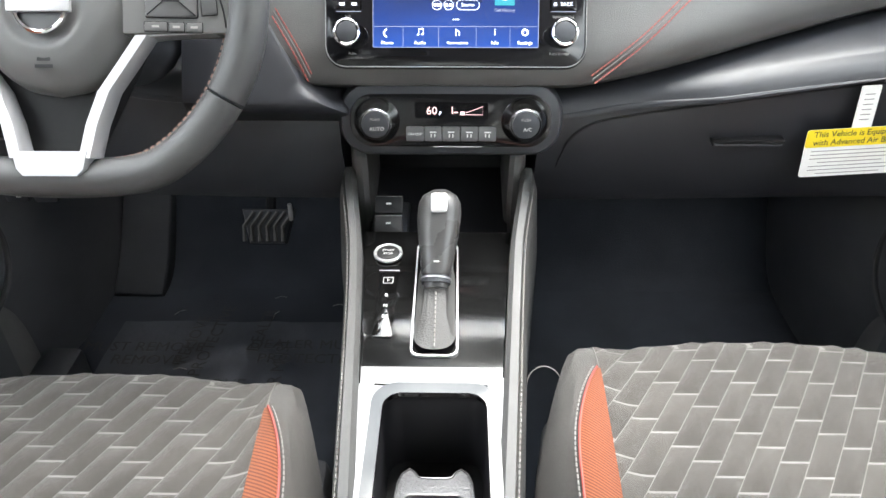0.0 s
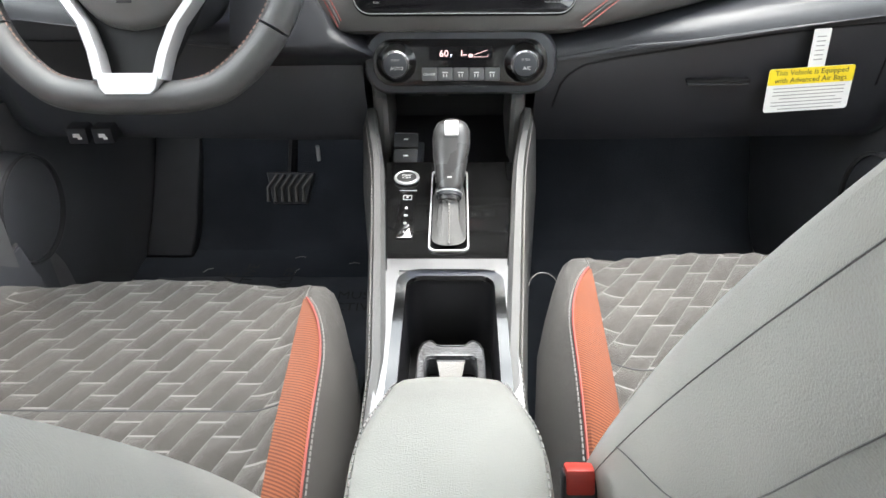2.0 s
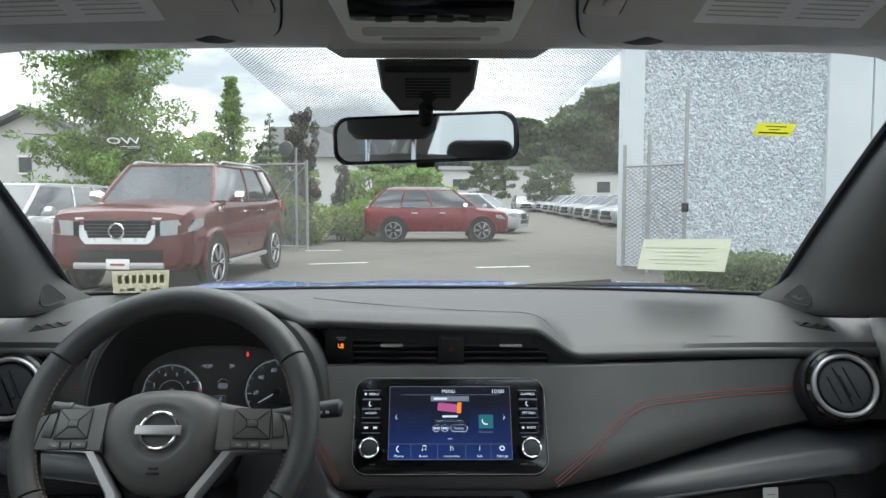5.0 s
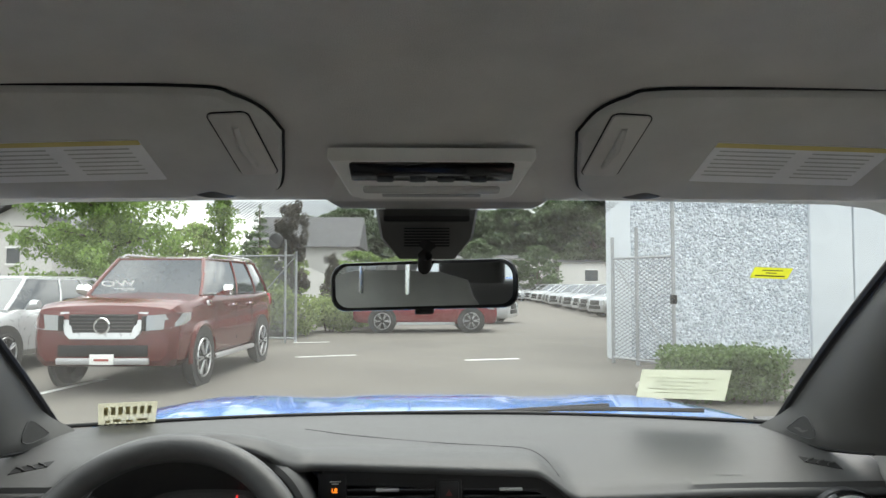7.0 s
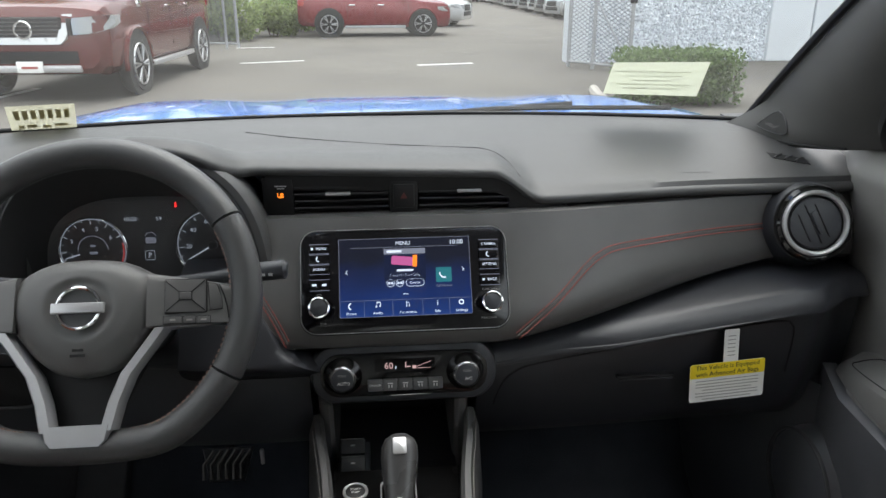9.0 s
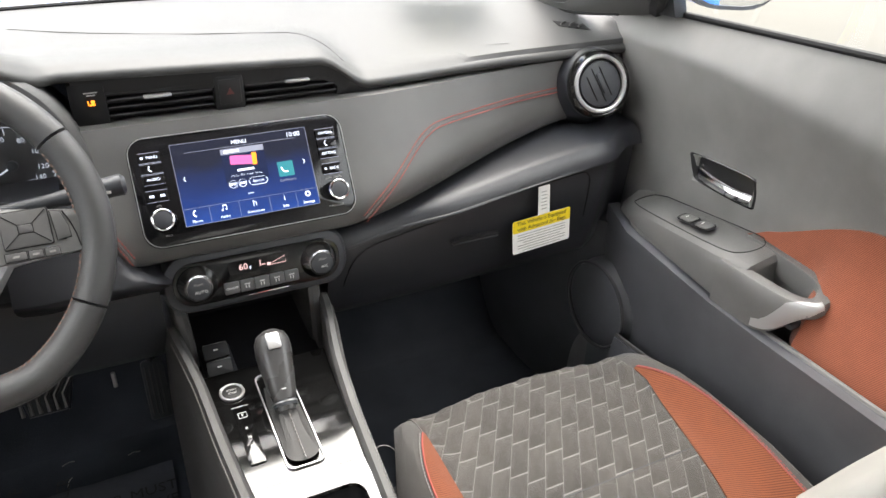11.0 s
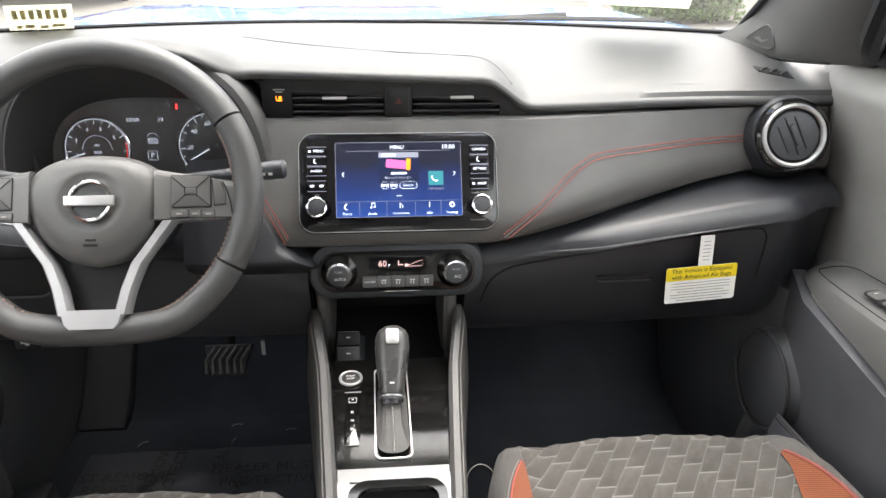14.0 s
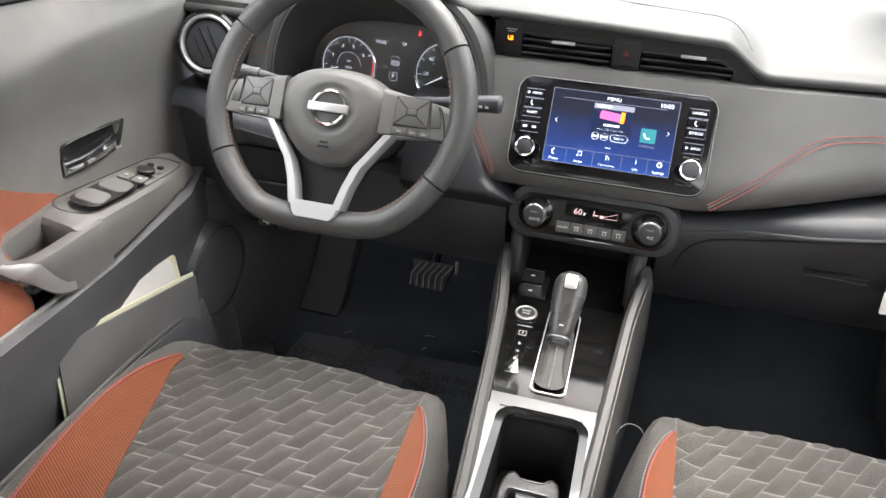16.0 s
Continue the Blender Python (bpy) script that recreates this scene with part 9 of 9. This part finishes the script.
def pebbles(count, seed, x0, x1, z0, z1, y):
    """Joined uneven pebbles on the wall face, six-sided flattened stones."""
    rnd = random.Random(seed)
    verts, faces = [], []
    for _ in range(count):
        c = Vector((rnd.uniform(x0, x1), y, rnd.uniform(z0, z1)))
        a0, s, e = rnd.uniform(0, 3.14), rnd.uniform(0.020, 0.052), rnd.uniform(0.35, 0.8)
        d = rnd.uniform(0.012, 0.035)
        i = len(verts)
        ca, sa = math.cos(a0), math.sin(a0)
        for k in range(6):
            q = k * math.pi / 3
            u, v = s * math.cos(q) * rnd.uniform(0.8, 1.2), s * e * math.sin(q) * rnd.uniform(0.8, 1.2)
            verts.append(c + Vector((u * ca - v * sa, 0.004, u * sa + v * ca)))
        verts.append(c + Vector((rnd.uniform(-0.3, 0.3) * s, -d, rnd.uniform(-0.3, 0.3) * s)))
        for k in range(6):
            faces.append((i + k, i + (k + 1) % 6, i + 6))
    return verts, faces


def pebble_material(seed_name):
    m = mat(seed_name, (0.42, 0.45, 0.48), 0.7, vary=0.2, scale=30, grain=200)
    t = m.node_tree
    b = t.nodes["Principled BSDF"]
    ge = t.nodes.new("ShaderNodeNewGeometry")
    r = t.nodes.new("ShaderNodeValToRGB")
    e = r.color_ramp.elements
    e[0].color, e[1].color = (0.36, 0.39, 0.42, 1), (0.70, 0.74, 0.78, 1)
    k = e.new(0.5)
    k.color = (0.48, 0.52, 0.57, 1)
    t.links.new(ge.outputs["Random Per Island"], r.inputs["Fac"])
    t.links.new(r.outputs["Color"], b.inputs["Base Color"])
    return m


pv, pf = pebbles(19000, 5, 4.04, 7.58, GZ, 5.4, 13.358)
me = bpy.data.meshes.new("pebble_face")
me.from_pydata(pv, [], pf)
me.materials.append(pebble_material("wall_pebbles"))
ob = new("pebble_face", me)
ob.parent = bld
ob.matrix_parent_inverse = Matrix.Translation(bld.location).inverted()
tagged(ob, "grey and white exposed pebbles", kind="stuff")
pv, pf = pebbles(5200, 6, 4.04, 7.58, 5.4, 9.0, 13.358)
me = bpy.data.meshes.new("pebble_face_upper")
me.from_pydata(pv, [], pf)
me.materials.append(bpy.data.materials["wall_pebbles"])
ob = new("pebble_face_upper", me)
ob.parent = bld
ob.matrix_parent_inverse = Matrix.Translation(bld.location).inverted()
tagged(ob, "grey and white exposed pebbles", kind="stuff")

# chain-link gate, half open, beside the wall

def chain_link():
    m = bpy.data.materials.new("chain_link_wire")
    m.use_nodes = True
    t = m.node_tree
    t.nodes.clear()
    o = t.nodes.new("ShaderNodeOutputMaterial")
    df = t.nodes.new("ShaderNodeBsdfDiffuse")
    df.inputs["Color"].default_value = (0.22, 0.23, 0.24, 1)
    tr = t.nodes.new("ShaderNodeBsdfTransparent")
    co = t.nodes.new("ShaderNodeTexCoord")
    mx = t.nodes.new("ShaderNodeMixShader")
    ors = []
    for ax in ((1, 0, 1), (1, 0, -1)):
        dt = t.nodes.new("ShaderNodeVectorMath")
        dt.operation = "DOT_PRODUCT"
        dt.inputs[1].default_value = ax
        t.links.new(co.outputs["Object"], dt.inputs[0])
        mu = t.nodes.new("ShaderNodeMath")
        mu.operation = "MULTIPLY"
        mu.inputs[1].default_value = 14
        t.links.new(dt.outputs["Value"], mu.inputs[0])
        fr_ = t.nodes.new("ShaderNodeMath")
        fr_.operation = "FRACT"
        t.links.new(mu.outputs[0], fr_.inputs[0])
        lt = t.nodes.new("ShaderNodeMath")
        lt.operation = "LESS_THAN"
        lt.inputs[1].default_value = 0.16
        t.links.new(fr_.outputs[0], lt.inputs[0])
        ors.append(lt)
    mxm = t.nodes.new("ShaderNodeMath")
    mxm.operation = "MAXIMUM"
    t.links.new(ors[0].outputs[0], mxm.inputs[0])
    t.links.new(ors[1].outputs[0], mxm.inputs[1])
    t.links.new(mxm.outputs[0], mx.inputs[0])
    t.links.new(tr.outputs[0], mx.inputs[1])
    t.links.new(df.outputs[0], mx.inputs[2])
    t.links.new(mx.outputs[0], o.inputs["Surface"])
    return m


M_WIRE = chain_link()


def gate_leaf(name, label, a, b, h, posts):
    g = thing(name, label, "gate", base=(a[0], a[1], GZ))
    A, B = Vector((a[0], a[1], GZ)), Vector((b[0], b[1], GZ))
    for f, hh in posts:
        p = A.lerp(B, f)
        part("post", tube([p, p + Vector((0, 0, hh))], 0.035, 8), M_STEEL, g)
    for z in (0.10, h):
        part("rail", tube([A + Vector((0, 0, z)), B + Vector((0, 0, z))], 0.024, 8), M_STEEL, g)
    part("brace", tube([A + Vector((0, 0, h)), B + Vector((0, 0, 0.15))], 0.014, 6), M_STEEL, g)
    part("latch", box(-0.05, 0.05, -0.05, 0.05, h * 0.58, h * 0.66, 0.01, 2, T(B)), M_DARK, g)
    bm = bmesh.new()
    bm.faces.new([bm.verts.new(p) for p in (A + Vector((0, 0, 0.1)), B + Vector((0, 0, 0.1)), B + Vector((0, 0, h)), A + Vector((0, 0, h)))])
    part("mesh", bm, M_WIRE, g, "wire mesh", 0)
    return g


gate_leaf("gate", "galvanised chain-link gate standing open by the wall", (3.50, 12.7), (4.24, 11.5), 1.95, ((0, 2.35), (0.42, 2.5), (1, 3.2)))
gate_leaf("fence_panel", "galvanised chain-link panel behind the maroon vehicle", (-3.30, 17.6), (-5.2, 18.4), 2.2, ((0, 2.3), (1, 2.3)))
fn = thing("railing", "dark picket railing behind the parked cars", "railing", base=(-11, 18, GZ))
for k in range(40):
    part("picket", tube([(-15 + 0.24 * k, 18.4, GZ), (-15 + 0.24 * k, 18.4, GZ + 1.75)], 0.015, 5), M_DARK, fn)
for z in (0.3, 1.55):
    part("rail", tube([(-15.1, 18.4, GZ + z), (-5.5, 18.4, GZ + z)], 0.02, 5), M_DARK, fn)
sl = thing("sign_mirror", "small convex mirror on a post at the fence", "mirror post", base=(-3.9, 17.3, GZ))
part("post", tube([(-3.55, 17.5, GZ), (-3.55, 17.5, GZ + 2.6)], 0.03, 8), M_STEEL, sl)
part("disc", disc(0.20, 0.06, 24, T((-3.75, 17.35, GZ + 2.55)) @ pose(0, 0, 0, 90, 0, -20), 0.02), M_KEY, sl)


def house(name, label, x0, x1, y0, y1, h, ridge, along="x", windows=()):
    g = thing(name, label, "house", "buildings round the lot", ((x0 + x1) / 2, y0, GZ))
    part("wall", box(x0, x1, y0, y1, GZ, GZ + h), M_STUCCO, g)
    if along == "x":
        ym = (y0 + y1) / 2
        part("roof", loft([[Vector((x, y0 - 0.3, GZ + h - 0.05)), Vector((x, ym, GZ + h + ridge)), Vector((x, y1 + 0.3, GZ + h - 0.05))] for x in (x0 - 0.3, x1 + 0.3)]), M_SHINGLE, g)
    else:
        xm = (x0 + x1) / 2
        part("gable", loft([[Vector((x0, y, GZ + h)), Vector((xm, y, GZ + h + ridge)), Vector((x1, y, GZ + h))] for y in (y0 + 0.02, y1)]), M_STUCCO, g)
        for sg in (-1, 1):
            a = Vector((xm, 0, GZ + h + ridge + 0.06))
            b = Vector((xm + sg * ((x1 - x0) / 2 + 0.35), 0, GZ + h - 0.12))
            part("roof", loft([[Vector((p.x, y, p.z + dz)) for p, dz in ((a, 0), (b, 0), (b, 0.16), (a, 0.16))] for y in (y0 - 0.4, y1)]), M_SHINGLE, g)
    for x, z, w, hh in windows:
        wd = part("window", box(x - w / 2, x + w / 2, y0 - 0.04, y0 + 0.02, GZ + z - hh / 2, GZ + z + hh / 2), M_CARGLASS, g, "dark window")
        part("window_frame", join(box(x - w / 2 - 0.05, x + w / 2 + 0.05, y0 - 0.06, y0 + 0.02, GZ + z + hh / 2, GZ + z + hh / 2 + 0.07), box(x - w / 2 - 0.05, x + w / 2 + 0.05, y0 - 0.06, y0 + 0.02, GZ + z - hh / 2 - 0.07, GZ + z - hh / 2)), M_WHITE, wd)
    return g


house("house", "long pale house behind the railing", -24.0, -12.6, 26.6, 33.0, 3.5, 0.9, "x", ((-18.0, 2.45, 0.6, 0.7),))
house("house", "pale gabled bay of the house behind the railing", -15.9, -13.6, 25.9, 26.55, 3.85, 0.55, "y", ((-14.98, 2.5, 0.45, 0.55),))
house("house", "low pale house with grey roof behind shrubs", -9.5, -4.0, 40.0, 46.0, 3.6, 1.9, "x")
house("long_building", "low pale building with flat roof at the far end", 0.5, 13.5, 76.0, 84.0, 4.2, 0.5, "x", ((2.5, 2.6, 1.6, 1.2), (11.2, 2.6, 1.6, 1.2), (6.5, 2.6, 1.6, 1.2)))
house("long_building", "low pale building with flat roof at the far end", 14.5, 22.0, 78.0, 84.0, 3.9, 0.4, "x", ((18.0, 2.4, 1.4, 1.2),))
solid("utility_pole", tube([(-0.9, 40, GZ), (-0.9, 40, 9.5)], [0.11, 0.08], 8), M_BARK, "weathered wooden utility pole beyond the lot", "pole")
# the yard behind the car, seen in the mirrors
house("rear_building", "pale grey industrial building behind the car", -9, 5.5, -16.0, -11.0, 5.5, 0.4, "x", ())
part("shutter", box(-4.5, -0.5, -11.0, -10.94, GZ, GZ + 3.6), M_CONC, [o for o in scene.objects if o.name.startswith("rear_building")][0], "pale roller shutter")
